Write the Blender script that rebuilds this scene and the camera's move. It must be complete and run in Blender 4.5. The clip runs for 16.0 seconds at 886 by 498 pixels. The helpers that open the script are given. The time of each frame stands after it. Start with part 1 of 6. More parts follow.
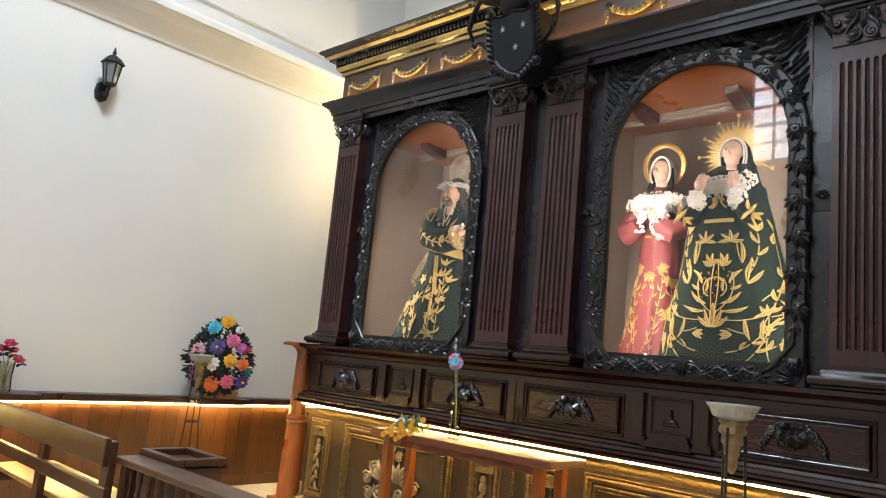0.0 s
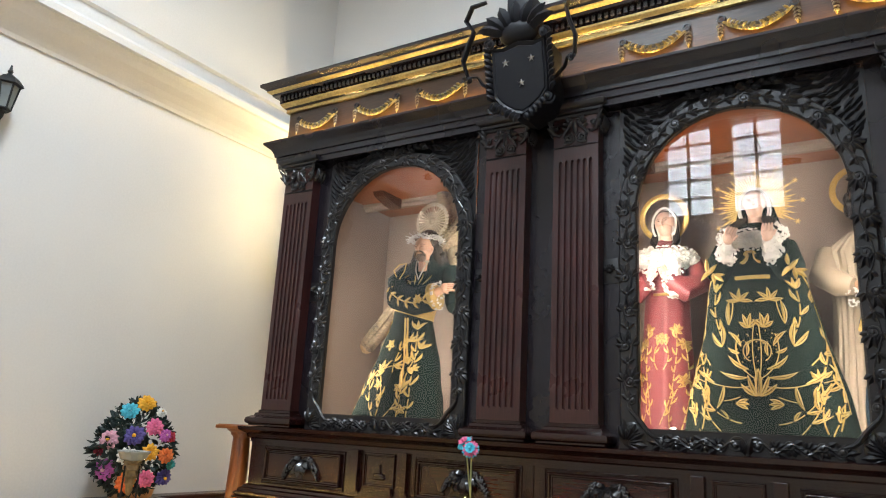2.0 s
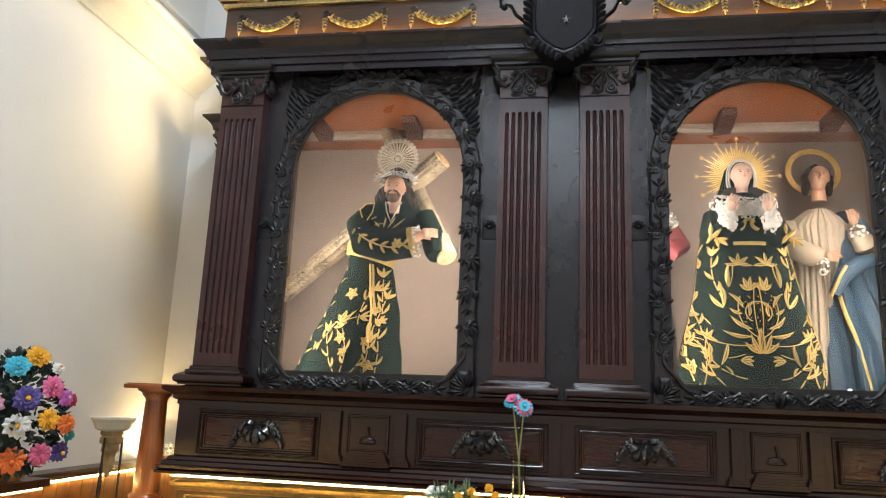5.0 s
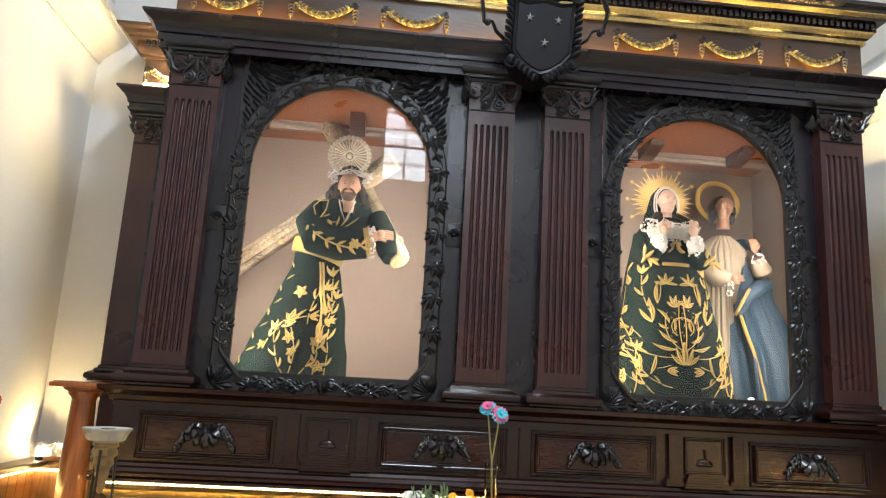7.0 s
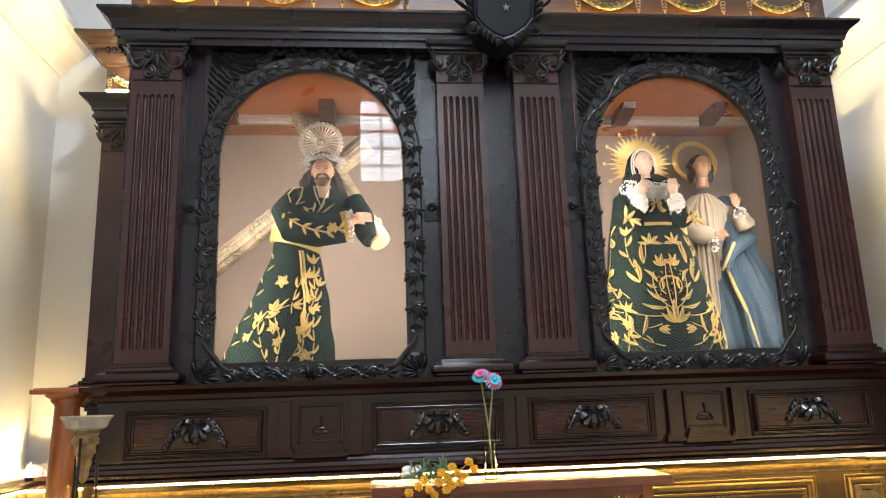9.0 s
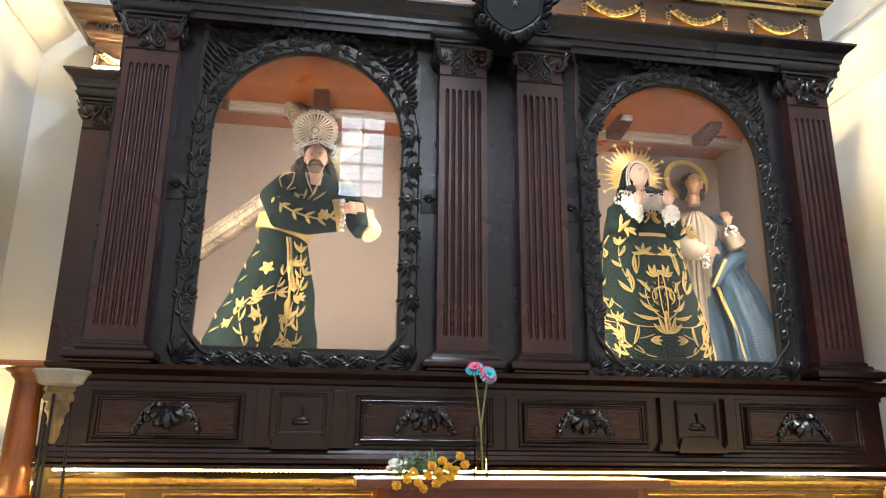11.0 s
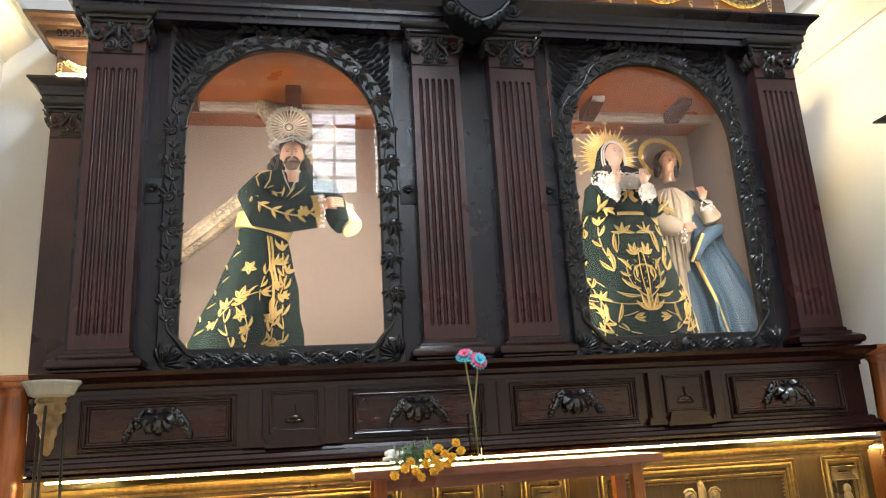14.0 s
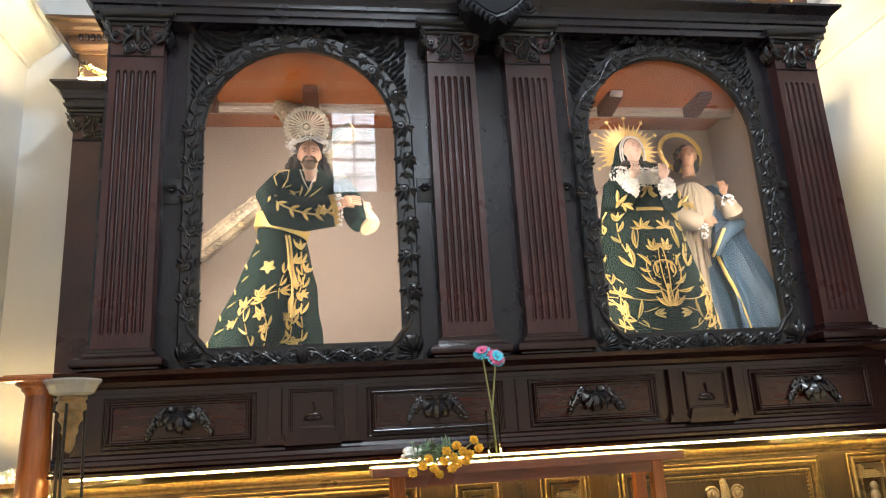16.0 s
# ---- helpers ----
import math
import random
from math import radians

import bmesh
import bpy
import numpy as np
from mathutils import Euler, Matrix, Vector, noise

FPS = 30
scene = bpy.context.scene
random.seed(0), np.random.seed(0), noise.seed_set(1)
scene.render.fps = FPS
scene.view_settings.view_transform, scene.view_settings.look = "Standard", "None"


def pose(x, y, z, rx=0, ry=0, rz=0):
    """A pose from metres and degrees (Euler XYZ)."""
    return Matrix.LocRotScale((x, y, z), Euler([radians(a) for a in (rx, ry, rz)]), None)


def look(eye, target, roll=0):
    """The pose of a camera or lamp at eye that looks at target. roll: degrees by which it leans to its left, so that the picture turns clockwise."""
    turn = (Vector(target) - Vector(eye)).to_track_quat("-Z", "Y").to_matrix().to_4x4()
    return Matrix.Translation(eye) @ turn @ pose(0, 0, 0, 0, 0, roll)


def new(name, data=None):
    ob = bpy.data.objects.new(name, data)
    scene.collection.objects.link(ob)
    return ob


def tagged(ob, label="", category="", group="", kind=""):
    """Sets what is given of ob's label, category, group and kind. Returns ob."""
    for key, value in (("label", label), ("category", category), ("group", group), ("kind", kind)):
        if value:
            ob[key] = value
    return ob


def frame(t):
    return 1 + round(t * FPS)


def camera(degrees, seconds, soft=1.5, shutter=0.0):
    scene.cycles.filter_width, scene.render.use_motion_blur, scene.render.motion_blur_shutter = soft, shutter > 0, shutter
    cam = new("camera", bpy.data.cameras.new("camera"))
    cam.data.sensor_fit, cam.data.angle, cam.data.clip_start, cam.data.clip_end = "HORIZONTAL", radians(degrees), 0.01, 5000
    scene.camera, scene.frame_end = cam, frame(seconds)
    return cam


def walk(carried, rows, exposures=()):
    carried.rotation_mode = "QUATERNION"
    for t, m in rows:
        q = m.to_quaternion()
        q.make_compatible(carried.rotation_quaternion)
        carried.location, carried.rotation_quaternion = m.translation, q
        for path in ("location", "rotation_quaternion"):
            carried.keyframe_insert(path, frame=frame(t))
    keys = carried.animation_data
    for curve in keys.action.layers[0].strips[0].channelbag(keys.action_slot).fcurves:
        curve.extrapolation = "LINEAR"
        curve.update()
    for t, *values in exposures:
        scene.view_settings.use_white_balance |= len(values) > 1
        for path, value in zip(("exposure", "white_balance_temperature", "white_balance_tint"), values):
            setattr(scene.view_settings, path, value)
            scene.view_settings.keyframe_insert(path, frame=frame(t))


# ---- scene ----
cam = camera(63.1, 16.0, soft=1.1)
PATH = [
    (0, (-0.374, 0.179, 1.485), (-1.729, 1.619, 1.787), 5.4),
    (0.5, (-0.644, 0.285, 1.487), (-1.913, 1.795, 1.814), 4.5),
    (1, (-0.966, 0.176, 1.484), (-2.18, 1.721, 1.859), 4.4),
    (1.5, (-1.279, 0.154, 1.485), (-2.396, 1.764, 1.887), 4.5),
    (2, (-1.605, 0.216, 1.579), (-2.647, 1.854, 2.061), 3.1),
    (2.5, (-1.983, 0.04, 1.523), (-2.946, 1.73, 1.988), 1.6),
    (3, (-2.285, 0.046, 1.519), (-3.117, 1.803, 1.99), 2.3),
    (3.5, (-2.533, 0.149, 1.538), (-3.316, 1.917, 2.051), 1.8),
    (4, (-2.93, 0.033, 1.49), (-3.531, 1.899, 1.887), 1.3),
    (4.2, (-3.057, 0.026, 1.485), (-3.591, 1.915, 1.867), 1.4),
    (6.3, (-4.154, 0.002, 1.477), (-4.333, 1.935, 1.959), 3.6),
    (6.5, (-4.204, -0.003, 1.485), (-4.367, 1.932, 1.964), 3.8),
    (7, (-4.479, -0.085, 1.552), (-4.317, 1.868, 1.952), 3.2),
    (7.5, (-4.392, -0.028, 1.503), (-4.212, 1.927, 1.882), 3.4),
    (8, (-4.358, 0.065, 1.469), (-4.243, 2.023, 1.859), -0.5),
    (8.5, (-4.427, 0.051, 1.444), (-4.308, 2.009, 1.833), -1.5),
    (9, (-4.417, 0.024, 1.331), (-4.223, 1.967, 1.762), -2.0),
    (9.2, (-4.398, 0.03, 1.305), (-4.216, 1.965, 1.778), -1.7),
    (11.3, (-4.647, 0.26, 1.087), (-4.291, 2.154, 1.622), 2.0),
    (11.5, (-4.672, 0.24, 1.128), (-4.251, 2.148, 1.553), 2.9),
    (12, (-4.614, 0.233, 1.082), (-4.192, 2.128, 1.563), -1.5),
    (12.5, (-4.631, 0.25, 1.072), (-4.206, 2.14, 1.569), -2.4),
    (13, (-4.632, 0.247, 1.086), (-4.24, 2.143, 1.585), -2.7),
    (13.5, (-4.622, 0.25, 1.078), (-4.238, 2.147, 1.582), -3.1),
    (14, (-4.634, 0.252, 1.079), (-4.275, 2.154, 1.586), -3.2),
    (14.5, (-4.64, 0.258, 1.084), (-4.289, 2.161, 1.591), -3.3),
    (15, (-4.639, 0.255, 1.075), (-4.302, 2.158, 1.587), -3.5),
    (15.5, (-4.641, 0.255, 1.082), (-4.298, 2.16, 1.584), -3.6),
    (16, (-4.605, 0.252, 1.07), (-4.306, 2.164, 1.577), -3.3),
]
walk(cam, [(t, look(eye, target, roll)) for t, eye, target, roll in PATH],
     [(0.0, 0.04), (4.0, 0.06), (8.0, 0.22), (16.0, 0.24)])

# ---- measures of the place ----
X0 = -3.562            # middle of the altarpiece
F = 4.46               # front of the pilasters
XL, XR = -7.15, 0.03   # side walls
YB, YF = 6.2, -2.5     # wall behind the altarpiece, wall with the windows
ZC = 7.4               # ceiling

# ---- world and light ----
world = bpy.data.worlds.new("sky")
scene.world = world
world.use_nodes = True
wn = world.node_tree.nodes
sky = wn.new("ShaderNodeTexSky")
sky.sky_type = "NISHITA"
sky.sun_disc = False
sky.sun_elevation, sky.sun_rotation = radians(50), radians(160)
wn["Background"].inputs["Strength"].default_value = 0.12
world.node_tree.links.new(sky.outputs["Color"], wn["Background"].inputs["Color"])


def area_lamp(name, place, target, width, height, power, colour, spread=180):
    data = bpy.data.lights.new(name, "AREA")
    data.shape, data.size, data.size_y = "RECTANGLE", width, height
    data.energy, data.color, data.spread = power, colour, radians(spread)
    ob = new(name, data)
    ob.matrix_world = look(place, target)
    return ob


WARM = (1.0, 0.72, 0.36)
SOFT_WARM = (1.0, 0.87, 0.75)
CASE_W = 23.0
DAY = (0.77, 0.89, 1.0)
# daylight: an added overhead lamp, its source unseen, and the pair of high windows
area_lamp("overhead_fill", (-3.6, 1.5, ZC + 0.15), (-3.6, 1.5, 0), 1.1, 1.1, 430, DAY)
for wx in (-4.24, -3.2):
    area_lamp("window_daylight", (wx, YF - 0.28, 5.85), (wx, 0, 5.85), 0.74, 1.55, 56, DAY)

# ---- materials ----


def material(name, colour, rough=0.5, metal=0.0, vary=0.25, grain=30.0, stretch=(1, 1, 1), bump=0.1, coat=0.0, stain=2.5,
             second=None, random_each=0.0, spec=0.5):
    """A procedural surface: grain and stains at two scales, relief and uneven gloss."""
    m = bpy.data.materials.new(name)
    m.use_nodes = True
    nt = m.node_tree
    n, l = nt.nodes, nt.links
    bsdf = n["Principled BSDF"]
    tc = n.new("ShaderNodeTexCoord")
    mp = n.new("ShaderNodeMapping")
    mp.inputs["Scale"].default_value = stretch
    l.new(tc.outputs["Object"], mp.inputs["Vector"])
    fine = n.new("ShaderNodeTexNoise")
    fine.inputs["Scale"].default_value, fine.inputs["Detail"].default_value = grain, 6
    l.new(mp.outputs["Vector"], fine.inputs["Vector"])
    broad = n.new("ShaderNodeTexNoise")
    broad.inputs["Scale"].default_value, broad.inputs["Detail"].default_value = stain, 4
    l.new(tc.outputs["Object"], broad.inputs["Vector"])
    mixer = n.new("ShaderNodeMixRGB")
    mixer.inputs["Color1"].default_value = (*colour, 1)
    dark = second or tuple(c * (1 - vary * 1.6) for c in colour)
    mixer.inputs["Color2"].default_value = (*dark, 1)
    add = n.new("ShaderNodeMath")
    add.operation = "MULTIPLY"
    l.new(fine.outputs["Fac"], add.inputs[0])
    l.new(broad.outputs["Fac"], add.inputs[1])
    ramp = n.new("ShaderNodeMapRange")
    ramp.inputs["From Min"].default_value, ramp.inputs["From Max"].default_value = 0.12, 0.42
    l.new(add.outputs[0], ramp.inputs["Value"])
    l.new(ramp.outputs["Result"], mixer.inputs["Fac"])
    last = mixer.outputs["Color"]
    if random_each:
        info = n.new("ShaderNodeObjectInfo")
        hsv = n.new("ShaderNodeHueSaturation")
        rr = n.new("ShaderNodeMapRange")
        rr.inputs["To Min"].default_value, rr.inputs["To Max"].default_value = 1 - random_each, 1 + random_each
        l.new(info.outputs["Random"], rr.inputs["Value"])
        l.new(rr.outputs["Result"], hsv.inputs["Value"])
        l.new(last, hsv.inputs["Color"])
        last = hsv.outputs["Color"]
    l.new(last, bsdf.inputs["Base Color"])
    rg = n.new("ShaderNodeMapRange")
    rg.inputs["To Min"].default_value, rg.inputs["To Max"].default_value = max(0.03, rough - 0.1), min(1, rough + 0.12)
    l.new(broad.outputs["Fac"], rg.inputs["Value"])
    l.new(rg.outputs["Result"], bsdf.inputs["Roughness"])
    bsdf.inputs["Metallic"].default_value = metal
    bsdf.inputs["Specular IOR Level"].default_value = spec
    bsdf.inputs["Coat Weight"].default_value = coat
    bsdf.inputs["Coat Roughness"].default_value = 0.12
    if bump:
        b = n.new("ShaderNodeBump")
        b.inputs["Strength"].default_value, b.inputs["Distance"].default_value = bump, 0.01
        l.new(fine.outputs["Fac"], b.inputs["Height"])
        l.new(b.outputs["Normal"], bsdf.inputs["Normal"])
    return m


def glow(name, colour, strength):
    m = bpy.data.materials.new(name)
    m.use_nodes = True
    bsdf = m.node_tree.nodes["Principled BSDF"]
    bsdf.inputs["Base Color"].default_value = (0.9, 0.85, 0.7, 1)
    bsdf.inputs["Emission Color"].default_value = (*colour, 1)
    bsdf.inputs["Emission Strength"].default_value = strength
    return m


def clear_glass(name, tint=(1, 1, 1), gloss_ior=1.5, rough=0.0):
    """Thin clear pane: see-through, with mirror gloss that grows at a slant."""
    m = bpy.data.materials.new(name)
    m.use_nodes = True
    nt = m.node_tree
    n, l = nt.nodes, nt.links
    n.remove(n["Principled BSDF"])
    out = n["Material Output"]
    t, g = n.new("ShaderNodeBsdfTransparent"), n.new("ShaderNodeBsdfGlossy")
    t.inputs["Color"].default_value = (*tint, 1)
    g.inputs["Roughness"].default_value = rough
    fr = n.new("ShaderNodeFresnel")
    fr.inputs["IOR"].default_value = gloss_ior
    mix = n.new("ShaderNodeMixShader")
    l.new(fr.outputs[0], mix.inputs[0])
    l.new(t.outputs[0], mix.inputs[1])
    l.new(g.outputs[0], mix.inputs[2])
    l.new(mix.outputs[0], out.inputs["Surface"])
    return m


M_PLASTER = material("cream_plaster", (0.66, 0.648, 0.63), 0.85, vary=0.05, grain=60, bump=0.025, stain=0.8)
M_CEIL = material("white_ceiling_paint", (0.68, 0.665, 0.63), 0.9, vary=0.05, grain=40, bump=0.05)
M_FLOOR = material("pale_floor_stone", (0.55, 0.50, 0.42), 0.3, vary=0.15, grain=14, bump=0.03, random_each=0.08)
M_GROUT = material("floor_grout", (0.25, 0.22, 0.19), 0.9)
M_DARK = material("black_brown_lacquered_wood", (0.013, 0.0095, 0.0135), 0.25, vary=0.3, grain=18, stretch=(6, 6, 0.7), bump=0.08, coat=0.02, spec=0.48)
M_RED = material("dark_mahogany", (0.046, 0.0125, 0.0115), 0.30, vary=0.4, grain=18, stretch=(7, 7, 0.6), bump=0.15, coat=0.05, spec=0.5)
M_REDH = material("dark_mahogany_lengthwise", (0.020, 0.0052, 0.0042), 0.2, vary=0.3, grain=18, stretch=(0.6, 7, 7), bump=0.06, coat=0.03, spec=0.48)
M_FIELD = material("red_mahogany_panel_field", (0.036, 0.0075, 0.0048), 0.24, vary=0.45, grain=16, stretch=(0.6, 7, 7), bump=0.05, coat=0.06, spec=0.45)
M_BLACK = material("ebonised_carved_wood", (0.011, 0.0095, 0.011), 0.34, vary=0.3, grain=50, bump=0.15, coat=0.05, spec=0.5)
M_SHIELD = material("black_lacquer", (0.006, 0.006, 0.009), 0.5, vary=0.3, grain=40, bump=0.1, spec=0.25)
M_SPAN = material("dull_black_carving", (0.007, 0.006, 0.007), 0.6, vary=0.3, grain=50, bump=0.15, spec=0.2)
M_FRIEZE = material("dark_brown_frieze_wood", (0.045, 0.021, 0.010), 0.33, vary=0.35, grain=18, stretch=(0.6, 7, 7), bump=0.12, coat=0.15)
M_OLIVE = material("bronze_brown_wood", (0.062, 0.038, 0.016), 0.30, metal=0.25, vary=0.3, grain=16, stretch=(6, 6, 0.6), bump=0.1, coat=0.2)
M_BRONZE = material("bronze_gilt_moulding", (0.28, 0.18, 0.065), 0.30, metal=0.55, vary=0.35, grain=40, bump=0.15)
M_ORANGE = material("orange_varnished_wood", (0.32, 0.09, 0.02), 0.3, vary=0.3, grain=14, stretch=(7, 7, 0.6), bump=0.08, coat=0.5)
M_PLANK = material("honey_brown_planks", (0.135, 0.052, 0.015), 0.4, vary=0.4, grain=12, stretch=(8, 8, 0.5), bump=0.12, coat=0.2, random_each=0.25)
M_PEW = material("brown_pew_wood", (0.075, 0.026, 0.014), 0.36, vary=0.35, grain=12, stretch=(1, 6, 6), bump=0.12, coat=0.2)
M_GILT = material("gilded_carving", (0.62, 0.47, 0.20), 0.34, metal=0.9, vary=0.35, grain=60, bump=0.2)
M_SILVERGILT = material("worn_silver_gilt", (0.30, 0.26, 0.19), 0.4, metal=0.7, vary=0.45, grain=70, bump=0.2)
M_EMB = material("gold_thread", (0.80, 0.55, 0.17), 0.32, metal=0.45, vary=0.4, grain=220, bump=0.4)
M_GREEN = material("dark_green_velvet", (0.0045, 0.0145, 0.012), 0.85, vary=0.1, grain=18, bump=0.0, spec=0.2)
M_WINE = material("wine_red_satin", (0.26, 0.055, 0.06), 0.5, vary=0.25, grain=60, bump=0.1)
M_BLUE = material("slate_blue_cloth", (0.024, 0.058, 0.096), 0.6, vary=0.1, grain=18, bump=0.0)
M_LINEN = material("beige_silk", (0.36, 0.295, 0.21), 0.55, vary=0.2, grain=80, bump=0.15)
M_LACE = material("white_lace", (0.82, 0.79, 0.74), 0.8, vary=0.2, grain=160, bump=0.6)
M_SKIN = material("painted_carved_wood_face", (0.60, 0.35, 0.235), 0.35, vary=0.12, grain=30, bump=0.02)
M_PALESKIN = material("painted_pale_wood_face", (0.70, 0.47, 0.36), 0.32, vary=0.08, grain=30, bump=0.02)
M_TANSKIN = material("painted_tan_wood", (0.40, 0.22, 0.13), 0.4, vary=0.12, grain=30, bump=0.02)
M_RAYS = material("bright_gilt_rays", (0.80, 0.57, 0.22), 0.42, metal=0.25, vary=0.15, grain=60, bump=0.05)
M_GRAPE = material("glossy_black_carving", (0.012, 0.010, 0.011), 0.2, vary=0.2, grain=40, bump=0.03, spec=0.7)
M_HAIR = material("black_brown_hair", (0.02, 0.013, 0.01), 0.5, vary=0.4, grain=60, bump=0.5)
M_BEARD = material("brown_carved_beard", (0.19, 0.125, 0.085), 0.6, vary=0.4, grain=80, bump=0.5)
M_GOLD = material("polished_gold", (0.72, 0.47, 0.14), 0.38, metal=0.4, vary=0.2, grain=40, bump=0.05)
M_SILVER = material("silver_filigree", (0.60, 0.53, 0.42), 0.4, metal=0.5, vary=0.3, grain=80, bump=0.2)
M_BARK = material("grey_brown_bark", (0.50, 0.40, 0.26), 0.6, vary=0.55, grain=45, stretch=(0.8, 2.4, 1.4), bump=0.9, second=(0.035, 0.026, 0.018), stain=5)
M_LOGEND = material("pale_cut_log", (0.66, 0.46, 0.24), 0.6, vary=0.3, grain=20)
M_CASE = material("brown_grey_case_lining", (0.31, 0.245, 0.20), 0.7, vary=0.12, grain=40, bump=0.04, stain=1.2)
M_IRON = material("black_iron", (0.012, 0.013, 0.014), 0.5, metal=0.3, vary=0.3, grain=60, bump=0.2)
M_TERRA = material("peach_clay", (0.62, 0.33, 0.16), 0.6, vary=0.2)
M_LEAFG = material("dark_green_leaves", (0.009, 0.028, 0.025), 0.55, vary=0.45, grain=30, bump=0.2)
M_HERB = material("grey_green_herb", (0.13, 0.20, 0.10), 0.7, vary=0.4, grain=40)
M_STEM = material("pale_green_stem", (0.30, 0.33, 0.14), 0.6)
M_BRASS = material("aged_brass_wood", (0.34, 0.24, 0.12), 0.42, metal=0.3, vary=0.4, grain=30, bump=0.2)
M_FROST = material("frosted_white_glass", (0.38, 0.38, 0.35), 0.14, vary=0.06, grain=20)
M_SMOKE = material("smoked_lantern_glass", (0.20, 0.22, 0.22), 0.15, vary=0.3, grain=8)
M_ORWALL = material("orange_painted_beam", (0.50, 0.13, 0.035), 0.6, vary=0.15)
M_CURTAIN = material("red_wall_paint", (0.50, 0.085, 0.055), 0.8, vary=0.15)
M_STAR = material("silver_star", (0.78, 0.77, 0.75), 0.35, metal=0.5)
M_WHITEFL = material("white_petals", (0.80, 0.79, 0.74), 0.6, vary=0.1)
M_UPLIGHT = glow("warm_uplight", (1.0, 0.70, 0.30), 2300.0)
M_LEDSIDE = glow("warm_led_strip_side", (1.0, 0.76, 0.38), 170.0)
M_LEDWING = glow("warm_led_strip_wing", (1.0, 0.78, 0.42), 1050.0)
M_LED = glow("warm_led_strip", (1.0, 0.68, 0.22), 105.0)
M_LEDTOP = glow("warm_led_strip_upper", (1.0, 0.64, 0.20), 170.0)
M_SPOT = glow("warm_white_spot", (1.0, 0.88, 0.68), 90.0)
M_PANE = clear_glass("clear_display_glass", (0.97, 0.97, 0.96), 1.6)
M_VASE = clear_glass("clear_vase_glass", (0.94, 0.95, 0.91), 1.22, 0.05)


def petal(name, colour):
    return material(name, colour, 0.6, vary=0.25, grain=40, bump=0.1)


M_P = {k: petal(k + "_paper_petals", c) for k, c in {
    "yellow": (0.85, 0.42, 0.02), "sky": (0.07, 0.50, 0.66), "pink": (0.72, 0.14, 0.30), "rose": (0.80, 0.42, 0.52),
    "violet": (0.085, 0.06, 0.26), "white": (0.80, 0.79, 0.76), "magenta": (0.52, 0.12, 0.48), "orange": (0.85, 0.20, 0.04),
    "crimson": (0.45, 0.02, 0.05), "teal": (0.03, 0.30, 0.30), "amber": (0.90, 0.47, 0.02)}.items()}

# ---- building helpers ----
BASE = {}


def thing(name, place, label, category, group="", kind=""):
    """An Empty at a thing's base; its parts are laid under it in world measures."""
    ob = new(name)
    ob.location = place
    ob.empty_display_size = 0.1
    BASE[ob.name] = Vector(place)
    tagged(ob, label, category, group, kind)
    return ob


def mesh_of(bm, name, mats, smooth=False):
    me = bpy.data.meshes.new(name)
    bmesh.ops.recalc_face_normals(bm, faces=bm.faces)
    bm.to_mesh(me)
    bm.free()
    for m in mats if isinstance(mats, (list, tuple)) else [mats]:
        me.materials.append(m)
    if smooth:
        me.polygons.foreach_set("use_smooth", [True] * len(me.polygons))
        me.set_sharp_from_angle(angle=radians(40))
    return me


def part(name, bm, mats, parent, label="", smooth=False):
    """Links a bmesh, modelled in world measures, as one mesh under a thing or a part."""
    base = BASE[parent.name]
    for v in bm.verts:
        v.co -= base
    ob = new(name, mesh_of(bm, name, mats, smooth))
    ob.parent = parent
    BASE[ob.name] = base
    return tagged(ob, label)


def piece(name, me, place, parent, rz=0.0, scale=(1, 1, 1), rot=None):
    """One of many alike pieces on shared mesh data."""
    ob = new(name, me)
    ob.parent = parent
    ob.matrix_basis = Matrix.LocRotScale(Vector(place) - BASE[parent.name], Euler(rot or (0, 0, rz)), scale)
    BASE[ob.name] = Vector(place)
    return ob


def solo(name, bm, mats, label, category, group="", kind="", smooth=False):
    """A thing that is one mesh; its origin goes to the middle of its underside."""
    lo = Vector([min(v.co[i] for v in bm.verts) for i in range(3)])
    hi = Vector([max(v.co[i] for v in bm.verts) for i in range(3)])
    base = Vector(((lo.x + hi.x) / 2, (lo.y + hi.y) / 2, lo.z))
    for v in bm.verts:
        v.co -= base
    ob = new(name, mesh_of(bm, name, mats, smooth))
    ob.location = base
    BASE[ob.name] = base
    return tagged(ob, label, category, group, kind)


def faces_mat(faces, mat):
    for f in faces:
        f.material_index = mat


def box(bm, x0, x1, y0, y1, z0, z1, mat=0, bevel=0.0):
    b = bmesh.new() if bevel else bm
    vs = [b.verts.new((x, y, z)) for x in (x0, x1) for y in (y0, y1) for z in (z0, z1)]
    fs = [b.faces.new([vs[i] for i in q]) for q in ((0, 1, 3, 2), (4, 6, 7, 5), (0, 4, 5, 1), (2, 3, 7, 6), (0, 2, 6, 4), (1, 5, 7, 3))]
    if bevel:
        bmesh.ops.bevel(b, geom=b.edges[:], offset=bevel, segments=2, affect="EDGES", profile=0.6)
        merge(bm, b, mat)
    else:
        faces_mat(fs, mat)
    return bm


def merge(bm, other, mat=0, m=None):
    """Copies another bmesh into this one."""
    made = {}
    for v in other.verts:
        made[v] = bm.verts.new(m @ v.co if m else v.co)
    for f in other.faces:
        try:
            g = bm.faces.new([made[v] for v in f.verts])
            g.material_index = mat if mat is not None else f.material_index
        except ValueError:
            pass
    other.free()


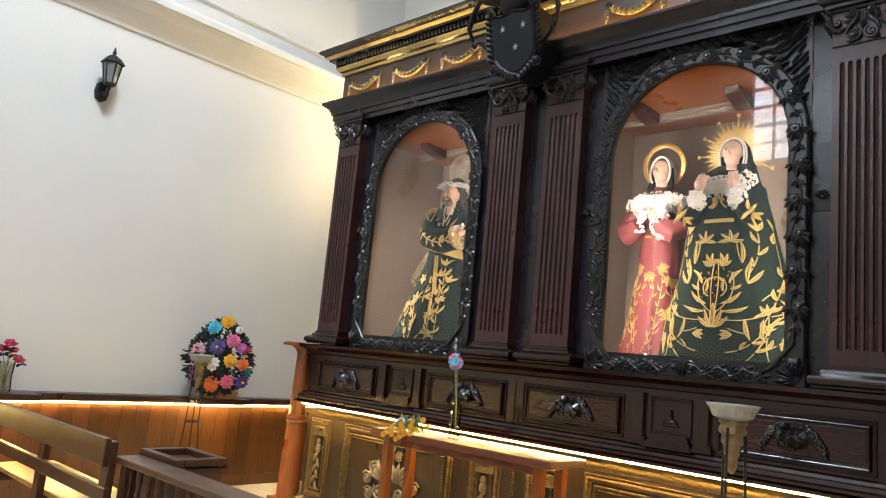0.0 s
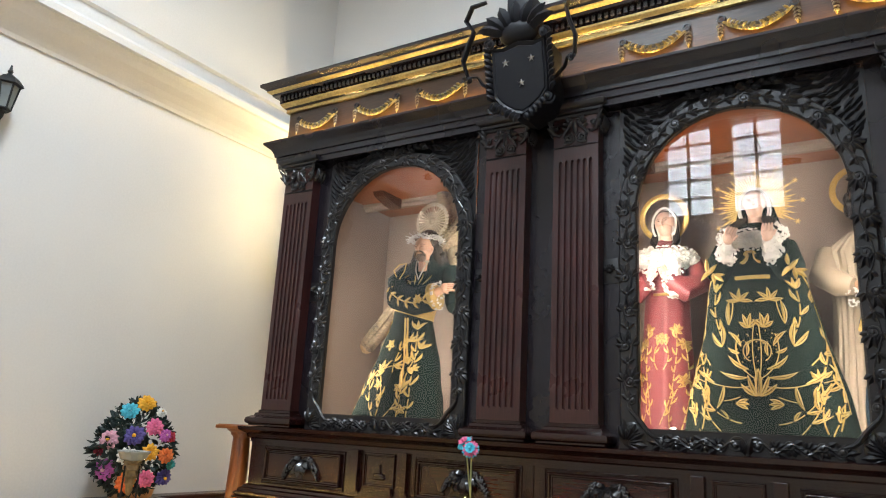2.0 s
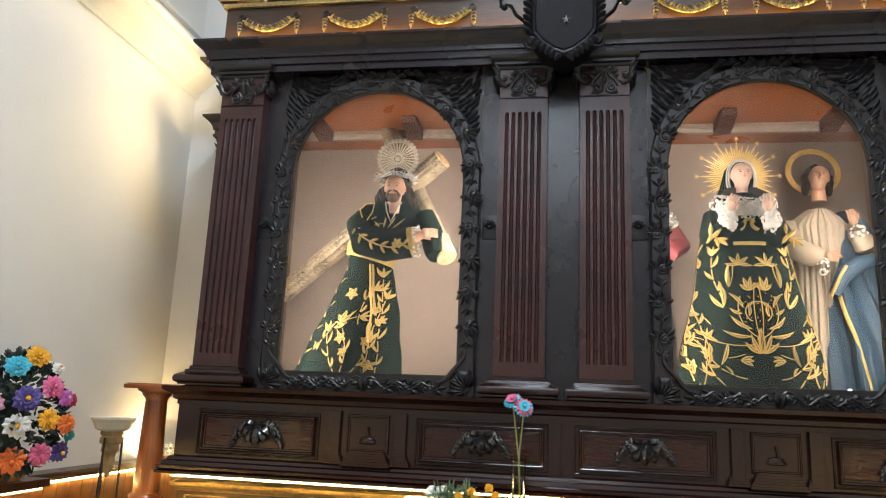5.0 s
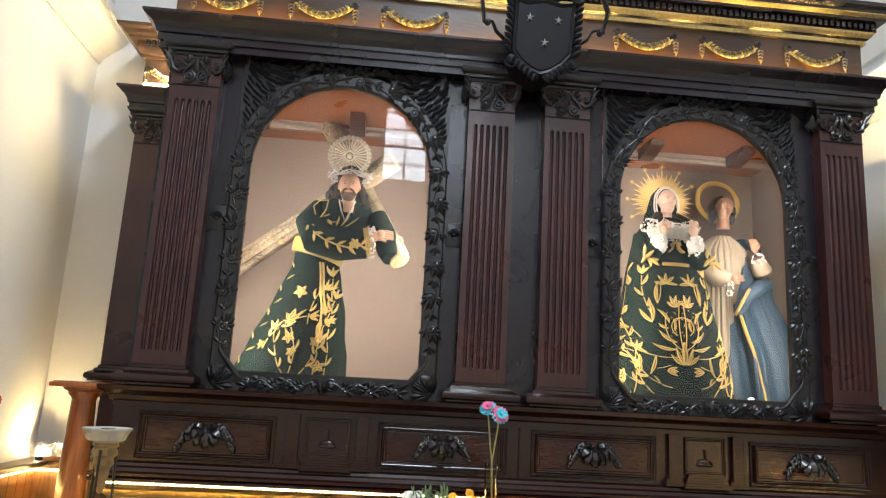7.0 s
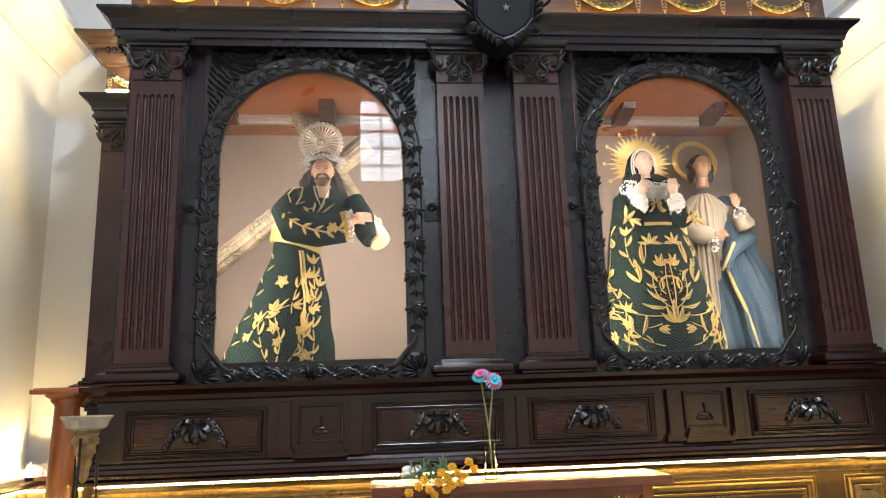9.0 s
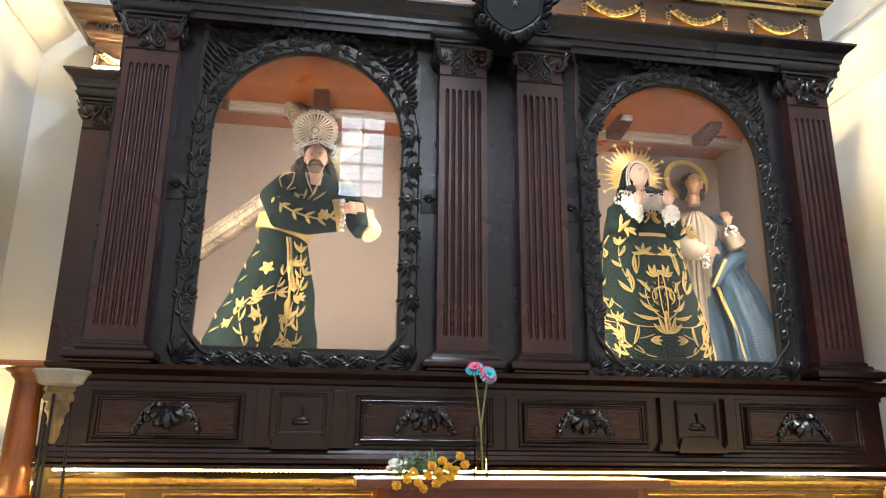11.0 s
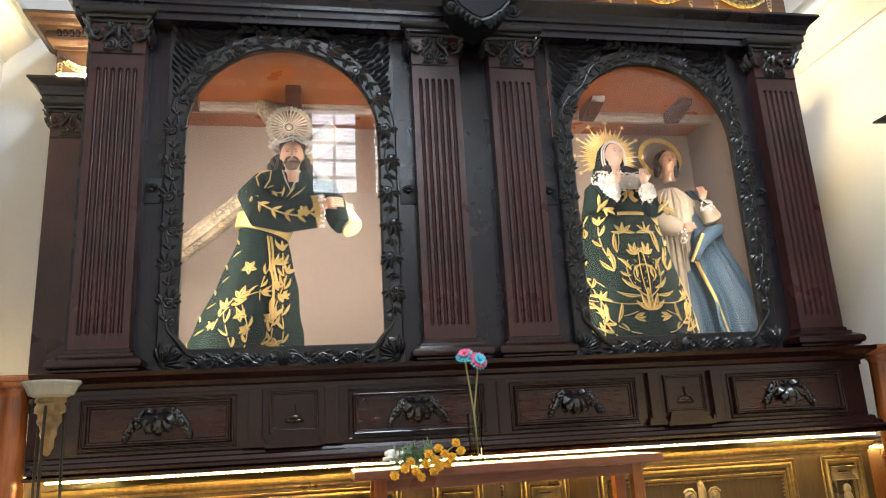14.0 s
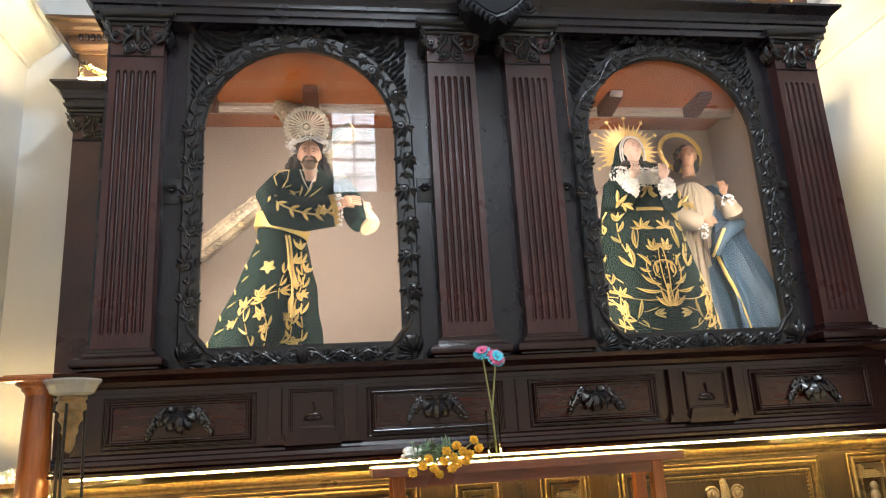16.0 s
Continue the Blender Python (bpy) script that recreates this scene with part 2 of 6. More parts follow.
def loft(bm, rings, mat=0, closed=True, caps=True):
    """Skins a row of rings of points."""
    rows = [[bm.verts.new(p) for p in r] for r in rings]
    n = len(rows[0])
    for a, b in zip(rows, rows[1:]):
        for i in range(n if closed else n - 1):
            j = (i + 1) % n
            bm.faces.new((a[i], a[j], b[j], b[i])).material_index = mat
    if caps and closed:
        bm.faces.new(rows[0][::-1]).material_index = mat
        bm.faces.new(rows[-1]).material_index = mat
    return rows


def tube(bm, pts, radii, mat=0, sides=6, flat=1.0):
    """A round bar along points; radii is a number or one for each point."""
    pts = [Vector(p) for p in pts]
    if not isinstance(radii, (list, tuple)):
        radii = [radii] * len(pts)
    up = Vector((0, 0, 1))
    d0 = (pts[1] - pts[0]).normalized()
    side = d0.cross(up)
    if side.length < 0.1:
        side = d0.cross(Vector((0, 1, 0)))
    side.normalize()
    rings = []
    for i, p in enumerate(pts):
        d = (pts[min(i + 1, len(pts) - 1)] - pts[max(i - 1, 0)]).normalized()
        side = (side - d * side.dot(d)).normalized()
        other = d.cross(side)
        rings.append([p + (side * math.cos(a) + other * math.sin(a) * flat) * radii[i]
                      for a in (2 * math.pi * k / sides for k in range(sides))])
    loft(bm, rings, mat)


def turned(bm, cx, cy, profile, mat=0, sides=20):
    """A lathe-turned body about an upright axis; profile rows of (radius, z)."""
    loft(bm, [[Vector((cx + r * math.cos(2 * math.pi * k / sides), cy + r * math.sin(2 * math.pi * k / sides), z))
               for k in range(sides)] for r, z in profile], mat)


def ball(bm, c, r, mat=0, rot=None, seg=10, rings=7):
    """An egg shape with radii r."""
    c = Vector(c)
    q = Euler(rot).to_matrix() if rot else Matrix.Identity(3)
    rows = []
    for i in range(1, rings):
        t = math.pi * i / rings
        rows.append([c + q @ Vector((r[0] * math.sin(t) * math.cos(a), r[1] * math.sin(t) * math.sin(a), -r[2] * math.cos(t)))
                     for a in (2 * math.pi * k / seg for k in range(seg))])
    loft(bm, rows, mat)


def sweep_x(bm, profile, x0, x1, y, mat=0, left=0, right=0, depth=0.0):
    """A moulding along x in front of the plane y; profile rows of (out, z). left/right 1: mitred and returned back by depth."""
    ends = []
    for x, s, turn in ((x0, -1, left), (x1, 1, right)):
        ends.append([Vector((x + s * o if turn else x, y - o, z)) for o, z in profile])
    rows = []
    if left:
        rows.append([Vector((p.x, y + depth, p.z)) for p in ends[0]])
    rows += ends
    if right:
        rows.append([Vector((p.x, y + depth, p.z)) for p in ends[1]])
    vs = [[bm.verts.new(p) for p in r] for r in rows]
    for a, b in zip(vs, vs[1:]):
        for i in range(len(profile) - 1):
            bm.faces.new((a[i], b[i], b[i + 1], a[i + 1])).material_index = mat
    # closing top, bottom and back
    for r in (vs[0], vs[-1]):
        bm.faces.new(r).material_index = mat if len(r) > 2 else mat
    backs = [[bm.verts.new((v.co.x if k in (0, len(vs) - 1) else v.co.x, y + depth, v.co.z)) for v in (r[0], r[-1])] for k, r in enumerate(vs)]
    for k in range(len(vs) - 1):
        for i in (0, 1):
            try:
                bm.faces.new((vs[k][-i], vs[k + 1][-i], backs[k + 1][i], backs[k][i])).material_index = mat
            except ValueError:
                pass


def leaf(bm, o, d, n, length, width, mat=0, curl=0.25, ridge=0.25, lobes=0):
    """A carved or real leaf: tapered, ridged and curling off its ground."""
    d, n = Vector(d).normalized(), Vector(n).normalized()
    s = d.cross(n).normalized()
    o = Vector(o)
    rows = []
    for i, (t, w) in enumerate(((0, 0.18), (0.25, 0.8), (0.5, 1.0), (0.78, 0.62), (1.0, 0.06))):
        wob = 1 + (0.35 if lobes and i % 2 else 0)
        up = math.sin(t * math.pi * 0.9) * curl * length
        c = o + d * t * length + n * (up + ridge * width * w)
        e = s * width * w * 0.5 * wob
        rows.append([c + e - n * (ridge * width * w + 0.1 * width), c, c - e - n * (ridge * width * w + 0.1 * width)])
    loft(bm, rows, mat, closed=False)


def spiral(bm, o, u, v, n, r, turns=1.4, rad=0.008, mat=0, start=0.0, flip=1, steps=14):
    """A scroll that winds in about o, in the plane u v, swelling to a knob."""
    o, u, v, n = Vector(o), Vector(u), Vector(v), Vector(n)
    pts, radii = [], []
    for i in range(steps):
        t = i / (steps - 1)
        a = start + flip * t * turns * 2 * math.pi
        q = r * (1 - 0.82 * t)
        pts.append(o + (u * math.cos(a) + v * math.sin(a)) * q + n * rad * 0.6)
        radii.append(rad * (0.7 + 0.6 * t))
    tube(bm, pts, radii, mat, 5)
    ball(bm, pts[-1], (rad * 1.9,) * 3, mat, None, 6, 5)

# ---- the room ----
def room():
    bm = box(bmesh.new(), XL - 0.3, XR + 0.3, YF - 0.3, YB + 0.3, -0.25, -0.012)
    solo("floor", bm, M_GROUT, "pale stone tile floor of the chapel", "floor", kind="structure")
    bm = box(bmesh.new(), XL - 0.3, XL, YF - 0.3, YB + 0.3, -0.012, ZC)
    solo("wall_west", bm, M_PLASTER, "cream plastered chapel side wall", "wall", kind="structure")
    bm = box(bmesh.new(), XR, XR + 0.3, YF - 0.3, YB + 0.3, -0.012, ZC)
    solo("wall_east", bm, M_PLASTER, "cream plastered chapel side wall", "wall", kind="structure")
    bm = box(bmesh.new(), XL, XR, YB, YB + 0.3, -0.012, ZC)
    solo("wall_north", bm, M_PLASTER, "cream plastered wall behind the altarpiece", "wall", kind="structure")
    # wall with two high windows
    bm = bmesh.new()
    xs = [XL, -4.62, -3.86, -3.58, -2.82, XR]
    box(bm, XL, XR, YF - 0.3, YF, -0.012, 5.08)
    box(bm, XL, XR, YF - 0.3, YF, 6.62, ZC)
    for a, b in ((0, 1), (2, 3), (4, 5)):
        box(bm, xs[a], xs[b], YF - 0.3, YF, 5.08, 6.62, 1 if a == 2 else 0)
    solo("wall_south", bm, [M_PLASTER, M_CURTAIN], "cream plastered wall with two high windows", "wall", kind="structure")
    for k, (a, b) in enumerate(((-4.62, -3.86), (-3.58, -2.82))):
        w = thing("window_%d" % (k + 1), ((a + b) / 2, YF - 0.12, 5.08), "high iron window with small square panes", "window", kind="structure")
        bm = bmesh.new()
        for x in (a, (a + b) / 2, b):
            box(bm, x - 0.02, x + 0.02, YF - 0.14, YF - 0.10, 5.08, 6.62)
        for i in range(6):
            z = 5.08 + i * 1.54 / 5
            box(bm, a, b, YF - 0.138, YF - 0.102, z - 0.018, z + 0.018)
        part("window_frame", bm, M_IRON, w)
    # timber band and brackets above the windows
    bm = bmesh.new()
    box(bm, XL, XR, YF, YF + 0.05, 6.66, 6.92)
    box(bm, XL, XR, YF, YF + 0.08, 7.1, 7.32)
    solo("trim_south", bm, M_ORWALL, "orange painted timber band under the ceiling", "trim", kind="structure")
    bm = bmesh.new()
    for i in range(7):
        x = -6.6 + i * 1.0
        box(bm, x - 0.09, x + 0.09, YF, YF + 0.4, 6.94, 7.3)
    solo("trim_brackets", bm, M_BRASS, "brown timber brackets under the ceiling", "trim", kind="structure")
    # unseen ceiling, with an opening cut for the added overhead lamp
    bm = bmesh.new()
    a, b, c, d = -4.3, -2.9, 0.8, 2.2
    box(bm, XL - 0.3, XR + 0.3, YF - 0.3, c, ZC, ZC + 0.2)
    box(bm, XL - 0.3, XR + 0.3, d, YB + 0.3, ZC, ZC + 0.2)
    box(bm, XL - 0.3, a, c, d, ZC, ZC + 0.2)
    box(bm, b, XR + 0.3, c, d, ZC, ZC + 0.2)
    solo("ceiling", bm, M_CEIL, "white plastered ceiling with an opening for the added lamp", "ceiling", kind="structure")
    # plaster cornice along both side walls
    prof = [(0.0, 4.30), (0.02, 4.30), (0.03, 4.33), (0.06, 4.365), (0.11, 4.41), (0.17, 4.455), (0.215, 4.505), (0.235, 4.54),
            (0.27, 4.545), (0.275, 4.60), (0.26, 4.63), (0.03, 4.67), (0.03, 4.87), (0.07, 4.885), (0.07, 4.92), (0.0, 4.93)]
    for name, x, s in (("cornice_west", XL, 1), ("cornice_east", XR, -1)):
        bm = bmesh.new()
        loft(bm, [[Vector((x + s * o, y, z)) for o, z in prof] for y in (YF, YB)], 0)
        solo(name, bm, M_PLASTER, "cream moulded plaster cornice along the wall", "cornice", kind="structure")
    # wainscot: planks, skirting, ledge and its light strip
    for name, x, s in (("wainscot_west", XL, 1), ("wainscot_east", XR, -1)):
        w = thing(name, (x, 1.5, 0), "honey-brown plank wainscot with a dark ledge", "wainscot", kind="structure")
        bm = bmesh.new()
        box(bm, min(x, x + s * 0.012), max(x, x + s * 0.012), YF, YB, 0, 0.86)
        part("backing", bm, M_PEW, w)
        bm = bmesh.new()
        box(bm, min(x, x + s * 0.04), max(x, x + s * 0.04), YF, YB, 0, 0.11, 0, 0.006)
        part("skirting", bm, M_PLANK, w)
        bm = bmesh.new()
        loft(bm, [[Vector((x + s * o, y, z)) for o, z in ((0, 0.825), (0.05, 0.825), (0.05, 0.845), (0.16, 0.852), (0.175, 0.866), (0.175, 0.892), (0.165, 0.9), (0, 0.9))]
                  for y in (YF, YB)])
        part("ledge", bm, M_RED, w, "dark ledge")
        bm = box(bmesh.new(), min(x + s * 0.032, x + s * 0.048), max(x + s * 0.032, x + s * 0.048), YF, YB, 0.812, 0.824)
        part("light_strip", bm, M_LED, w, "glowing warm light strip")
        pm = bmesh.new()
        box(pm, -0.012, 0.012, -0.069, 0.069, 0, 0.72, 0, 0.004)
        me = mesh_of(pm, "plank", M_PLANK)
        for i in range(int((YB - YF) / 0.14)):
            piece("plank", me, (x + s * 0.018, YF + 0.07 + i * 0.14, 0.1), w)
    w = thing("wainscot_north", (X0, YB, 0), "honey-brown wainscot beside the altarpiece", "wainscot", kind="structure")
    for sx in (-1, 1):
        a, b = (XL + 0.02, -6.6) if sx < 0 else (-0.53, XR - 0.02)
        bm = bmesh.new()
        box(bm, a, b, YB - 0.03, YB, 0, 0.83)
        box(bm, a, b, YB - 0.17, YB, 0.83, 0.898)
        part("panel", bm, M_PLANK, w)
        part("light_strip", box(bmesh.new(), a, b, YB - 0.06, YB - 0.04, 0.806, 0.824), M_LED, w)
    # floor tiles round the altarpiece
    fl = bpy.data.objects["floor"]
    tm = bmesh.new()
    box(tm, -0.298, 0.298, -0.298, 0.298, -0.012, 0.0, 0, 0.003)
    me = mesh_of(tm, "floor_tile", M_FLOOR)
    for i in range(12):
        for j in range(14):
            piece("floor_tile", me, (XL + 0.3 + i * 0.6, YF + 0.3 + j * 0.6, 0), fl)


room()

# ---- the altarpiece ----
ALTAR = thing("altarpiece", (X0, 5.2, 0), "dark carved mahogany altarpiece with two glazed arched cases", "altarpiece")
HW = 2.425             # half width of the main body
ARCH = 0.585           # half width of the glazed openings
DOORS = (X0 - 1.235, X0 + 1.235)
Z_GLASS, Z_SPRING = 1.64, 2.965
PIL = (X0 - 2.222, X0 - 0.26, X0 + 0.26, X0 + 2.222)
NORTH = Vector((0, -1, 0))


def arch_line(r, z_low, extra=0.0, n=20):
    """Outline of an arched opening, from its lower left corner over the top to the lower right one."""
    pts = [(-r, z_low)] + [(-r, z_low + (Z_SPRING - z_low) * k / 6) for k in range(1, 6)]
    pts += [(-r * math.cos(math.pi * k / n), Z_SPRING + r * math.sin(math.pi * k / n)) for k in range(n + 1)]
    pts += [(r, Z_SPRING + (z_low - Z_SPRING) * k / 6) for k in range(1, 7)]
    return pts


def pilaster(fluted=True):
    """One pilaster about x = 0: its shaft, moulded base and carved capital."""
    w, n = 0.157, 6
    bm = bmesh.new()
    z0, z1, g0, g1 = 1.65, 3.662, 1.735, 3.356
    pitch = 0.042
    if fluted:
        box(bm, -w, w, F, F + 0.13, z0, g0)
        box(bm, -w, w, F, F + 0.13, g1, z1)
        rings = []
        for z, k, q in ((g0, 1, 1), (g1 - 0.014, 1, 1), (g1 - 0.008, 0.85, 0.8), (g1 - 0.003, 0.55, 0.4), (g1, 0.1, 0.0)):
            prof = [(-w, 0.13), (-w, 0.0)]
            for j in range(n):
                c = (j - (n - 1) / 2) * pitch
                for a in range(7):
                    t = math.pi * a / 6
                    prof.append((c - 0.0125 * k * math.cos(t), 0.018 * q * math.sin(t)))
            prof += [(w, 0.0), (w, 0.13)]
            rings.append([Vector((x, F + d, z)) for x, d in prof])
        loft(bm, rings)
        for j in range(n):
            ball(bm, ((j - (n - 1) / 2) * pitch, F + 0.002, g0 - 0.004), (0.009, 0.008, 0.006), 0, None, 6, 5)
    else:
        box(bm, -w, w, F, F + 0.13, z0, z1, 0, 0.004)
    shaft = bm
    base = bmesh.new()
    rows = [(0.0, 1.65), (0.012, 1.645), (0.012, 1.628), (0.03, 1.622), (0.034, 1.606), (0.05, 1.6), (0.078, 1.585), (0.085, 1.565), (0.08, 1.545), (0.06, 1.535), (0.06, 1.525)]
    loft(base, [[Vector((x * (w + o), y, z)) for x, y in ((-1, F + 0.13), (-1, F - o), (1, F - o), (1, F + 0.13))] for o, z in rows[::-1]])
    cap = bmesh.new()
    # abacus in two steps
    rows = [(0.004, 3.655), (0.012, 3.66), (0.016, 3.672), (0.034, 3.68), (0.034, 3.698), (0.048, 3.704), (0.062, 3.72), (0.066, 3.738)]
    loft(cap, [[Vector((x * (w + o), y, z)) for x, y in ((-1, F + 0.13), (-1, F - o), (1, F - o), (1, F + 0.13))] for o, z in rows])
    for j in range(24):
        ball(cap, (-w + 0.0065 + j * 0.01322, F - 0.003, 3.452), (0.0062, 0.009, 0.0068), 0, None, 6, 4)
    ez, ex = Vector((0, 0, 1)), Vector((1, 0, 0))
    for s in (-1, 1):
        # paired volutes at the foot, stems that cross towards the top
        spiral(cap, (s * 0.045, F - 0.006, 3.505), ex * s, ez, NORTH, 0.041, 1.6, 0.0085, 0, 1.9, 1, 22)
        tube(cap, [(s * 0.083, F - 0.008, 3.52), (s * 0.07, F - 0.014, 3.555), (s * 0.04, F - 0.016, 3.585), (s * 0.026, F - 0.016, 3.62), (s * 0.04, F - 0.02, 3.652)], [0.009, 0.011, 0.012, 0.009, 0.006], 0, 6)
        for a, ln, o in ((2.2, 0.05, 3.58), (0.5, 0.055, 3.565), (1.3, 0.06, 3.60), (2.7, 0.04, 3.62), (0.2, 0.045, 3.61)):
            leaf(cap, (s * 0.045, F - 0.008, o), (s * math.cos(a), -0.22, math.sin(a)), NORTH, ln, 0.028, 0, 0.2, 0.35, 1)
        leaf(cap, (s * 0.085, F - 0.006, 3.478), (-s * 0.9, -0.1, -0.15), NORTH, 0.05, 0.022, 0, 0.15, 0.3)
        # outward S-scroll to the corner
        tube(cap, [(s * 0.092, F - 0.006, 3.555), (s * 0.115, F - 0.014, 3.535), (s * 0.148, F - 0.018, 3.55), (s * 0.163, F - 0.022, 3.59), (s * 0.178, F - 0.034, 3.63), (s * 0.205, F - 0.05, 3.66)], [0.006, 0.010, 0.013, 0.013, 0.011, 0.004], 0, 6)
        spiral(cap, (s * 0.128, F - 0.012, 3.59), ex * -s, ez, NORTH, 0.026, 1.4, 0.007, 0, 0.4, 1, 16)
        for z, a in ((3.56, 0.9), (3.585, 1.2), (3.61, 0.7), (3.63, 1.1)):
            leaf(cap, (s * 0.158, F - 0.012, z), (s * math.cos(a), -0.5, math.sin(a)), (s * 0.5, -1, 0), 0.055, 0.026, 0, 0.2, 0.35, 1)
        for yy in (0.02, 0.06, 0.10):
            leaf(cap, (s * w, F + yy, 3.53), (s * 0.25, 0, 1), (s, 0, 0), 0.12, 0.045, 0, 0.18, 0.3, 1)
            spiral(cap, (s * (w + 0.012), F + yy, 3.56), Vector((0, 1, 0)), ez, Vector((s, 0, 0)), 0.024, 1.3, 0.008)
    leaf(cap, (0, F - 0.006, 3.53), (0, -0.15, 1), NORTH, 0.10, 0.03, 0, 0.12, 0.35, 1)
    return shaft, base, cap


def pilasters():
    shaft, base, cap = pilaster()
    ms = mesh_of(shaft, "pilaster", M_RED)
    mb = mesh_of(base, "base", M_REDH, True)
    mc = mesh_of(cap, "capital", M_BLACK, True)
    for x in PIL:
        p = piece("pilaster", ms, (x, 0, 0), ALTAR)
        BASE[p.name] = Vector((x, 0, 0))
        for nm, me in (("base", mb), ("capital", mc)):
            piece(nm, me, (x, 0, 0), p)
    # plain pilasters of the set-back wings
    plain, spare, more = pilaster(False)
    spare.free()
    more.free()
    mp = mesh_of(plain, "pilaster", M_RED)
    for x in (X0 - 2.87, X0 + 2.87):
        p = piece("pilaster", mp, (x, 1.3, 0), ALTAR)
        BASE[p.name] = Vector((x, 1.3, 0))
        for nm, me in (("base", mb), ("capital", mc)):
            piece(nm, me, (x, 1.3, 0), p)


ARCHI = [(0.0, 3.69), (0.05, 3.69), (0.05, 3.735), (0.065, 3.74), (0.065, 3.785), (0.078, 3.79), (0.082, 3.815), (0.10, 3.85), (0.145, 3.885), (0.155, 3.895), (0.155, 3.912), (0.0, 3.918)]
CORN = [(0.0, 4.20), (0.02, 4.20), (0.02, 4.225), (0.04, 4.235), (0.06, 4.26), (0.065, 4.275), (0.065, 4.335), (0.12, 4.335), (0.125, 4.35), (0.15, 4.365), (0.165, 4.39), (0.20, 4.405), (0.205, 4.43), (0.0, 4.44)]
GILT_LOW = [(0.0, 4.197), (0.024, 4.197), (0.026, 4.21), (0.022, 4.216), (0.024, 4.23), (0.046, 4.24), (0.065, 4.262), (0.069, 4.276), (0.0, 4.277)]
GILT_TOP = [(0.0, 4.352), (0.13, 4.352), (0.155, 4.366), (0.157, 4.374), (0.0, 4.375)]
LEDGE = [(0.0, 1.40), (0.01, 1.40), (0.01, 1.425), (0.03, 1.435), (0.035, 1.46), (0.06, 1.475), (0.085, 1.49), (0.09, 1.515), (0.0, 1.522)]
FOOT = [(0.0, 0.975), (0.078, 0.975), (0.082, 0.99), (0.06, 0.998), (0.075, 1.004), (0.075, 1.02), (0.055, 1.03), (0.05, 1.05), (0.03, 1.058), (0.025, 1.075), (0.0, 1.085)]


def body():
    yb = YB - 0.01
    # carcass: side walls, backs, top and floors of the two cases, centre post
    bm = bmesh.new()
    for s in (-1, 1):
        xa, xb = sorted((X0 + s * (HW - 0.04), X0 + s * HW))
        box(bm, xa, xb, 4.62, yb, 1.0, 4.2)
    box(bm, X0 - HW + 0.04, X0 + HW - 0.04, 4.62, yb, 3.74, 3.80)
    part("carcass", bm, M_DARK, ALTAR)
    bm = bmesh.new()
    for s in (-1, 1):
        x0, x1 = sorted((X0 + s * 0.012, X0 + s * (HW - 0.045)))
        box(bm, x0, x1, 5.95, 5.98, 1.55, 3.735)
        box(bm, x0, x0 + 0.02, 4.66, 5.95, 1.60, 3.735)
        box(bm, x1 - 0.02, x1, 4.66, 5.95, 1.60, 3.735)
        box(bm, x0, x1, 4.66, 5.95, 1.55, 1.60)
    part("case_lining", bm, M_CASE, ALTAR, "brown-grey lining of the cases")
    # orange timber ceilings of the cases with battens and brackets
    for s in (-1, 1):
        x0, x1 = sorted((X0 + s * 0.035, X0 + s * (HW - 0.068)))
        part("case_ceiling", box(bmesh.new(), x0, x1, 4.66, 5.949, 3.66, 3.735), M_ORANGE, ALTAR, "orange varnished timber ceiling of the case")
        bm = bmesh.new()
        loft(bm, [[Vector((x, 5.50 + o, z)) for o, z in ((0, 3.66), (0, 3.63), (0.03, 3.62), (0.04, 3.60), (0.08, 3.60), (0.10, 3.63), (0.13, 3.635), (0.13, 3.66))] for x in (x0, x1)])
        part("case_batten", bm, M_CASE, ALTAR)
        for k in range(3):
            x = x0 + 0.4 + k * (x1 - x0 - 0.8) / 2
            bm = bmesh.new()
            loft(bm, [[Vector((x - w, y, z)), Vector((x + w, y, z)), Vector((x + w, y, 3.661)), Vector((x - w, y, 3.661))] for w, y, z in ((0.05, 5.20, 3.655), (0.06, 5.24, 3.62), (0.06, 5.40, 3.58), (0.06, 5.50, 3.57))])
            part("case_bracket", bm, M_PEW, ALTAR)
    # face boards beside and between the doors
    for a, b in ((X0 - HW, DOORS[0] - 0.7013), (DOORS[0] + 0.7013, DOORS[1] - 0.7013), (DOORS[1] + 0.7013, X0 + HW)):
        part("face_board", box(bmesh.new(), a, b, 4.555, 4.62, 1.5, 3.72), M_DARK, ALTAR)
    # predella and its mouldings
    bm = bmesh.new()
    box(bm, X0 - HW - 0.02, X0 + HW + 0.02, 4.47, yb, 1.0, 1.5)
    part("predella", bm, M_REDH, ALTAR)
    bm = bmesh.new()
    sweep_x(bm, LEDGE, X0 - HW - 0.02, X0 + HW + 0.02, 4.47, 0, 1, 1, 1.4)
    part("predella_ledge", bm, M_REDH, ALTAR)
    bm = bmesh.new()
    sweep_x(bm, FOOT, X0 - HW - 0.02, X0 + HW + 0.02, 4.47, 0, 1, 1, 1.4)
    part("predella_foot", bm, M_REDH, ALTAR)
    # entablature
    bm = bmesh.new()
    sweep_x(bm, ARCHI, X0 - HW, X0 + HW, 4.49, 0, 1, 1, 1.2)
    part("architrave", bm, M_DARK, ALTAR)
    bm = bmesh.new()
    box(bm, X0 - HW + 0.02, X0 + HW - 0.02, 4.45, 5.7, 3.915, 4.21)
    part("frieze", bm, M_FRIEZE, ALTAR)
    bm = bmesh.new()
    sweep_x(bm, CORN, X0 - HW + 0.02, X0 + HW - 0.02, 4.45, 0, 1, 1, 1.2)
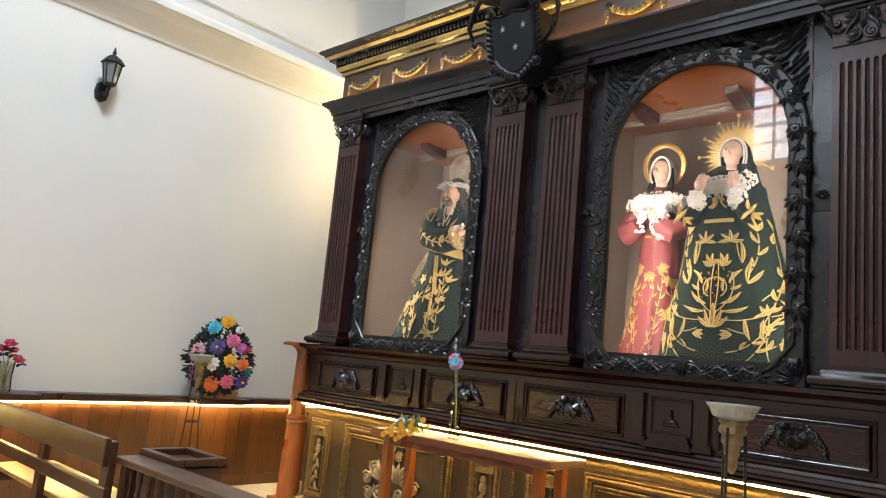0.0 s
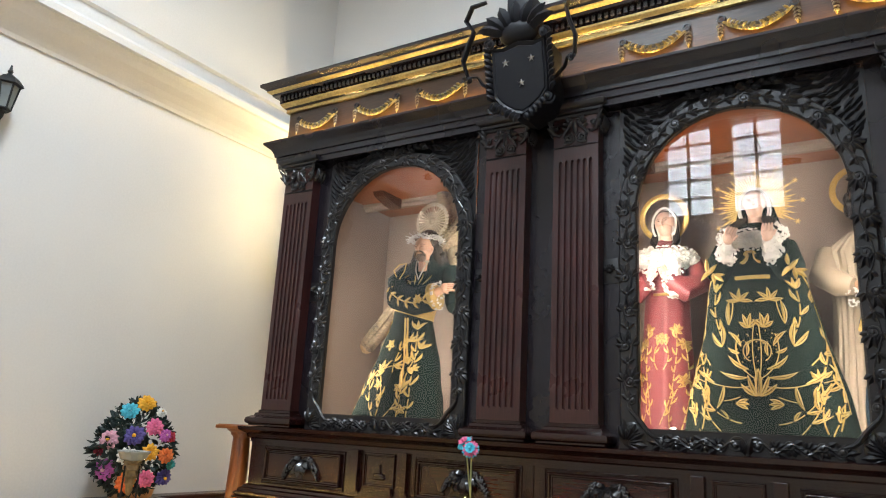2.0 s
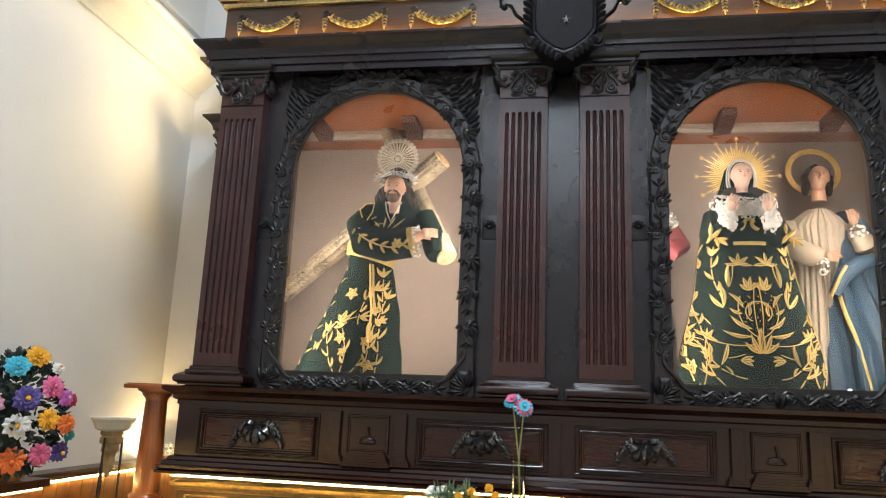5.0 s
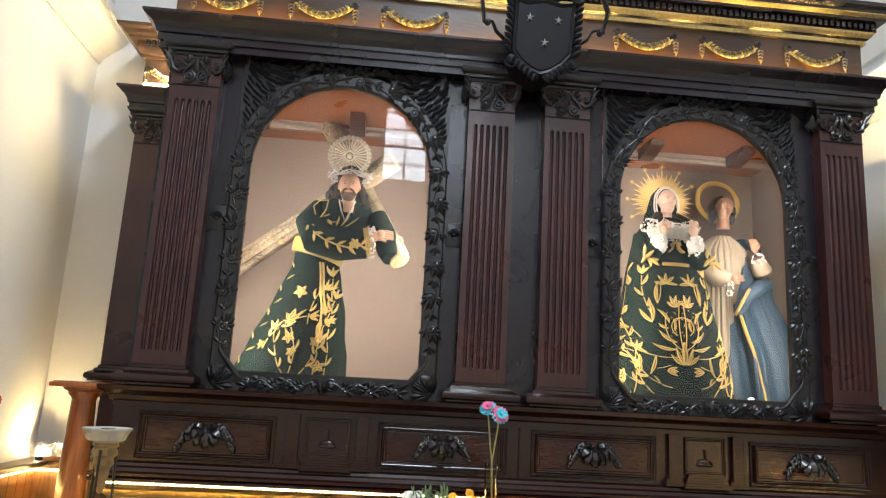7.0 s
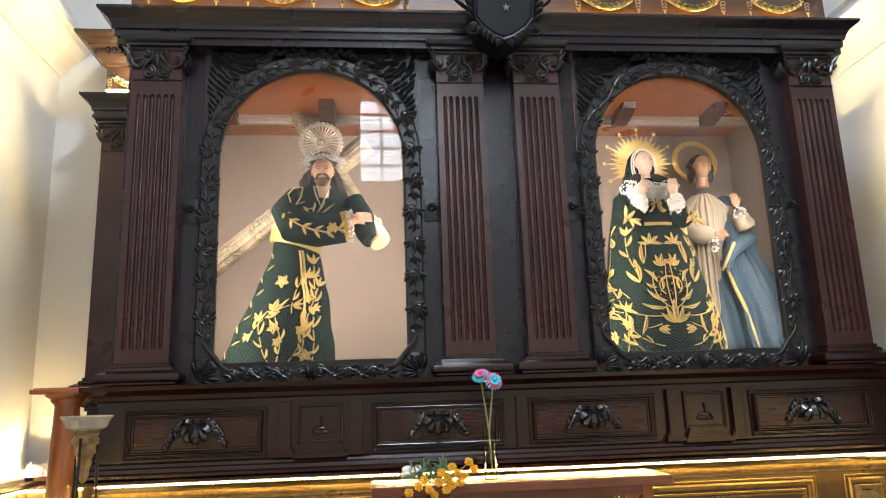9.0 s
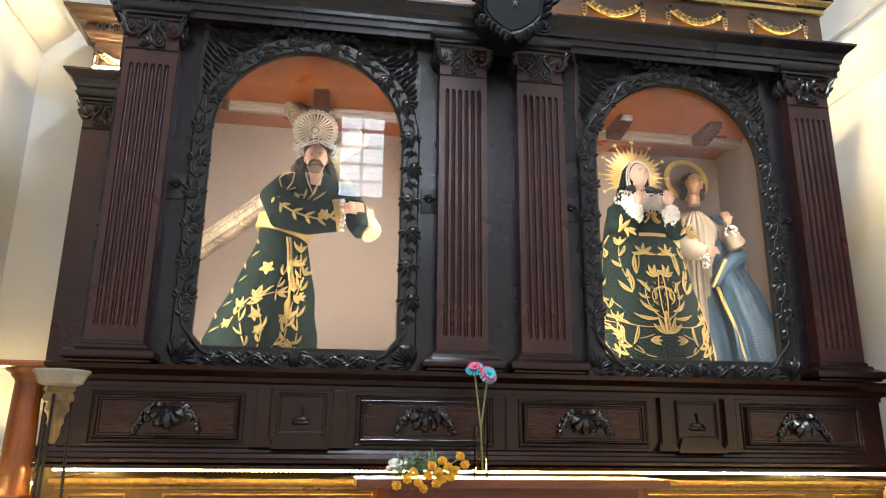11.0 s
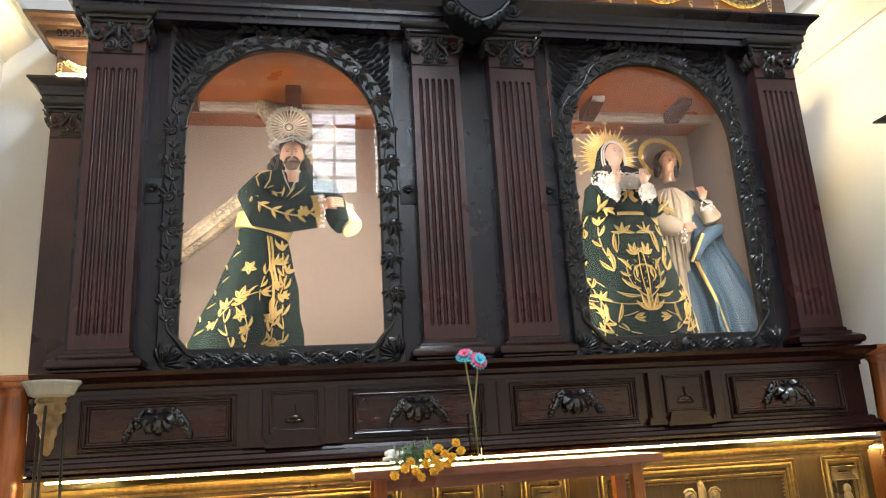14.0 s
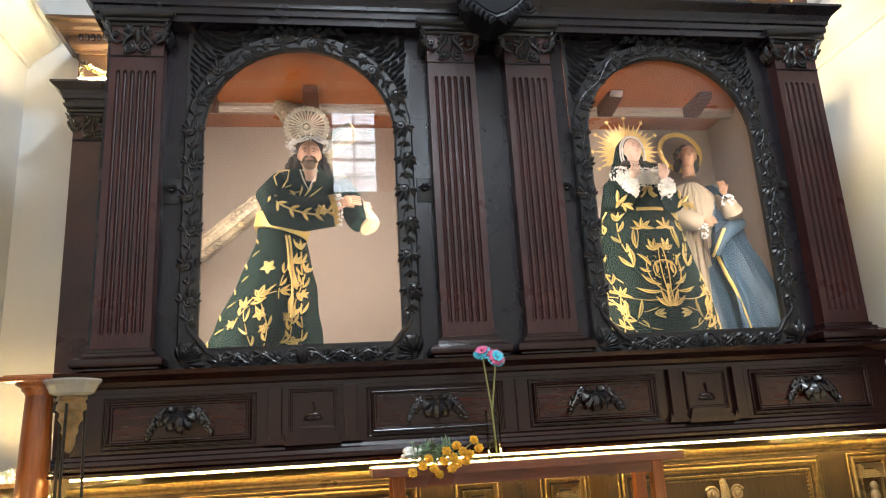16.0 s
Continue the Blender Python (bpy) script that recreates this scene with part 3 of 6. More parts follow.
    corn = part("cornice", bm, M_DARK, ALTAR)
    bm = bmesh.new()
    sweep_x(bm, GILT_LOW, X0 - HW + 0.02, X0 + HW - 0.02, 4.45, 0, 1, 1, 1.2)
    part("gilt_band", bm, M_GILT, corn, "gilded lower moulding")
    bm = bmesh.new()
    sweep_x(bm, GILT_TOP, X0 - HW + 0.02, X0 + HW - 0.02, 4.45, 0, 1, 1, 1.2)
    part("gilt_fillet", bm, M_GILT, corn, "thin gilded fillet")
    dm = bmesh.new()
    box(dm, -0.014, 0.014, -0.03, 0.012, 0, 0.046, 0, 0.004)
    dme = mesh_of(dm, "dentil", M_DARK)
    n = 112
    for i in range(n):
        x = X0 - HW - 0.04 + (2 * HW + 0.08) * (i + 0.5) / n
        piece("dentil", dme, (x, 4.385, 4.288), corn)
    for s in (-1, 1):
        for i in range(26):
            piece("dentil", dme, (X0 + s * (HW + 0.045), 4.41 + i * 0.043, 4.288), corn, radians(90 * s))
    # upper light strip on the architrave, in front of the frieze and along the sides
    bm = bmesh.new()
    box(bm, X0 - HW + 0.05, X0 + HW - 0.05, 4.424, 4.438, 3.919, 3.927)
    part("light_strip", bm, M_LEDTOP, ALTAR, "warm light strip on the architrave")
    for s in (-1, 1):
        xa, xb = sorted((X0 + s * (HW + 0.148), X0 + s * (HW + 0.162)))
        part("side_light_strip", box(bmesh.new(), xa, xb, 5.0, 5.55, 3.9165, 3.926), M_LEDSIDE, ALTAR, "warm light strip on the architrave")
    # wings set back beside the body
    for s in (-1, 1):
        xa, xb = sorted((X0 + s * (HW + 0.001), X0 + s * 3.03))
        bm = bmesh.new()
        box(bm, xa, xb, 5.86, yb, 1.0, 4.2)
        part("wing", bm, M_RED, ALTAR)
        bm = bmesh.new()
        sweep_x(bm, ARCHI, xa, xb, 5.80, 0, int(s < 0), int(s > 0), 0.39)
        part("wing_architrave", bm, M_DARK, ALTAR)
        for nm, pr in (("wing_ledge", LEDGE), ("wing_foot", FOOT)):
            bm = bmesh.new()
            sweep_x(bm, pr, xa, xb, 5.84, 0, int(s < 0), int(s > 0), 0.35)
            part(nm, bm, M_DARK, ALTAR)
        bm = bmesh.new()
        box(bm, xa, xb, 5.78, yb, 3.915, 4.21)
        sweep_x(bm, CORN, xa, xb, 5.78, 0, int(s < 0), int(s > 0), 0.41)
        wc = part("wing_frieze", bm, M_FRIEZE, ALTAR)
        for i in range(13):
            piece("dentil", dme, (xa + 0.03 + i * 0.045, 5.715, 4.288), wc)
        part("wing_light_strip", box(bmesh.new(), xa + 0.06, xb - 0.02, 5.638, 5.65, 3.9165, 3.926), M_LEDWING, ALTAR)
        bm = bmesh.new()
        box(bm, xa, xb, 5.88, yb, 0, 0.97)
        part("wing_base", bm, M_OLIVE, ALTAR)
        part("wing_base_light", box(bmesh.new(), xa, xb, 5.85, 5.865, 0.972, 0.988), M_LED, ALTAR)


def lower_cabinet():
    bm = bmesh.new()
    box(bm, X0 - HW, X0 + HW, 4.52, YB - 0.01, 0, 0.92)
    part("base_cabinet", bm, M_OLIVE, ALTAR, "bronze-brown panelled lower cabinet")
    bm = bmesh.new()
    sweep_x(bm, [(0, 0.862), (0.008, 0.865), (0.012, 0.88), (0.026, 0.888), (0.034, 0.9), (0.036, 0.917), (0.0, 0.924)], X0 - HW, X0 + HW, 4.52, 0, 1, 1, 1.3)
    part("top_moulding", bm, M_BRONZE, ALTAR, "bronze-gilt moulding under the light strip")
    bm = bmesh.new()
    sweep_x(bm, [(0, 0.0), (0.05, 0.0), (0.05, 0.1), (0.03, 0.12), (0, 0.13)], X0 - HW, X0 + HW, 4.52, 0, 1, 1, 1.3)
    part("base_moulding", bm, M_OLIVE, ALTAR)
    bm = bmesh.new()
    for k in range(190):
        x = X0 - HW + 0.005 + k * 0.0255
        box(bm, x, x + 0.017, 4.412, 4.428, 0.959, 0.9695)
    tagged(part("base_light_strip", bm, M_LED, ALTAR, "glowing warm strip of small lights"), kind="stuff")
    part("strip_channel", box(bmesh.new(), X0 - HW, X0 + HW, 4.408, 4.435, 0.9695, 0.9752), M_IRON, ALTAR)

    def panel(cx, w, z0, z1):
        bm = bmesh.new()
        rail(bm, cx - w, cx + w, z0, z1, 4.52, 0.035, 0.022)
        rail(bm, cx - w + 0.05, cx + w - 0.05, z0 + 0.05, z1 - 0.05, 4.52, 0.016, 0.014)
        rail(bm, cx - w - 0.022, cx + w + 0.022, z0 - 0.02, z1 + 0.02, 4.52, 0.012, 0.01)
        nb = 60 if w > 0.3 else 0
        for k in range(nb):
            t = -w + 0.075 + (2 * w - 0.15) * k / (nb - 1)
            ball(bm, (cx + t, 4.515, z1 - 0.08), (0.007, 0.007, 0.007), 0, None, 5, 4)
        for k in range(26 if nb else 0):
            for s in (-1, 1):
                ball(bm, (cx + s * (w - 0.075), 4.515, z1 - 0.08 - k * 0.023), (0.007, 0.007, 0.007), 0, None, 5, 4)
        return part("cabinet_panel", bm, M_BRONZE, ALTAR, "bronze-gilt panel moulding", True)

    for x in DOORS:
        p = panel(x, 0.63, 0.16, 0.82)
        bm = bmesh.new()
        ex, ez = Vector((1, 0, 0)), Vector((0, 0, 1))
        for s in (-1, 1):
            for dx, dz, r, f in ((0.08, 0.5, 0.07, 1), (0.2, 0.55, 0.065, -1), (0.28, 0.44, 0.06, 1), (0.12, 0.36, 0.075, -1), (0.25, 0.32, 0.06, 1), (0.08, 0.66, 0.045, 1)):
                spiral(bm, (x + s * dx, 4.51, dz), ex * s, ez, NORTH, r, 1.5, 0.013, 0, 0.5, f)
            for k in range(6):
                a = 0.3 + k * 0.45
                leaf(bm, (x + s * 0.1, 4.512, 0.45), (s * math.cos(a), 0, math.sin(a)), NORTH, 0.17, 0.05, 0, 0.15, 0.3, 1)
        leaf(bm, (x, 4.51, 0.55), (0, 0, 1), NORTH, 0.2, 0.06, 0, 0.1, 0.3, 1)
        ball(bm, (x, 4.51, 0.72), (0.022, 0.02, 0.022), 0)
        tagged(part("scroll_carving", bm, M_BRASS, p, "carved scrollwork", True), kind="stuff")
    for x in PIL:
        p = panel(x, 0.125, 0.16, 0.82)
        bm = bmesh.new()
        for k in range(4):
            rail(bm, x - 0.085 + k * 0.012, x + 0.085 - k * 0.012, 0.69 + k * 0.012, 0.775 - k * 0.006, 4.52, 0.012, 0.03 - k * 0.005)
        ball(bm, (x, 4.51, 0.64), (0.026, 0.02, 0.03), 0)
        ball(bm, (x, 4.51, 0.58), (0.03, 0.024, 0.05), 0)
        for k in range(6):
            leaf(bm, (x, 4.51, 0.54 - k * 0.05), (0.5 if k % 2 else -0.5, 0, -1), NORTH, 0.09, 0.035, 0, 0.15, 0.3, 1)
        part("drop_carving", bm, M_BRASS, p, "carved drop ornament", True)
    bm = bmesh.new()
    for k in range(46):
        ball(bm, (X0, 4.515, 0.13 + k * 0.022), (0.012, 0.012, 0.012), 0, None, 6, 4)
    part("bead_strip", bm, M_OLIVE, ALTAR)


def rail(bm, x0, x1, z0, z1, y, w, out, mat=0):
    """A raised moulded border round a panel on the plane y."""
    prof = [(w * 0.3 * (1 - math.cos(math.pi * k / 6)), -out * math.sin(math.pi * k / 6) ** 0.7 if 0 < k < 6 else -out * 0.35 * (k // 6)) for k in range(7)]
    prof += [(w * 0.72, -out * 0.35), (w * 0.86, -out * 0.3), (w, 0)]
    rows = []
    for x, z, sx, sz in ((x0, z0, 1, 1), (x1, z0, -1, 1), (x1, z1, -1, -1), (x0, z1, 1, -1), (x0, z0, 1, 1)):
        rows.append([Vector((x + sx * a, y + b, z + sz * a)) for a, b in prof])
    loft(bm, rows, mat, closed=False)


def grapes(x, z, parent):
    """Two drooping bunches of grapes under hanging vine leaves."""
    bm = bmesh.new()
    rnd = random.Random(int(x * 100))
    for s in (-1, 1):
        for k in range(64):
            t = rnd.random()
            u = rnd.uniform(-1, 1)
            px = 0.062 + 0.108 * t
            pz = 0.052 - 0.105 * t * t + u * 0.042 * (1 - t * 0.35)
            ball(bm, (x + s * px, 4.458 - 0.02 * (1 - abs(u)), z + pz), (0.0128, 0.0128, 0.0128), 0, None, 8, 6)
        for a, ln, w in ((-0.35, 0.10, 0.06), (-0.9, 0.115, 0.062), (0.25, 0.07, 0.045)):
            leaf(bm, (x + s * 0.012, 4.462, z + 0.06), (s * math.cos(a) * 0.6, -0.28, math.sin(a)), NORTH, ln, w, 0, 0.22, 0.35, 1)
    leaf(bm, (x, 4.46, z + 0.075), (0, -0.3, -1), NORTH, 0.135, 0.07, 0, 0.22, 0.35, 1)
    part("grape_carving", bm, M_GRAPE, parent, "black carved grapes and vine leaves", True)


def predella_panels():
    for c, w in ((X0 - 1.89, 0.405), (X0 - 0.475, 0.40), (X0 + 0.475, 0.40), (X0 + 1.89, 0.405)):
        bm = bmesh.new()
        rail(bm, c - w, c + w, 1.10, 1.378, 4.47, 0.016, 0.012)
        rail(bm, c - w + 0.024, c + w - 0.024, 1.122, 1.358, 4.47, 0.034, 0.032)
        p = part("predella_panel", bm, M_REDH, ALTAR, "", True)
        part("panel_field", box(bmesh.new(), c - w + 0.056, c + w - 0.056, 4.463, 4.471, 1.154, 1.326, 0, 0.002), M_FIELD, p, "red-brown panel field")
        grapes(c, 1.225, p)
    for c in (X0 - 1.175, X0 + 1.19):
        bm = bmesh.new()
        rail(bm, c - 0.135, c + 0.135, 1.155, 1.385, 4.47, 0.022, 0.016)
        # stepped plinth under the tablet
        p = part("predella_tablet", bm, M_REDH, ALTAR)
        bm = bmesh.new()
        steps = []
        for k in range(6):
            w, d, z = 0.155 - k * 0.0095, 0.062 - k * 0.009, 1.078 + k * 0.0145
            for zz in (z, z + 0.0145):
                steps.append([Vector((c - w, 4.471, zz)), Vector((c - w, 4.47 - d, zz)), Vector((c + w, 4.47 - d, zz)), Vector((c + w, 4.471, zz))])
        loft(bm, steps)
        part("stepped_plinth", bm, M_REDH, p)
        bm = bmesh.new()
        for s in (-1, 1):
            ball(bm, (c + s * 0.02, 4.465, 1.22), (0.035, 0.015, 0.014), 0)
        ball(bm, (c, 4.462, 1.236), (0.045, 0.016, 0.018), 0)
        tube(bm, [(c + 0.01, 4.462, 1.24), (c, 4.458, 1.31)], 0.006)
        part("tablet_carving", bm, M_REDH, p, "small carved emblem", True)
        for s in (-1, 1):
            bm = bmesh.new()
            x = c + s * 0.208
            box(bm, x - 0.036, x + 0.036, 4.435, 4.47, 1.09, 1.40, 0, 0.004)
            for k in range(4):
                d = 0.05 - k * 0.009
                box(bm, x - 0.062 + k * 0.006, x + 0.062 - k * 0.006, 4.47 - d, 4.47, 1.086 + k * 0.014, 1.1 + k * 0.014)
            part("predella_pier", bm, M_REDH, ALTAR)
    bm = bmesh.new()
    for k in range(24):
        ball(bm, (X0, 4.468, 1.095 + k * 0.0125), (0.007, 0.007, 0.006), 0, None, 6, 4)
    part("bead_strip", bm, M_REDH, ALTAR)


body()
pilasters()
lower_cabinet()
predella_panels()


def door(c, side):
    """An arched glazed door in a carved surround."""
    yf, yr, yb = 4.498, 4.542, 4.545
    bm = bmesh.new()
    inner, outer = arch_line(ARCH, Z_GLASS), arch_line(0.7005, Z_GLASS)
    def at(line, y):
        return [Vector((c + x, y, z)) for x, z in line]
    loft(bm, [at(inner, yb), at(inner, yf + 0.012), at(arch_line(ARCH + 0.012, Z_GLASS), yf), at(arch_line(0.69, Z_GLASS), yf), at(outer, yf + 0.01), at(outer, yb + 0.02)], 0, closed=False)
    box(bm, c - 0.701, c + 0.701, yf, yb + 0.02, 1.502, Z_GLASS)
    # spandrels up to the architrave
    rect = []
    for x, z in outer:
        if z <= Z_SPRING + 1e-6:
            rect.append((math.copysign(0.701, x), z))
        else:
            dx, dz = x, z - Z_SPRING
            k = min(0.701 / max(abs(dx), 1e-6), (3.72 - Z_SPRING) / max(dz, 1e-6))
            rect.append((dx * k, Z_SPRING + dz * k))
    loft(bm, [at(outer, yr), at(rect, yr)], 0, closed=False)
    ob = part("display_door", bm, M_BLACK, ALTAR, "arched glazed door with black carved foliage surround")
    # pane
    bm = bmesh.new()
    line = [(-0.60, 1.60), (0.60, 1.60)] + [(0.60 * math.cos(math.pi * k / 24), Z_SPRING + 0.60 * math.sin(math.pi * k / 24)) for k in range(25)]
    bm.faces.new([bm.verts.new((c + x, 4.549, z)) for x, z in line])
    pane = part("pane", bm, M_PANE, ob, "clear reflecting glass pane")
    if pane.data.polygons[0].normal.y > 0:
        pane.data.flip_normals()
    # carving along the surround
    bm = bmesh.new()
    rnd = random.Random(11 + side)
    path = []
    r = 0.645
    for k in range(44):
        path.append((Vector((c - r, yf, 1.80 + (Z_SPRING - 1.80) * k / 44)), Vector((0, 0, 1))))
    for k in range(74):
        a = math.pi * k / 74
        path.append((Vector((c - r * math.cos(a), yf, Z_SPRING + r * math.sin(a))), Vector((math.sin(a), 0, math.cos(a)))))
    for k in range(45):
        path.append((Vector((c + r, yf, Z_SPRING + (1.80 - Z_SPRING) * k / 44)), Vector((0, 0, -1))))
    stem, rad = [], []
    for i, (p, d) in enumerate(path):
        s = Vector((-d.z, 0, d.x))
        w = math.sin(i * 2 * math.pi / 16)
        q = p + s * 0.026 * w
        stem.append(q + NORTH * 0.004)
        rad.append(0.006 + 0.002 * math.sin(i * 0.8))
        if i % 8 == 4:
            # a scroll in each bend, with a fan of acanthus lobes across the board
            sg = 1 if w > 0 else -1
            o = p - s * sg * 0.012
            spiral(bm, o, s * sg, d, NORTH, 0.034, 1.5, 0.009, 0, 0.2, -sg, 18)
            for t, ln, wd in ((-0.15, 0.085, 0.034), (0.35, 0.09, 0.036), (0.85, 0.075, 0.034), (1.45, 0.055, 0.03), (2.2, 0.045, 0.026)):
                e = d * math.cos(t) - s * sg * math.sin(t)
                leaf(bm, o + e * 0.016 + NORTH * 0.003, e, NORTH, ln * rnd.uniform(0.8, 0.96), wd * 1.1, 0, rnd.uniform(0.05, 0.1), 0.33)
            for t, ln in ((0.5, 0.06), (1.1, 0.05), (-0.5, 0.05)):
                e = d * math.cos(t) + s * sg * math.sin(t)
                leaf(bm, q + e * 0.006 + NORTH * 0.003, e, NORTH, ln * 0.95, 0.032, 0, 0.07, 0.33)
        elif i % 8 == 0:
            for t in (-0.9, 0.0, 0.9):
                e = d * math.cos(t) + s * math.sin(t)
                leaf(bm, q + NORTH * 0.003, e, NORTH, rnd.uniform(0.046, 0.058), 0.029, 0, 0.08, 0.33)
            ball(bm, q + NORTH * 0.008, (0.011, 0.011, 0.011), 0, None, 7, 5)
    tube(bm, stem, rad, 0, 6)
    # bottom rail: two runs that meet in paired scrolls
    for s in (-1, 1):
        ex, ez = Vector((s, 0, 0)), Vector((0, 0, 1))
        zc = 1.568
        tube(bm, [(c + s * (0.03 + 0.46 * k / 24), yf - 0.007, zc + 0.024 * math.sin(k * 0.78)) for k in range(25)], 0.0085, 0, 6)
        spiral(bm, (c + s * 0.05, yf, zc + 0.008), -ex, ez, NORTH, 0.046, 1.6, 0.0095, 0, 0, 1, 20)
        leaf(bm, (c + s * 0.01, yf, zc - 0.045), (s * 0.2, -0.15, 1), NORTH, 0.09, 0.03, 0, 0.15, 0.35, 1)
        for k in range(5):
            x, q = 0.135 + k * 0.078, (-1) ** k
            o = Vector((c + s * x, yf, zc - q * 0.012))
            spiral(bm, o, ex, ez * q, NORTH, 0.034, 1.45, 0.008, 0, 0.4, 1, 16)
            for t, ln in ((0.15, 0.075), (0.6, 0.07), (1.1, 0.06), (1.7, 0.05), (-0.5, 0.055)):
                e = ex * math.cos(t) + ez * q * math.sin(t)
                leaf(bm, o + e * 0.016 + NORTH * 0.003, e, NORTH, ln * (0.72 if abs(e.z) > 0.5 else 1.0), 0.033, 0, 0.07, 0.33)
        # leafy corner piece with a bold curling edge
        cx, cz = c + s * 0.622, 1.595
        ball(bm, (cx, yf + 0.004, cz), (0.078, 0.014, 0.085), 0, (0, radians(35 * s), 0), 16, 9)
        for k in range(9):
            t = -0.35 + k * 0.28
            e = -ex * math.cos(t) + ez * math.sin(t)
            leaf(bm, Vector((cx + s * 0.045, yf - 0.004, cz - 0.045)) + e * 0.02, e + NORTH * 0.05, NORTH, 0.115 if k % 2 else 0.09, 0.042, 0, 0.08, 0.33)
        for k in range(6):
            t = 0.4 + k * 0.42
            e = -ex * math.cos(t) + ez * math.sin(t)
            leaf(bm, Vector((cx, yf - 0.012, cz)) + e * 0.01, e + NORTH * 0.1, NORTH, 0.05, 0.024, 0, 0.1, 0.3)
        edge = [(-0.155, -0.005), (-0.118, 0.004), (-0.088, 0.03), (-0.062, 0.068), (-0.03, 0.105), (0.0, 0.135), (0.018, 0.165), (0.02, 0.195)]
        tube(bm, [(cx + s * a, yf - 0.01, cz + b) for a, b in edge], [0.006, 0.011, 0.014, 0.015, 0.014, 0.012, 0.010, 0.006], 0, 7)
        spiral(bm, (cx - s * 0.165, yf - 0.004, cz - 0.03), ex, ez, NORTH, 0.027, 1.3, 0.009, 0, 1.2, 1)
        spiral(bm, (cx + s * 0.0, yf - 0.004, cz + 0.195), ex, ez, NORTH, 0.024, 1.3, 0.008, 0, 0, 1)
    part("foliage_carving", bm, M_BLACK, ob, "black carved acanthus foliage", True)
    # feathered carving in the spandrels
    bm = bmesh.new()
    for s in (-1, 1):
        for i in range(11):
            for j in range(9):
                x, z = 0.69 - j * 0.045 - rnd.uniform(0, 0.025), 3.70 - i * 0.045 - rnd.uniform(0, 0.02)
                if math.hypot(x, z - Z_SPRING) < 0.735:
                    continue
                leaf(bm, (c + s * x, yr - 0.002, z), (-s * 0.7, -0.12, -0.9 + j * 0.2 + rnd.uniform(-0.2, 0.2)), NORTH, rnd.uniform(0.07, 0.1), 0.03, 0, 0.04, 0.3, 1)
        for k in range(8):
            leaf(bm, (c + s * (0.02 + k * 0.03), yf + 0.01, 3.665 + 0.006 * (k % 3)), (s, -0.3, 0.4 * (-1) ** k), NORTH, 0.075, 0.04, 0, 0.3, 0.35, 1)
        spiral(bm, (c + s * 0.06, yf + 0.005, 3.665), Vector((s, 0, 0)), Vector((0, 0, 1)), NORTH, 0.035, 1.3, 0.009)
    ball(bm, (c, yf + 0.005, 3.66), (0.04, 0.025, 0.045), 0)
    tagged(part("spandrel_carving", bm, M_SPAN, ob, "black carved feathers and crest", True), kind="stuff")
    # bead moulding round the glass
    bm = bmesh.new()
    line = arch_line(ARCH + 0.008, Z_GLASS, n=60)
    pts = [Vector((c - ARCH, yf, Z_GLASS)), ] + [Vector((c + x, yf, z)) for x, z in line] + [Vector((c - ARCH, yf, Z_GLASS - 0.008))]
    for a, b in zip(pts, pts[1:]):
        m = max(1, int((b - a).length / 0.0135))
        for k in range(m):
            ball(bm, a.lerp(b, k / m), (0.0052, 0.0052, 0.0052), 0, None, 5, 4)
    tagged(part("bead_moulding", bm, M_BLACK, ob, "", True), kind="stuff")
    # shell latches on both stiles
    for s in (-1, 1):
        bm = bmesh.new()
        x = c + s * 0.768
        box(bm, x - 0.05, x + 0.05, 4.547, 4.556, 2.52, 2.68, 0, 0.002)
        for k in range(7):
            a = math.pi * (k + 0.5) / 7
            leaf(bm, (x, 4.54, 2.60), (math.cos(a), -0.2, math.sin(a)), NORTH, 0.046, 0.02, 0, 0.25, 0.5)
        ball(bm, (x, 4.535, 2.598), (0.016, 0.014, 0.012), 0)
        part("shell_latch", bm, M_BLACK, ob, "small carved shell latch", True)


for k, c in enumerate(DOORS):
    door(c, k)
    # light strips behind the surround, beside the glass
    for s in (-1, 1):
        area_lamp("case_light", (c + s * 0.66, 4.70, 2.45), (c + s * 0.2, 5.75, 2.35), 0.05, 1.6, CASE_W * (0.8 if c > X0 and s > 0 else 1.0), SOFT_WARM, 165)


def case_spot(x, y):
    """A small bright lamp on the floor of a case."""
    t = thing("spot_lamp", (x, y, 1.60), "small warm white spot lamp on the case floor", "lamp", "spot lamps in the cases")
    bm = bmesh.new()
    turned(bm, x, y, [(0.03, 1.6005), (0.032, 1.63), (0.024, 1.655), (0.02, 1.655), (0.016, 1.64)], 0, 14)
    part("housing", bm, M_IRON, t)
    bm = bmesh.new()
    turned(bm, x, y, [(0.015, 1.645), (0.0195, 1.6555), (0.012, 1.66), (0.0, 1.661)], 0, 12)
    part("lens", bm, M_SPOT, t, "glowing lens")


for x, y in ((DOORS[0] - 0.53, 5.05), (DOORS[1] - 0.53, 5.05), (DOORS[1] + 0.56, 5.0)):
    case_spot(x, y)


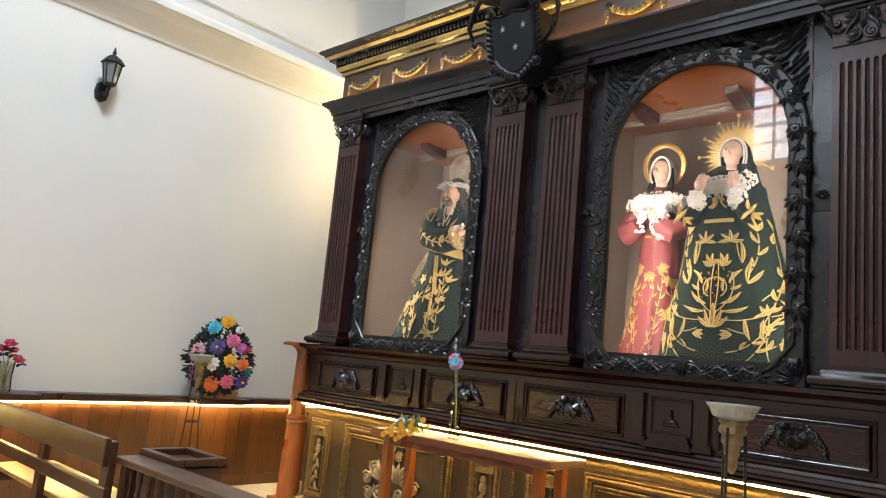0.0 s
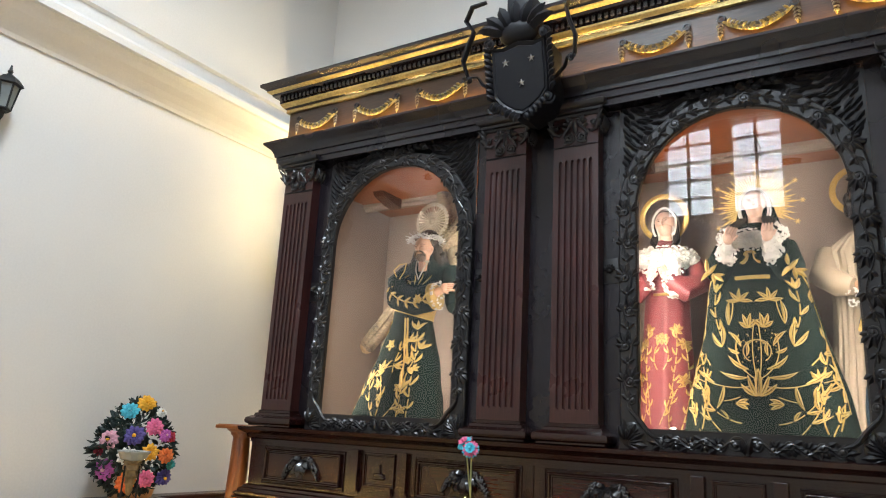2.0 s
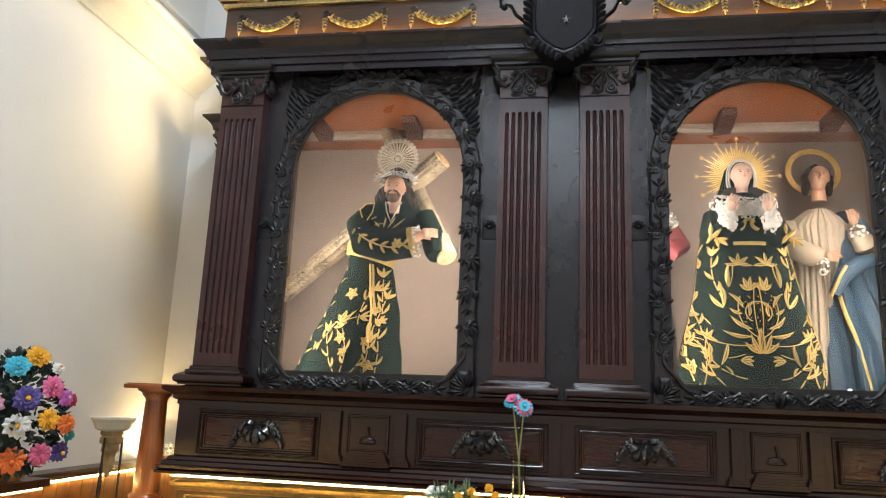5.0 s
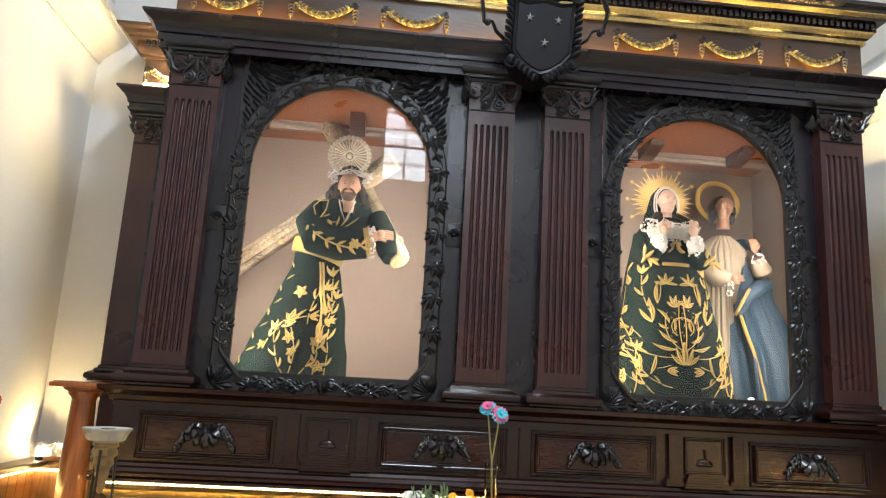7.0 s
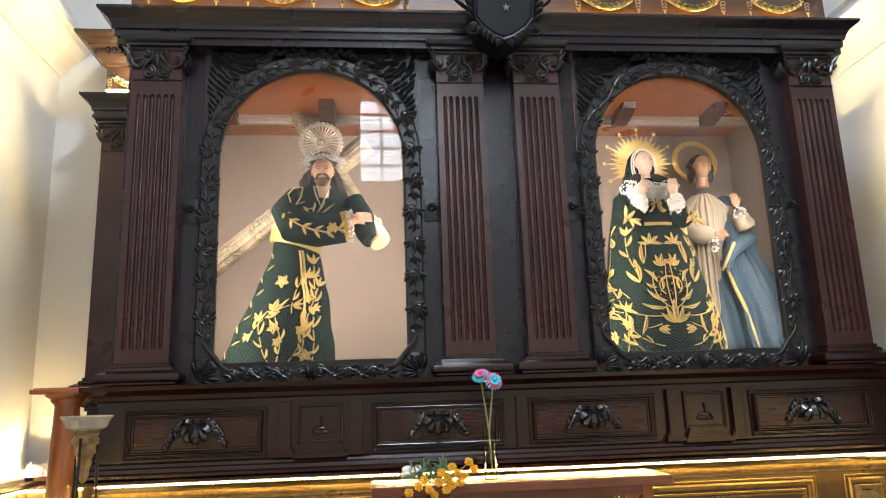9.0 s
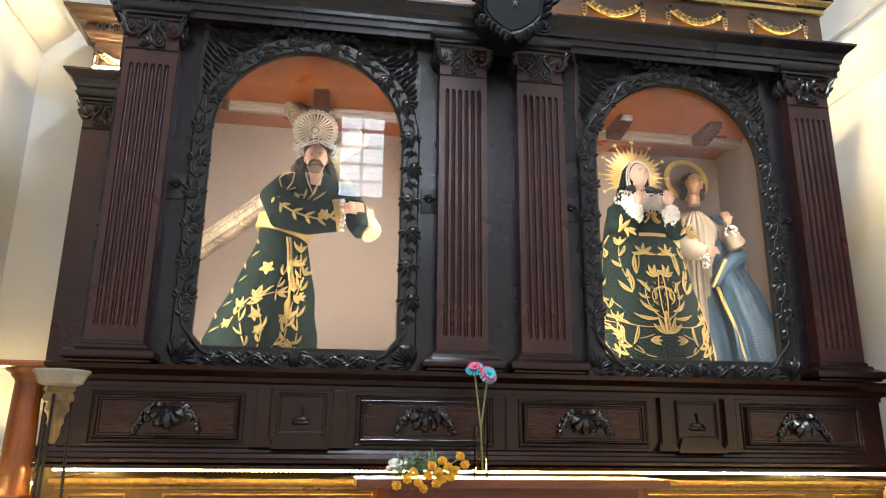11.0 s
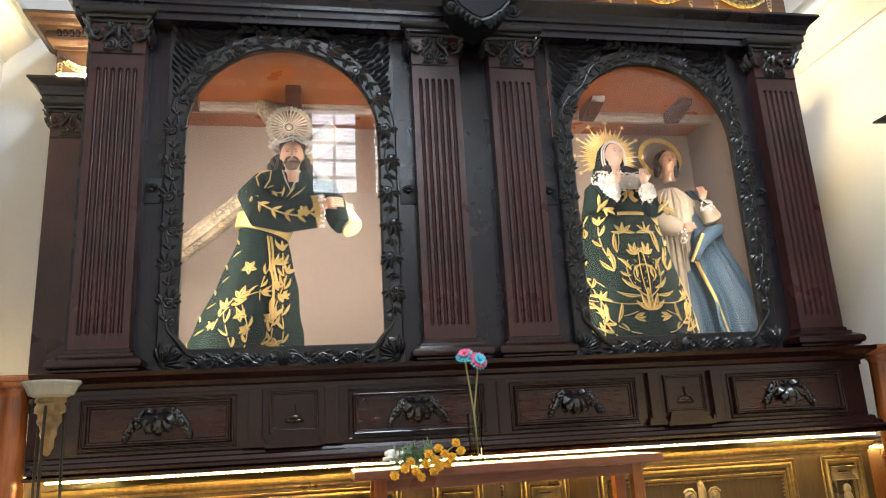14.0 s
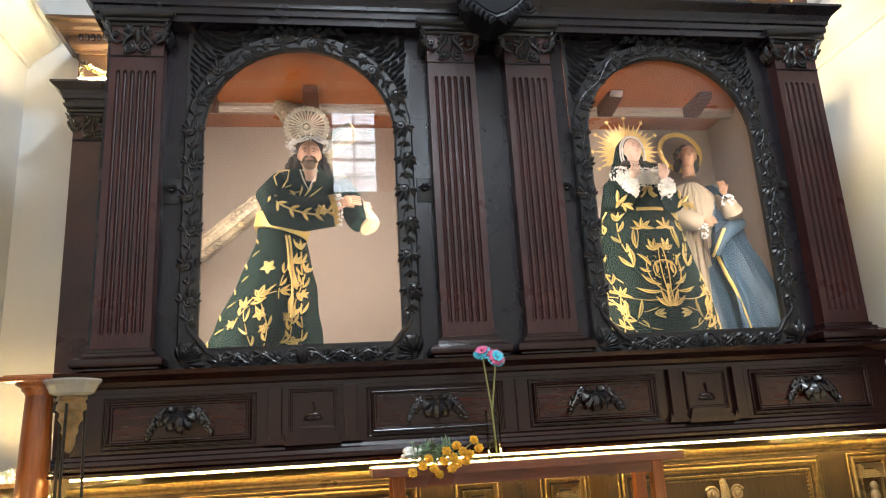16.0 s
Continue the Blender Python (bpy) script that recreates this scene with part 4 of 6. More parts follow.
def swags():
    bm = bmesh.new()
    y = -0.006
    pts = []
    for k in range(19):
        t = -1 + 2 * k / 18
        pts.append(Vector((t * 0.20, y - 0.008, -0.085 + 0.085 * t * t)))
    tube(bm, pts, [0.008 + 0.008 * (1 - abs(-1 + 2 * k / 18)) for k in range(19)], 1, 6)
    for k in range(1, 18):
        d = (pts[k + 1] - pts[k - 1]).normalized() if 0 < k < 18 else Vector((1, 0, 0))
        for s in (-1, 1):
            e = (1 if k < 9 else -1) * d
            leaf(bm, pts[k], e * 0.8 + Vector((0, -0.4, s * 0.7)), NORTH, 0.045, 0.022, k % 2, 0.25, 0.35)
    ring = [Vector((0.02 * math.cos(2 * math.pi * k / 12), y - 0.02, -0.085 + 0.02 * math.sin(2 * math.pi * k / 12))) for k in range(13)]
    tube(bm, ring, 0.006, 0, 5)
    for s in (-1, 1):
        ring = [Vector((s * 0.205 + 0.021 * math.cos(2 * math.pi * k / 12), y - 0.01, 0.018 + 0.021 * math.sin(2 * math.pi * k / 12))) for k in range(13)]
        tube(bm, ring, 0.008, 2, 5)
        for k in range(4):
            for q in (-1, 1):
                leaf(bm, (s * 0.215, y - 0.004, -0.012 - k * 0.024), (q * 0.75, -0.25, -1), NORTH, 0.038 - 0.004 * k, 0.015, 0, 0.25, 0.35)
        leaf(bm, (s * 0.215, y - 0.004, -0.09), (0, -0.2, -1), NORTH, 0.04, 0.016, 1, 0.2, 0.35)
    me = mesh_of(bm, "swag", [M_SILVERGILT, M_GILT, M_BLACK], True)
    for dx in (-2.075, -1.44, -0.82, 0.80, 1.42, 2.05):
        piece("swag", me, (X0 + dx, 4.45, 4.10), ALTAR)
    for s in (-1, 1):
        piece("swag", me, (X0 + s * 2.78, 5.78, 4.10), ALTAR)


def shield():
    y = 4.17
    bm = bmesh.new()
    half = [(0.0, 3.60), (0.07, 3.625), (0.15, 3.68), (0.20, 3.74), (0.205, 3.85), (0.2, 4.0), (0.205, 4.09), (0.12, 4.075), (0.0, 4.10)]
    line = half + [(-x, z) for x, z in half[-2:0:-1]]
    loft(bm, [[Vector((X0 + x * k, yy, 3.85 + (z - 3.85) * k)) for x, z in line] for k, yy in ((0.97, 4.45), (1.0, y + 0.02), (0.95, y), (0.86, y + 0.012), (0.84, y + 0.006))])
    for v in bm.verts:
        v.co.y -= (v.co.z - 3.6) * 0.22
    sh = part("shield", bm, M_SHIELD, ALTAR, "black carved heraldic shield with silver stars")
    bm = bmesh.new()
    ex, ez = Vector((1, 0, 0)), Vector((0, 0, 1))
    for s in (-1, 1):
        for k in range(9):
            leaf(bm, (X0 + s * 0.2, y + 0.02, 3.74 + k * 0.04), (s * 0.8, -0.3, 0.5), NORTH, 0.065, 0.04, 0, 0.3, 0.35, 1)
        for k in range(6):
            leaf(bm, (X0 + s * (0.02 + k * 0.03), y + 0.01, 3.62 + k * 0.02), (s * 0.5, -0.3, -0.9), NORTH, 0.075, 0.04, 0, 0.3, 0.35, 1)
        spiral(bm, (X0 + s * 0.2, y, 3.68), ex * s, -ez, NORTH, 0.045, 1.4, 0.012)
        spiral(bm, (X0 + s * 0.2, y, 4.10), ex * s, ez, NORTH, 0.04, 1.4, 0.012)
        # ribbons beside the shield
        pts = [(X0 + s * (0.20 + a), y - 0.01 + b, z) for a, b, z in ((0.02, 0, 4.42), (0.12, -0.02, 4.40), (0.19, 0.02, 4.33), (0.14, 0.05, 4.25), (0.17, 0.02, 4.14),
                                                                     (0.21, 0.0, 4.03), (0.19, 0.02, 3.93), (0.13, 0.05, 3.93), (0.10, 0.06, 3.88), (0.04, 0.07, 3.84), (0.0, 0.08, 3.83))]
        tube(bm, pts, [0.018, 0.024, 0.026, 0.022, 0.026, 0.024, 0.022, 0.02, 0.02, 0.02, 0.014], 0, 7, 0.6)
        spiral(bm, (X0 + s * 0.37, y, 3.9), ex * s, ez, NORTH, 0.025, 1.2, 0.01)
    ball(bm, (X0, y + 0.05, 4.17), (0.15, 0.07, 0.09), 0, None, 14, 8)
    for k in range(7):
        a = math.pi * (k + 0.5) / 7
        leaf(bm, (X0 + 0.08 * math.cos(a), y + 0.02, 4.17), (math.cos(a), -0.15, math.sin(a)), NORTH, 0.2, 0.08, 0, 0.15, 0.3, 1)
    box(bm, X0 - 0.09, X0 + 0.09, y + 0.03, 4.42, 4.10, 4.45, 0, 0.02)
    for v in bm.verts:
        v.co.y -= (min(v.co.z, 4.2) - 3.6) * 0.22
    part("shield_carving", bm, M_SHIELD, sh, "", True)
    for dx, z in ((-0.095, 3.965), (0.092, 3.96), (0.012, 3.815)):
        bm = bmesh.new()
        pts = []
        for k in range(10):
            a = math.pi / 2 + 2 * math.pi * k / 10
            r = 0.029 if k % 2 == 0 else 0.010
            pts.append((X0 + dx + r * math.cos(a), y + 0.003, z + r * math.sin(a)))
        top = bm.verts.new((X0 + dx, y - 0.012, z))
        vs = [bm.verts.new(p) for p in pts]
        for i in range(10):
            bm.faces.new((vs[i], vs[(i + 1) % 10], top))
        bm.faces.new(vs)
        for v in bm.verts:
            v.co.y -= (v.co.z - 3.6) * 0.22
        part("star", bm, M_STAR, sh, "silver star")


swags()
shield()

# ---- carved figures in the cases: plain shapes in cloth, each one mesh ----
def robe_point(levels, folds, amp, phase, th, z, out=0.0, keep=0.0):
    """A point on a robe at the angle th from its front and at height z."""
    for a, b in zip(levels, levels[1:]):
        if a[0] <= z <= b[0] or b is levels[-1]:
            t = min(1, max(0, (z - a[0]) / (b[0] - a[0])))
            t2 = t * t * (3 - 2 * t)
            cx, cy, ra, rb = [a[i] + (b[i] - a[i]) * (t2 if i < 3 else t) for i in range(1, 5)]
            break
    z0, z1 = levels[0][0], levels[-1][0]
    f = 1 + amp * (keep + (1 - keep) * (1 - (z - z0) / (z1 - z0))) * (math.sin(folds * th + phase) + 0.5 * math.sin(folds * 1.7 * th + phase * 2 + z * 2))
    return Vector((cx + (ra * f + out) * math.sin(th), cy - (rb * f + out) * math.cos(th), z))


class Cloth:
    """A robe laid on levels of (z, x, y, half width, half depth)."""

    def __init__(self, levels, folds=9, amp=0.03, phase=0.0, keep=0.0):
        self.levels, self.folds, self.amp, self.phase, self.keep = levels, folds, amp, phase, keep

    def skin(self, bm, mat, n=72, rows=26):
        z0, z1 = self.levels[0][0], self.levels[-1][0]
        loft(bm, [[robe_point(self.levels, self.folds, self.amp, self.phase, 2 * math.pi * k / n, z0 + (z1 - z0) * i / rows, 0.0, self.keep) for k in range(n)] for i in range(rows + 1)], mat)

    def at(self, u, z, out):
        z = min(max(z, self.levels[0][0] + 0.002), self.levels[-1][0] - 0.002)
        for a, b in zip(self.levels, self.levels[1:]):
            if a[0] <= z <= b[0]:
                t = (z - a[0]) / (b[0] - a[0])
                ra = a[3] + (b[3] - a[3]) * t
                break
        return robe_point(self.levels, self.folds, self.amp, self.phase, math.asin(max(-0.985, min(0.985, u / ra))), z, out, self.keep)

    def stroke(self, bm, u, z, ang, length, width, bend=0.0, mat=1, taper="leaf", lift=0.007):
        """An embroidered stroke laid on the cloth: a raised band along a bending line. Returns its far end."""
        n = max(5, int(length / 0.02))
        width *= 0.62
        rows = []
        a = ang
        for i in range(n + 1):
            t = i / n
            w = width * (math.sin(math.pi * (0.08 + 0.9 * t)) if taper == "leaf" else 0.85) * 0.5
            nu, nz = -math.sin(a), math.cos(a)
            rows.append([self.at(u + nu * w, z + nz * w, 0.002), self.at(u + nu * w * 0.5, z + nz * w * 0.5, lift),
                         self.at(u - nu * w * 0.5, z - nz * w * 0.5, lift), self.at(u - nu * w, z - nz * w, 0.002)])
            u, z = u + math.cos(a) * length / n, z + math.sin(a) * length / n
            a += bend / n
        loft(bm, rows, mat, closed=False)
        if taper == "leaf" and width > 0.019:
            # the ground shows through a slit along the leaf
            loft(bm, [[(r[1] * 0.62 + r[2] * 0.38) + NORTH * 0.0015, (r[1] * 0.38 + r[2] * 0.62) + NORTH * 0.0015] for r in rows[1:-1]], 0, closed=False)
        return u, z, a

    def bloom(self, bm, u, z, r, petals=6, mat=1, start=0.3):
        for k in range(petals):
            self.stroke(bm, u, z, start + 2 * math.pi * k / petals, r, r * 0.95, 0.3, mat)

    def vine(self, bm, u, z, ang, length, bend, every=0.075, leaf_len=0.09, leaf_w=0.032, mat=1, flip=1, tip="bloom"):
        """A stem with leaves on both sides and a flower at its tip."""
        steps = max(2, int(length / every))
        for i in range(steps):
            u, z, ang = self.stroke(bm, u, z, ang, every, 0.013, bend / steps, mat, "stem")
            s = flip * (1 if i % 2 else -1)
            self.stroke(bm, u, z, ang + s * 0.75, leaf_len * (0.8 + 0.35 * ((i * 7) % 5) / 5), leaf_w, -s * 0.7, mat)
        if tip == "bloom":
            self.bloom(bm, u, z, 0.045, 5, mat, ang)
        elif tip == "bud":
            for q in (-0.4, 0.0, 0.4):
                self.stroke(bm, u, z, ang + q, 0.075, 0.03, q, mat)


def head(bm, c, skin, hair, r=0.078, tilt=(0, 0, 0), long_hair=True):
    """A plain carved head: egg, jaw, brow, nose and mouth ridges, neck, and a mass of hair set behind the face."""
    c = Vector(c)
    q = Euler(tilt).to_matrix()
    ball(bm, c + q @ Vector((0, 0.1 * r, 0.25 * r)), (r * 0.97, r * 1.05, r * 1.12), skin, tilt, 18, 13)
    ball(bm, c + q @ Vector((0, -0.12 * r, -0.42 * r)), (r * 0.74, r * 0.80, r * 0.92), skin, tilt, 16, 11)
    nose = [c + q @ Vector(p) for p in ((0, -r * 0.92, r * 0.34), (0, -r * 1.1, 0.0), (0, -r * 1.2, -r * 0.18), (0, -r * 0.9, -r * 0.28))]
    tube(bm, nose, [r * 0.07, r * 0.11, r * 0.16, r * 0.08], skin, 7)
    for s in (-1, 1):
        brow = [c + q @ Vector((s * r * x, -r * y, r * z)) for x, y, z in ((0.16, 0.97, 0.36), (0.4, 0.92, 0.43), (0.66, 0.74, 0.33))]
        tube(bm, brow, [r * 0.018, r * 0.024, r * 0.012], hair, 6)
        ball(bm, c + q @ Vector((s * r * 0.37, -r * 0.88, r * 0.2)), (r * 0.12, r * 0.05, r * 0.04), hair, tilt, 8, 6)
        ball(bm, c + q @ Vector((s * r * 0.38, -r * 0.86, r * 0.26)), (r * 0.2, r * 0.07, r * 0.06), skin, tilt, 8, 6)
        ball(bm, c + q @ Vector((s * r * 0.95, r * 0.12, r * 0.02)), (r * 0.1, r * 0.2, r * 0.3), skin, tilt, 8, 6)
    mouth = [c + q @ Vector((x * r, -r * y, -r * 0.56)) for x, y in ((-0.26, 0.78), (0.0, 0.93), (0.26, 0.78))]
    tube(bm, mouth, [r * 0.02, r * 0.06, r * 0.02], skin, 6, 0.7)
    tube(bm, [c + Vector((0, 0.015, -r * 0.7)), c + Vector((0, 0.03, -r * 2.3))], [r * 0.58, r * 0.72], skin, 12)
    ball(bm, c + q @ Vector((0, r * 0.52, r * 0.48)), (r * 1.10, r * 1.02, r * 1.12), hair, tilt, 16, 11)
    if long_hair:
        for s in (-1, 1):
            pts = [c + q @ Vector((s * r * 1.0, r * 0.35, r * 0.3)), c + Vector((s * r * 1.05, r * 0.3, -r * 0.9)), c + Vector((s * r * 1.15, 0.0, -r * 1.8)), c + Vector((s * r * 0.8, -0.04, -r * 2.6))]
            tube(bm, pts, [r * 0.25, r * 0.33, r * 0.42, r * 0.15], hair, 8)


def ring_halo(bm, c, r, mat, tilt=0.2):
    c = Vector(c)
    q = Euler((tilt, 0, 0)).to_matrix()
    n = 36
    rows = []
    for k in range(n + 1):
        a = 2 * math.pi * k / n
        d = q @ Vector((math.cos(a), 0, math.sin(a)))
        nn = q @ Vector((0, 1, 0))
        rows.append([c + d * (r + x) + nn * y for x, y in ((-0.02, -0.003), (0, -0.010), (0.02, -0.003), (0.02, 0.003), (-0.02, 0.003))])
    loft(bm, rows, mat, caps=False)


def lace(bm, rnd, c, r, n, mat, size=0.035):
    """A ruffle of gathered lace: many small curled lobes on an egg-shaped ground."""
    c = Vector(c)
    for k in range(n):
        a, b = rnd.uniform(0, 2 * math.pi), rnd.uniform(-1, 1)
        d = Vector((math.cos(a) * math.sqrt(1 - b * b), math.sin(a) * math.sqrt(1 - b * b), b))
        if d.y > 0.5:
            continue
        p = c + Vector((d.x * r[0], d.y * r[1], d.z * r[2]))
        t = Vector((rnd.uniform(-1, 1), rnd.uniform(-0.5, 0.2), rnd.uniform(-1, 0.2)))
        leaf(bm, p, t - d * t.dot(d) + d * 0.06, d, size * rnd.uniform(0.8, 1.5), size * rnd.uniform(0.7, 1.2), mat, 0.22, 0.3, 1)


def fist(bm, c, d, mat, s=1.0):
    """A plain carved palm with four finger ridges and a thumb."""
    c, d = Vector(c), Vector(d).normalized()
    side = d.cross(Vector((0, -1, 0.15))).normalized()
    ball(bm, c, (0.034 * s, 0.024 * s, 0.042 * s), mat, None, 10, 7)
    for k in range(4):
        o = c + side * (k - 1.5) * 0.017 * s
        tube(bm, [o, o + d * 0.05 * s, o + d * 0.09 * s + Vector((0, 0.012, -0.01))], [0.011 * s, 0.010 * s, 0.006 * s], mat, 6)
    tube(bm, [c + side * 0.03 * s, c + side * 0.05 * s + d * 0.035 * s], [0.012 * s, 0.007 * s], mat, 6)


Z_CASE = 1.60


def bearer():
    """The bent figure that carries the cross."""
    rnd = random.Random(3)
    bm = bmesh.new()
    skirt = Cloth([(Z_CASE, -5.085, 5.12, 0.40, 0.33), (1.85, -5.04, 5.11, 0.335, 0.29), (2.15, -4.985, 5.10, 0.25, 0.22), (2.42, -4.955, 5.08, 0.165, 0.15), (2.55, -4.95, 5.08, 0.16, 0.15)], 9, 0.03, 0.7)
    skirt.skin(bm, 0)
    torso = Cloth([(2.50, -4.95, 5.08, 0.165, 0.155), (2.64, -4.89, 5.05, 0.20, 0.17), (2.79, -4.80, 5.03, 0.225, 0.165), (2.87, -4.77, 5.02, 0.17, 0.14), (2.94, -4.757, 5.0, 0.07, 0.075)], 7, 0.015, 1.0)
    torso.skin(bm, 0, 56, 16)
    # sash
    loft(bm, [[robe_point([(2.45, -4.96, 5.08, 0.178, 0.165), (2.65, -4.92, 5.06, 0.195, 0.178)], 0, 0, 0, 2 * math.pi * k / 40, z) + Vector((0, 0, -0.14 * math.sin(2 * math.pi * k / 40) * 0.35)) for k in range(40)]
              for z in (2.465, 2.47, 2.48, 2.482, 2.50, 2.502, 2.52, 2.522, 2.54, 2.542, 2.56, 2.565)], 1)
    # sleeves and palms
    tube(bm, [(-4.95, 5.02, 2.83), (-5.0, 4.94, 2.70), (-4.95, 4.88, 2.585), (-4.79, 4.85, 2.535), (-4.61, 4.84, 2.56)], [0.08, 0.115, 0.12, 0.108, 0.105], 0, 14)
    tube(bm, [(-4.55, 4.99, 2.80), (-4.49, 4.95, 2.66), (-4.45, 4.90, 2.52), (-4.43, 4.87, 2.47)], [0.07, 0.085, 0.075, 0.06], 0, 12)
    tube(bm, [(-4.615, 4.84, 2.56), (-4.58, 4.84, 2.568)], [0.108, 0.106], 1, 16)
    lace(bm, rnd, (-4.57, 4.84, 2.565), (0.02, 0.095, 0.10), 90, 3, 0.02)
    tube(bm, [(-4.60, 4.84, 2.59), (-4.53, 4.84, 2.62)], [0.036, 0.032], 4, 10)
    fist(bm, (-4.51, 4.835, 2.625), (0.95, -0.05, 0.12), 4)
    fist(bm, (-4.385, 4.93, 2.60), (0.1, -0.3, 0.6), 4, 0.7)
    # head, hair, beard
    c = (-4.757, 4.885, 2.965)
    head(bm, c, 4, 5, 0.078, (radians(6), 0, 0), long_hair=False)
    ball(bm, (-4.757, 4.95, 3.06), (0.092, 0.08, 0.085), 5, None, 14, 9)
    for s in (-1, 1):
        tube(bm, [(-4.757 + s * 0.08, 4.93, 2.99), (-4.757 + s * 0.092, 4.94, 2.92), (-4.757 + s * 0.11, 4.95, 2.83)], [0.016, 0.026, 0.03], 5, 8)
    ball(bm, (-4.757, 4.855, 2.895), (0.047, 0.042, 0.04), 8, None, 12, 8)
    for s in (-1, 1):
        tube(bm, [(-4.757 + s * 0.004, 4.806, 2.936), (-4.757 + s * 0.03, 4.815, 2.928), (-4.757 + s * 0.05, 4.84, 2.90)], [0.006, 0.008, 0.010], 8, 6)
    for k in range(60):
        s = -1 if k % 5 < 3 else 1
        t = rnd.random()
        p = Vector((-4.757 + s * (0.085 + (0.10 if s < 0 else 0.05) * t + rnd.uniform(-0.015, 0.015)), 4.97 + rnd.uniform(-0.02, 0.06), 3.0 - 0.17 * t + rnd.uniform(-0.02, 0.02)))
        ball(bm, p, (0.026, 0.028, 0.032), 5, None, 7, 5)
    # woven crown
    for j in range(4):
        pts = []
        for k in range(29):
            a = 2 * math.pi * k / 28
            r = 0.124 + 0.012 * math.sin((5 + j % 3) * a + j * 1.6)
            pts.append((-4.757 + r * math.cos(a), 4.905 + r * math.sin(a), 3.048 + 0.022 * math.cos((4 + j % 3) * a + j * 1.6)))
        tube(bm, pts, 0.0048, 7, 5)
    for k in range(110):
        a = rnd.uniform(0, 2 * math.pi)
        p = Vector((-4.757 + 0.122 * math.cos(a), 4.905 + 0.122 * math.sin(a), 3.048 + rnd.uniform(-0.015, 0.015)))
        d = Vector((math.cos(a), math.sin(a), rnd.uniform(-0.8, 0.8))).normalized()
        tube(bm, [p - d * 0.01, p + d * 0.045], [0.0036, 0.001], 7, 4)
    # rayed halo
    h = Vector((-4.78, 5.02, 3.243))
    for k in range(30):
        a = 2 * math.pi * k / 30
        d = Vector((math.cos(a), 0, math.sin(a)))
        tube(bm, [h + d * 0.035, h + d * 0.135], [0.003, 0.006], 6, 4)
        ball(bm, h + d * 0.147, (0.016, 0.006, 0.016), 6, None, 7, 5)
    tube(bm, [h + Vector((math.cos(2 * math.pi * k / 30), 0, math.sin(2 * math.pi * k / 30))) * 0.133 for k in range(31)], 0.007, 6, 5)
    tube(bm, [h + Vector((math.cos(2 * math.pi * k / 16), 0, math.sin(2 * math.pi * k / 16))) * 0.035 for k in range(17)], 0.006, 6, 5)
    ball(bm, h, (0.022, 0.012, 0.022), 6)
    # embroidery on the skirt
    for u, z, ang, ln, bend, f in ((0.02, 1.62, 2.45, 0.30, -0.7, 1), (-0.19, 1.80, 1.35, 0.34, -1.0, -1), (0.03, 1.62, 1.5, 0.30, 0.5, -1), (0.08, 1.62, 0.95, 0.24, 0.5, 1),
                                   (0.19, 1.64, 1.75, 0.46, -0.3, -1), (0.255, 1.62, 1.72, 0.62, 0.02, 1), (0.06, 1.98, 1.9, 0.24, -0.9, 1)):
        skirt.vine(bm, u, z, ang, ln, bend, 0.075, 0.085, 0.030, 2, f, "bud")
    for u, z, r in ((-0.045, 2.205, 0.05), (-0.035, 1.885, 0.045), (0.0, 1.79, 0.036), (0.14, 2.08, 0.035), (0.145, 1.87, 0.042), (0.20, 1.70, 0.045), (0.20, 2.02, 0.032), (-0.21, 1.83, 0.034)):
        skirt.bloom(bm, u, z, r, 5, 2, u * 9)
        skirt.bloom(bm, u, z, r * 0.45, 5, 2, u * 9 + 0.6)
    # a butterfly
    for q, ln, w in ((0.5, 0.085, 0.06), (1.2, 0.085, 0.06), (-0.3, 0.06, 0.05), (2.0, 0.06, 0.045)):
        skirt.stroke(bm, -0.075, 2.0, q, ln, w, 0.3, 2)
    for k in range(9):
        skirt.stroke(bm, -0.335 + k * 0.024, 1.70 + k * 0.085, 1.25 + 0.5 * (-1) ** k, 0.06, 0.020, 0.6 * (-1) ** k, 2)
    # hanging cord and tassels
    for u0, z1, knots in ((0.035, 1.86, (2.20, 1.98)), (0.053, 2.06, (2.24,))):
        zs = [2.42 - (2.42 - z1) * k / 40 for k in range(41)]
        cord = [skirt.at(u0 + 0.135 * (2.42 - z) / 0.58, z, 0.016) for z in zs]
        tube(bm, cord, [0.0065 + 0.002 * (k % 2) + 0.008 * max(math.exp(-((z - q) / 0.018) ** 2) for q in knots) + 0.009 * max(0, 1 - (z - z1) / 0.10) for k, z in enumerate(zs)], 2, 8)
    # embroidery on chest and sleeve, collar, chain
    for u, ang in ((0.03, 2.0), (0.06, 1.57), (0.09, 1.1), (0.0, 2.5)):
        torso.stroke(bm, u + 0.02, 2.68, ang, 0.08, 0.02, 0.3, 2)
    torso.stroke(bm, -0.12, 2.58, 1.3, 0.22, 0.009, -1.4, 2, "stem", 0.012)
    torso.stroke(bm, -0.17, 2.60, 1.5, 0.20, 0.009, -1.2, 2, "stem", 0.012)
    torso.stroke(bm, -0.15, 2.62, 0.6, 0.10, 0.03, 0.8, 2, "leaf", 0.04)
    # vine along the sleeve and a bloom beside the cuff
    arm = [Vector(p) + Vector((0.0, 0.042, 0.045)) for p in ((-5.02, 4.83, 2.70), (-5.0, 4.77, 2.62), (-4.96, 4.722, 2.55), (-4.88, 4.698, 2.50), (-4.80, 4.686, 2.47), (-4.72, 4.684, 2.455), (-4.64, 4.692, 2.475))]
    tube(bm, arm, 0.006, 2, 5)
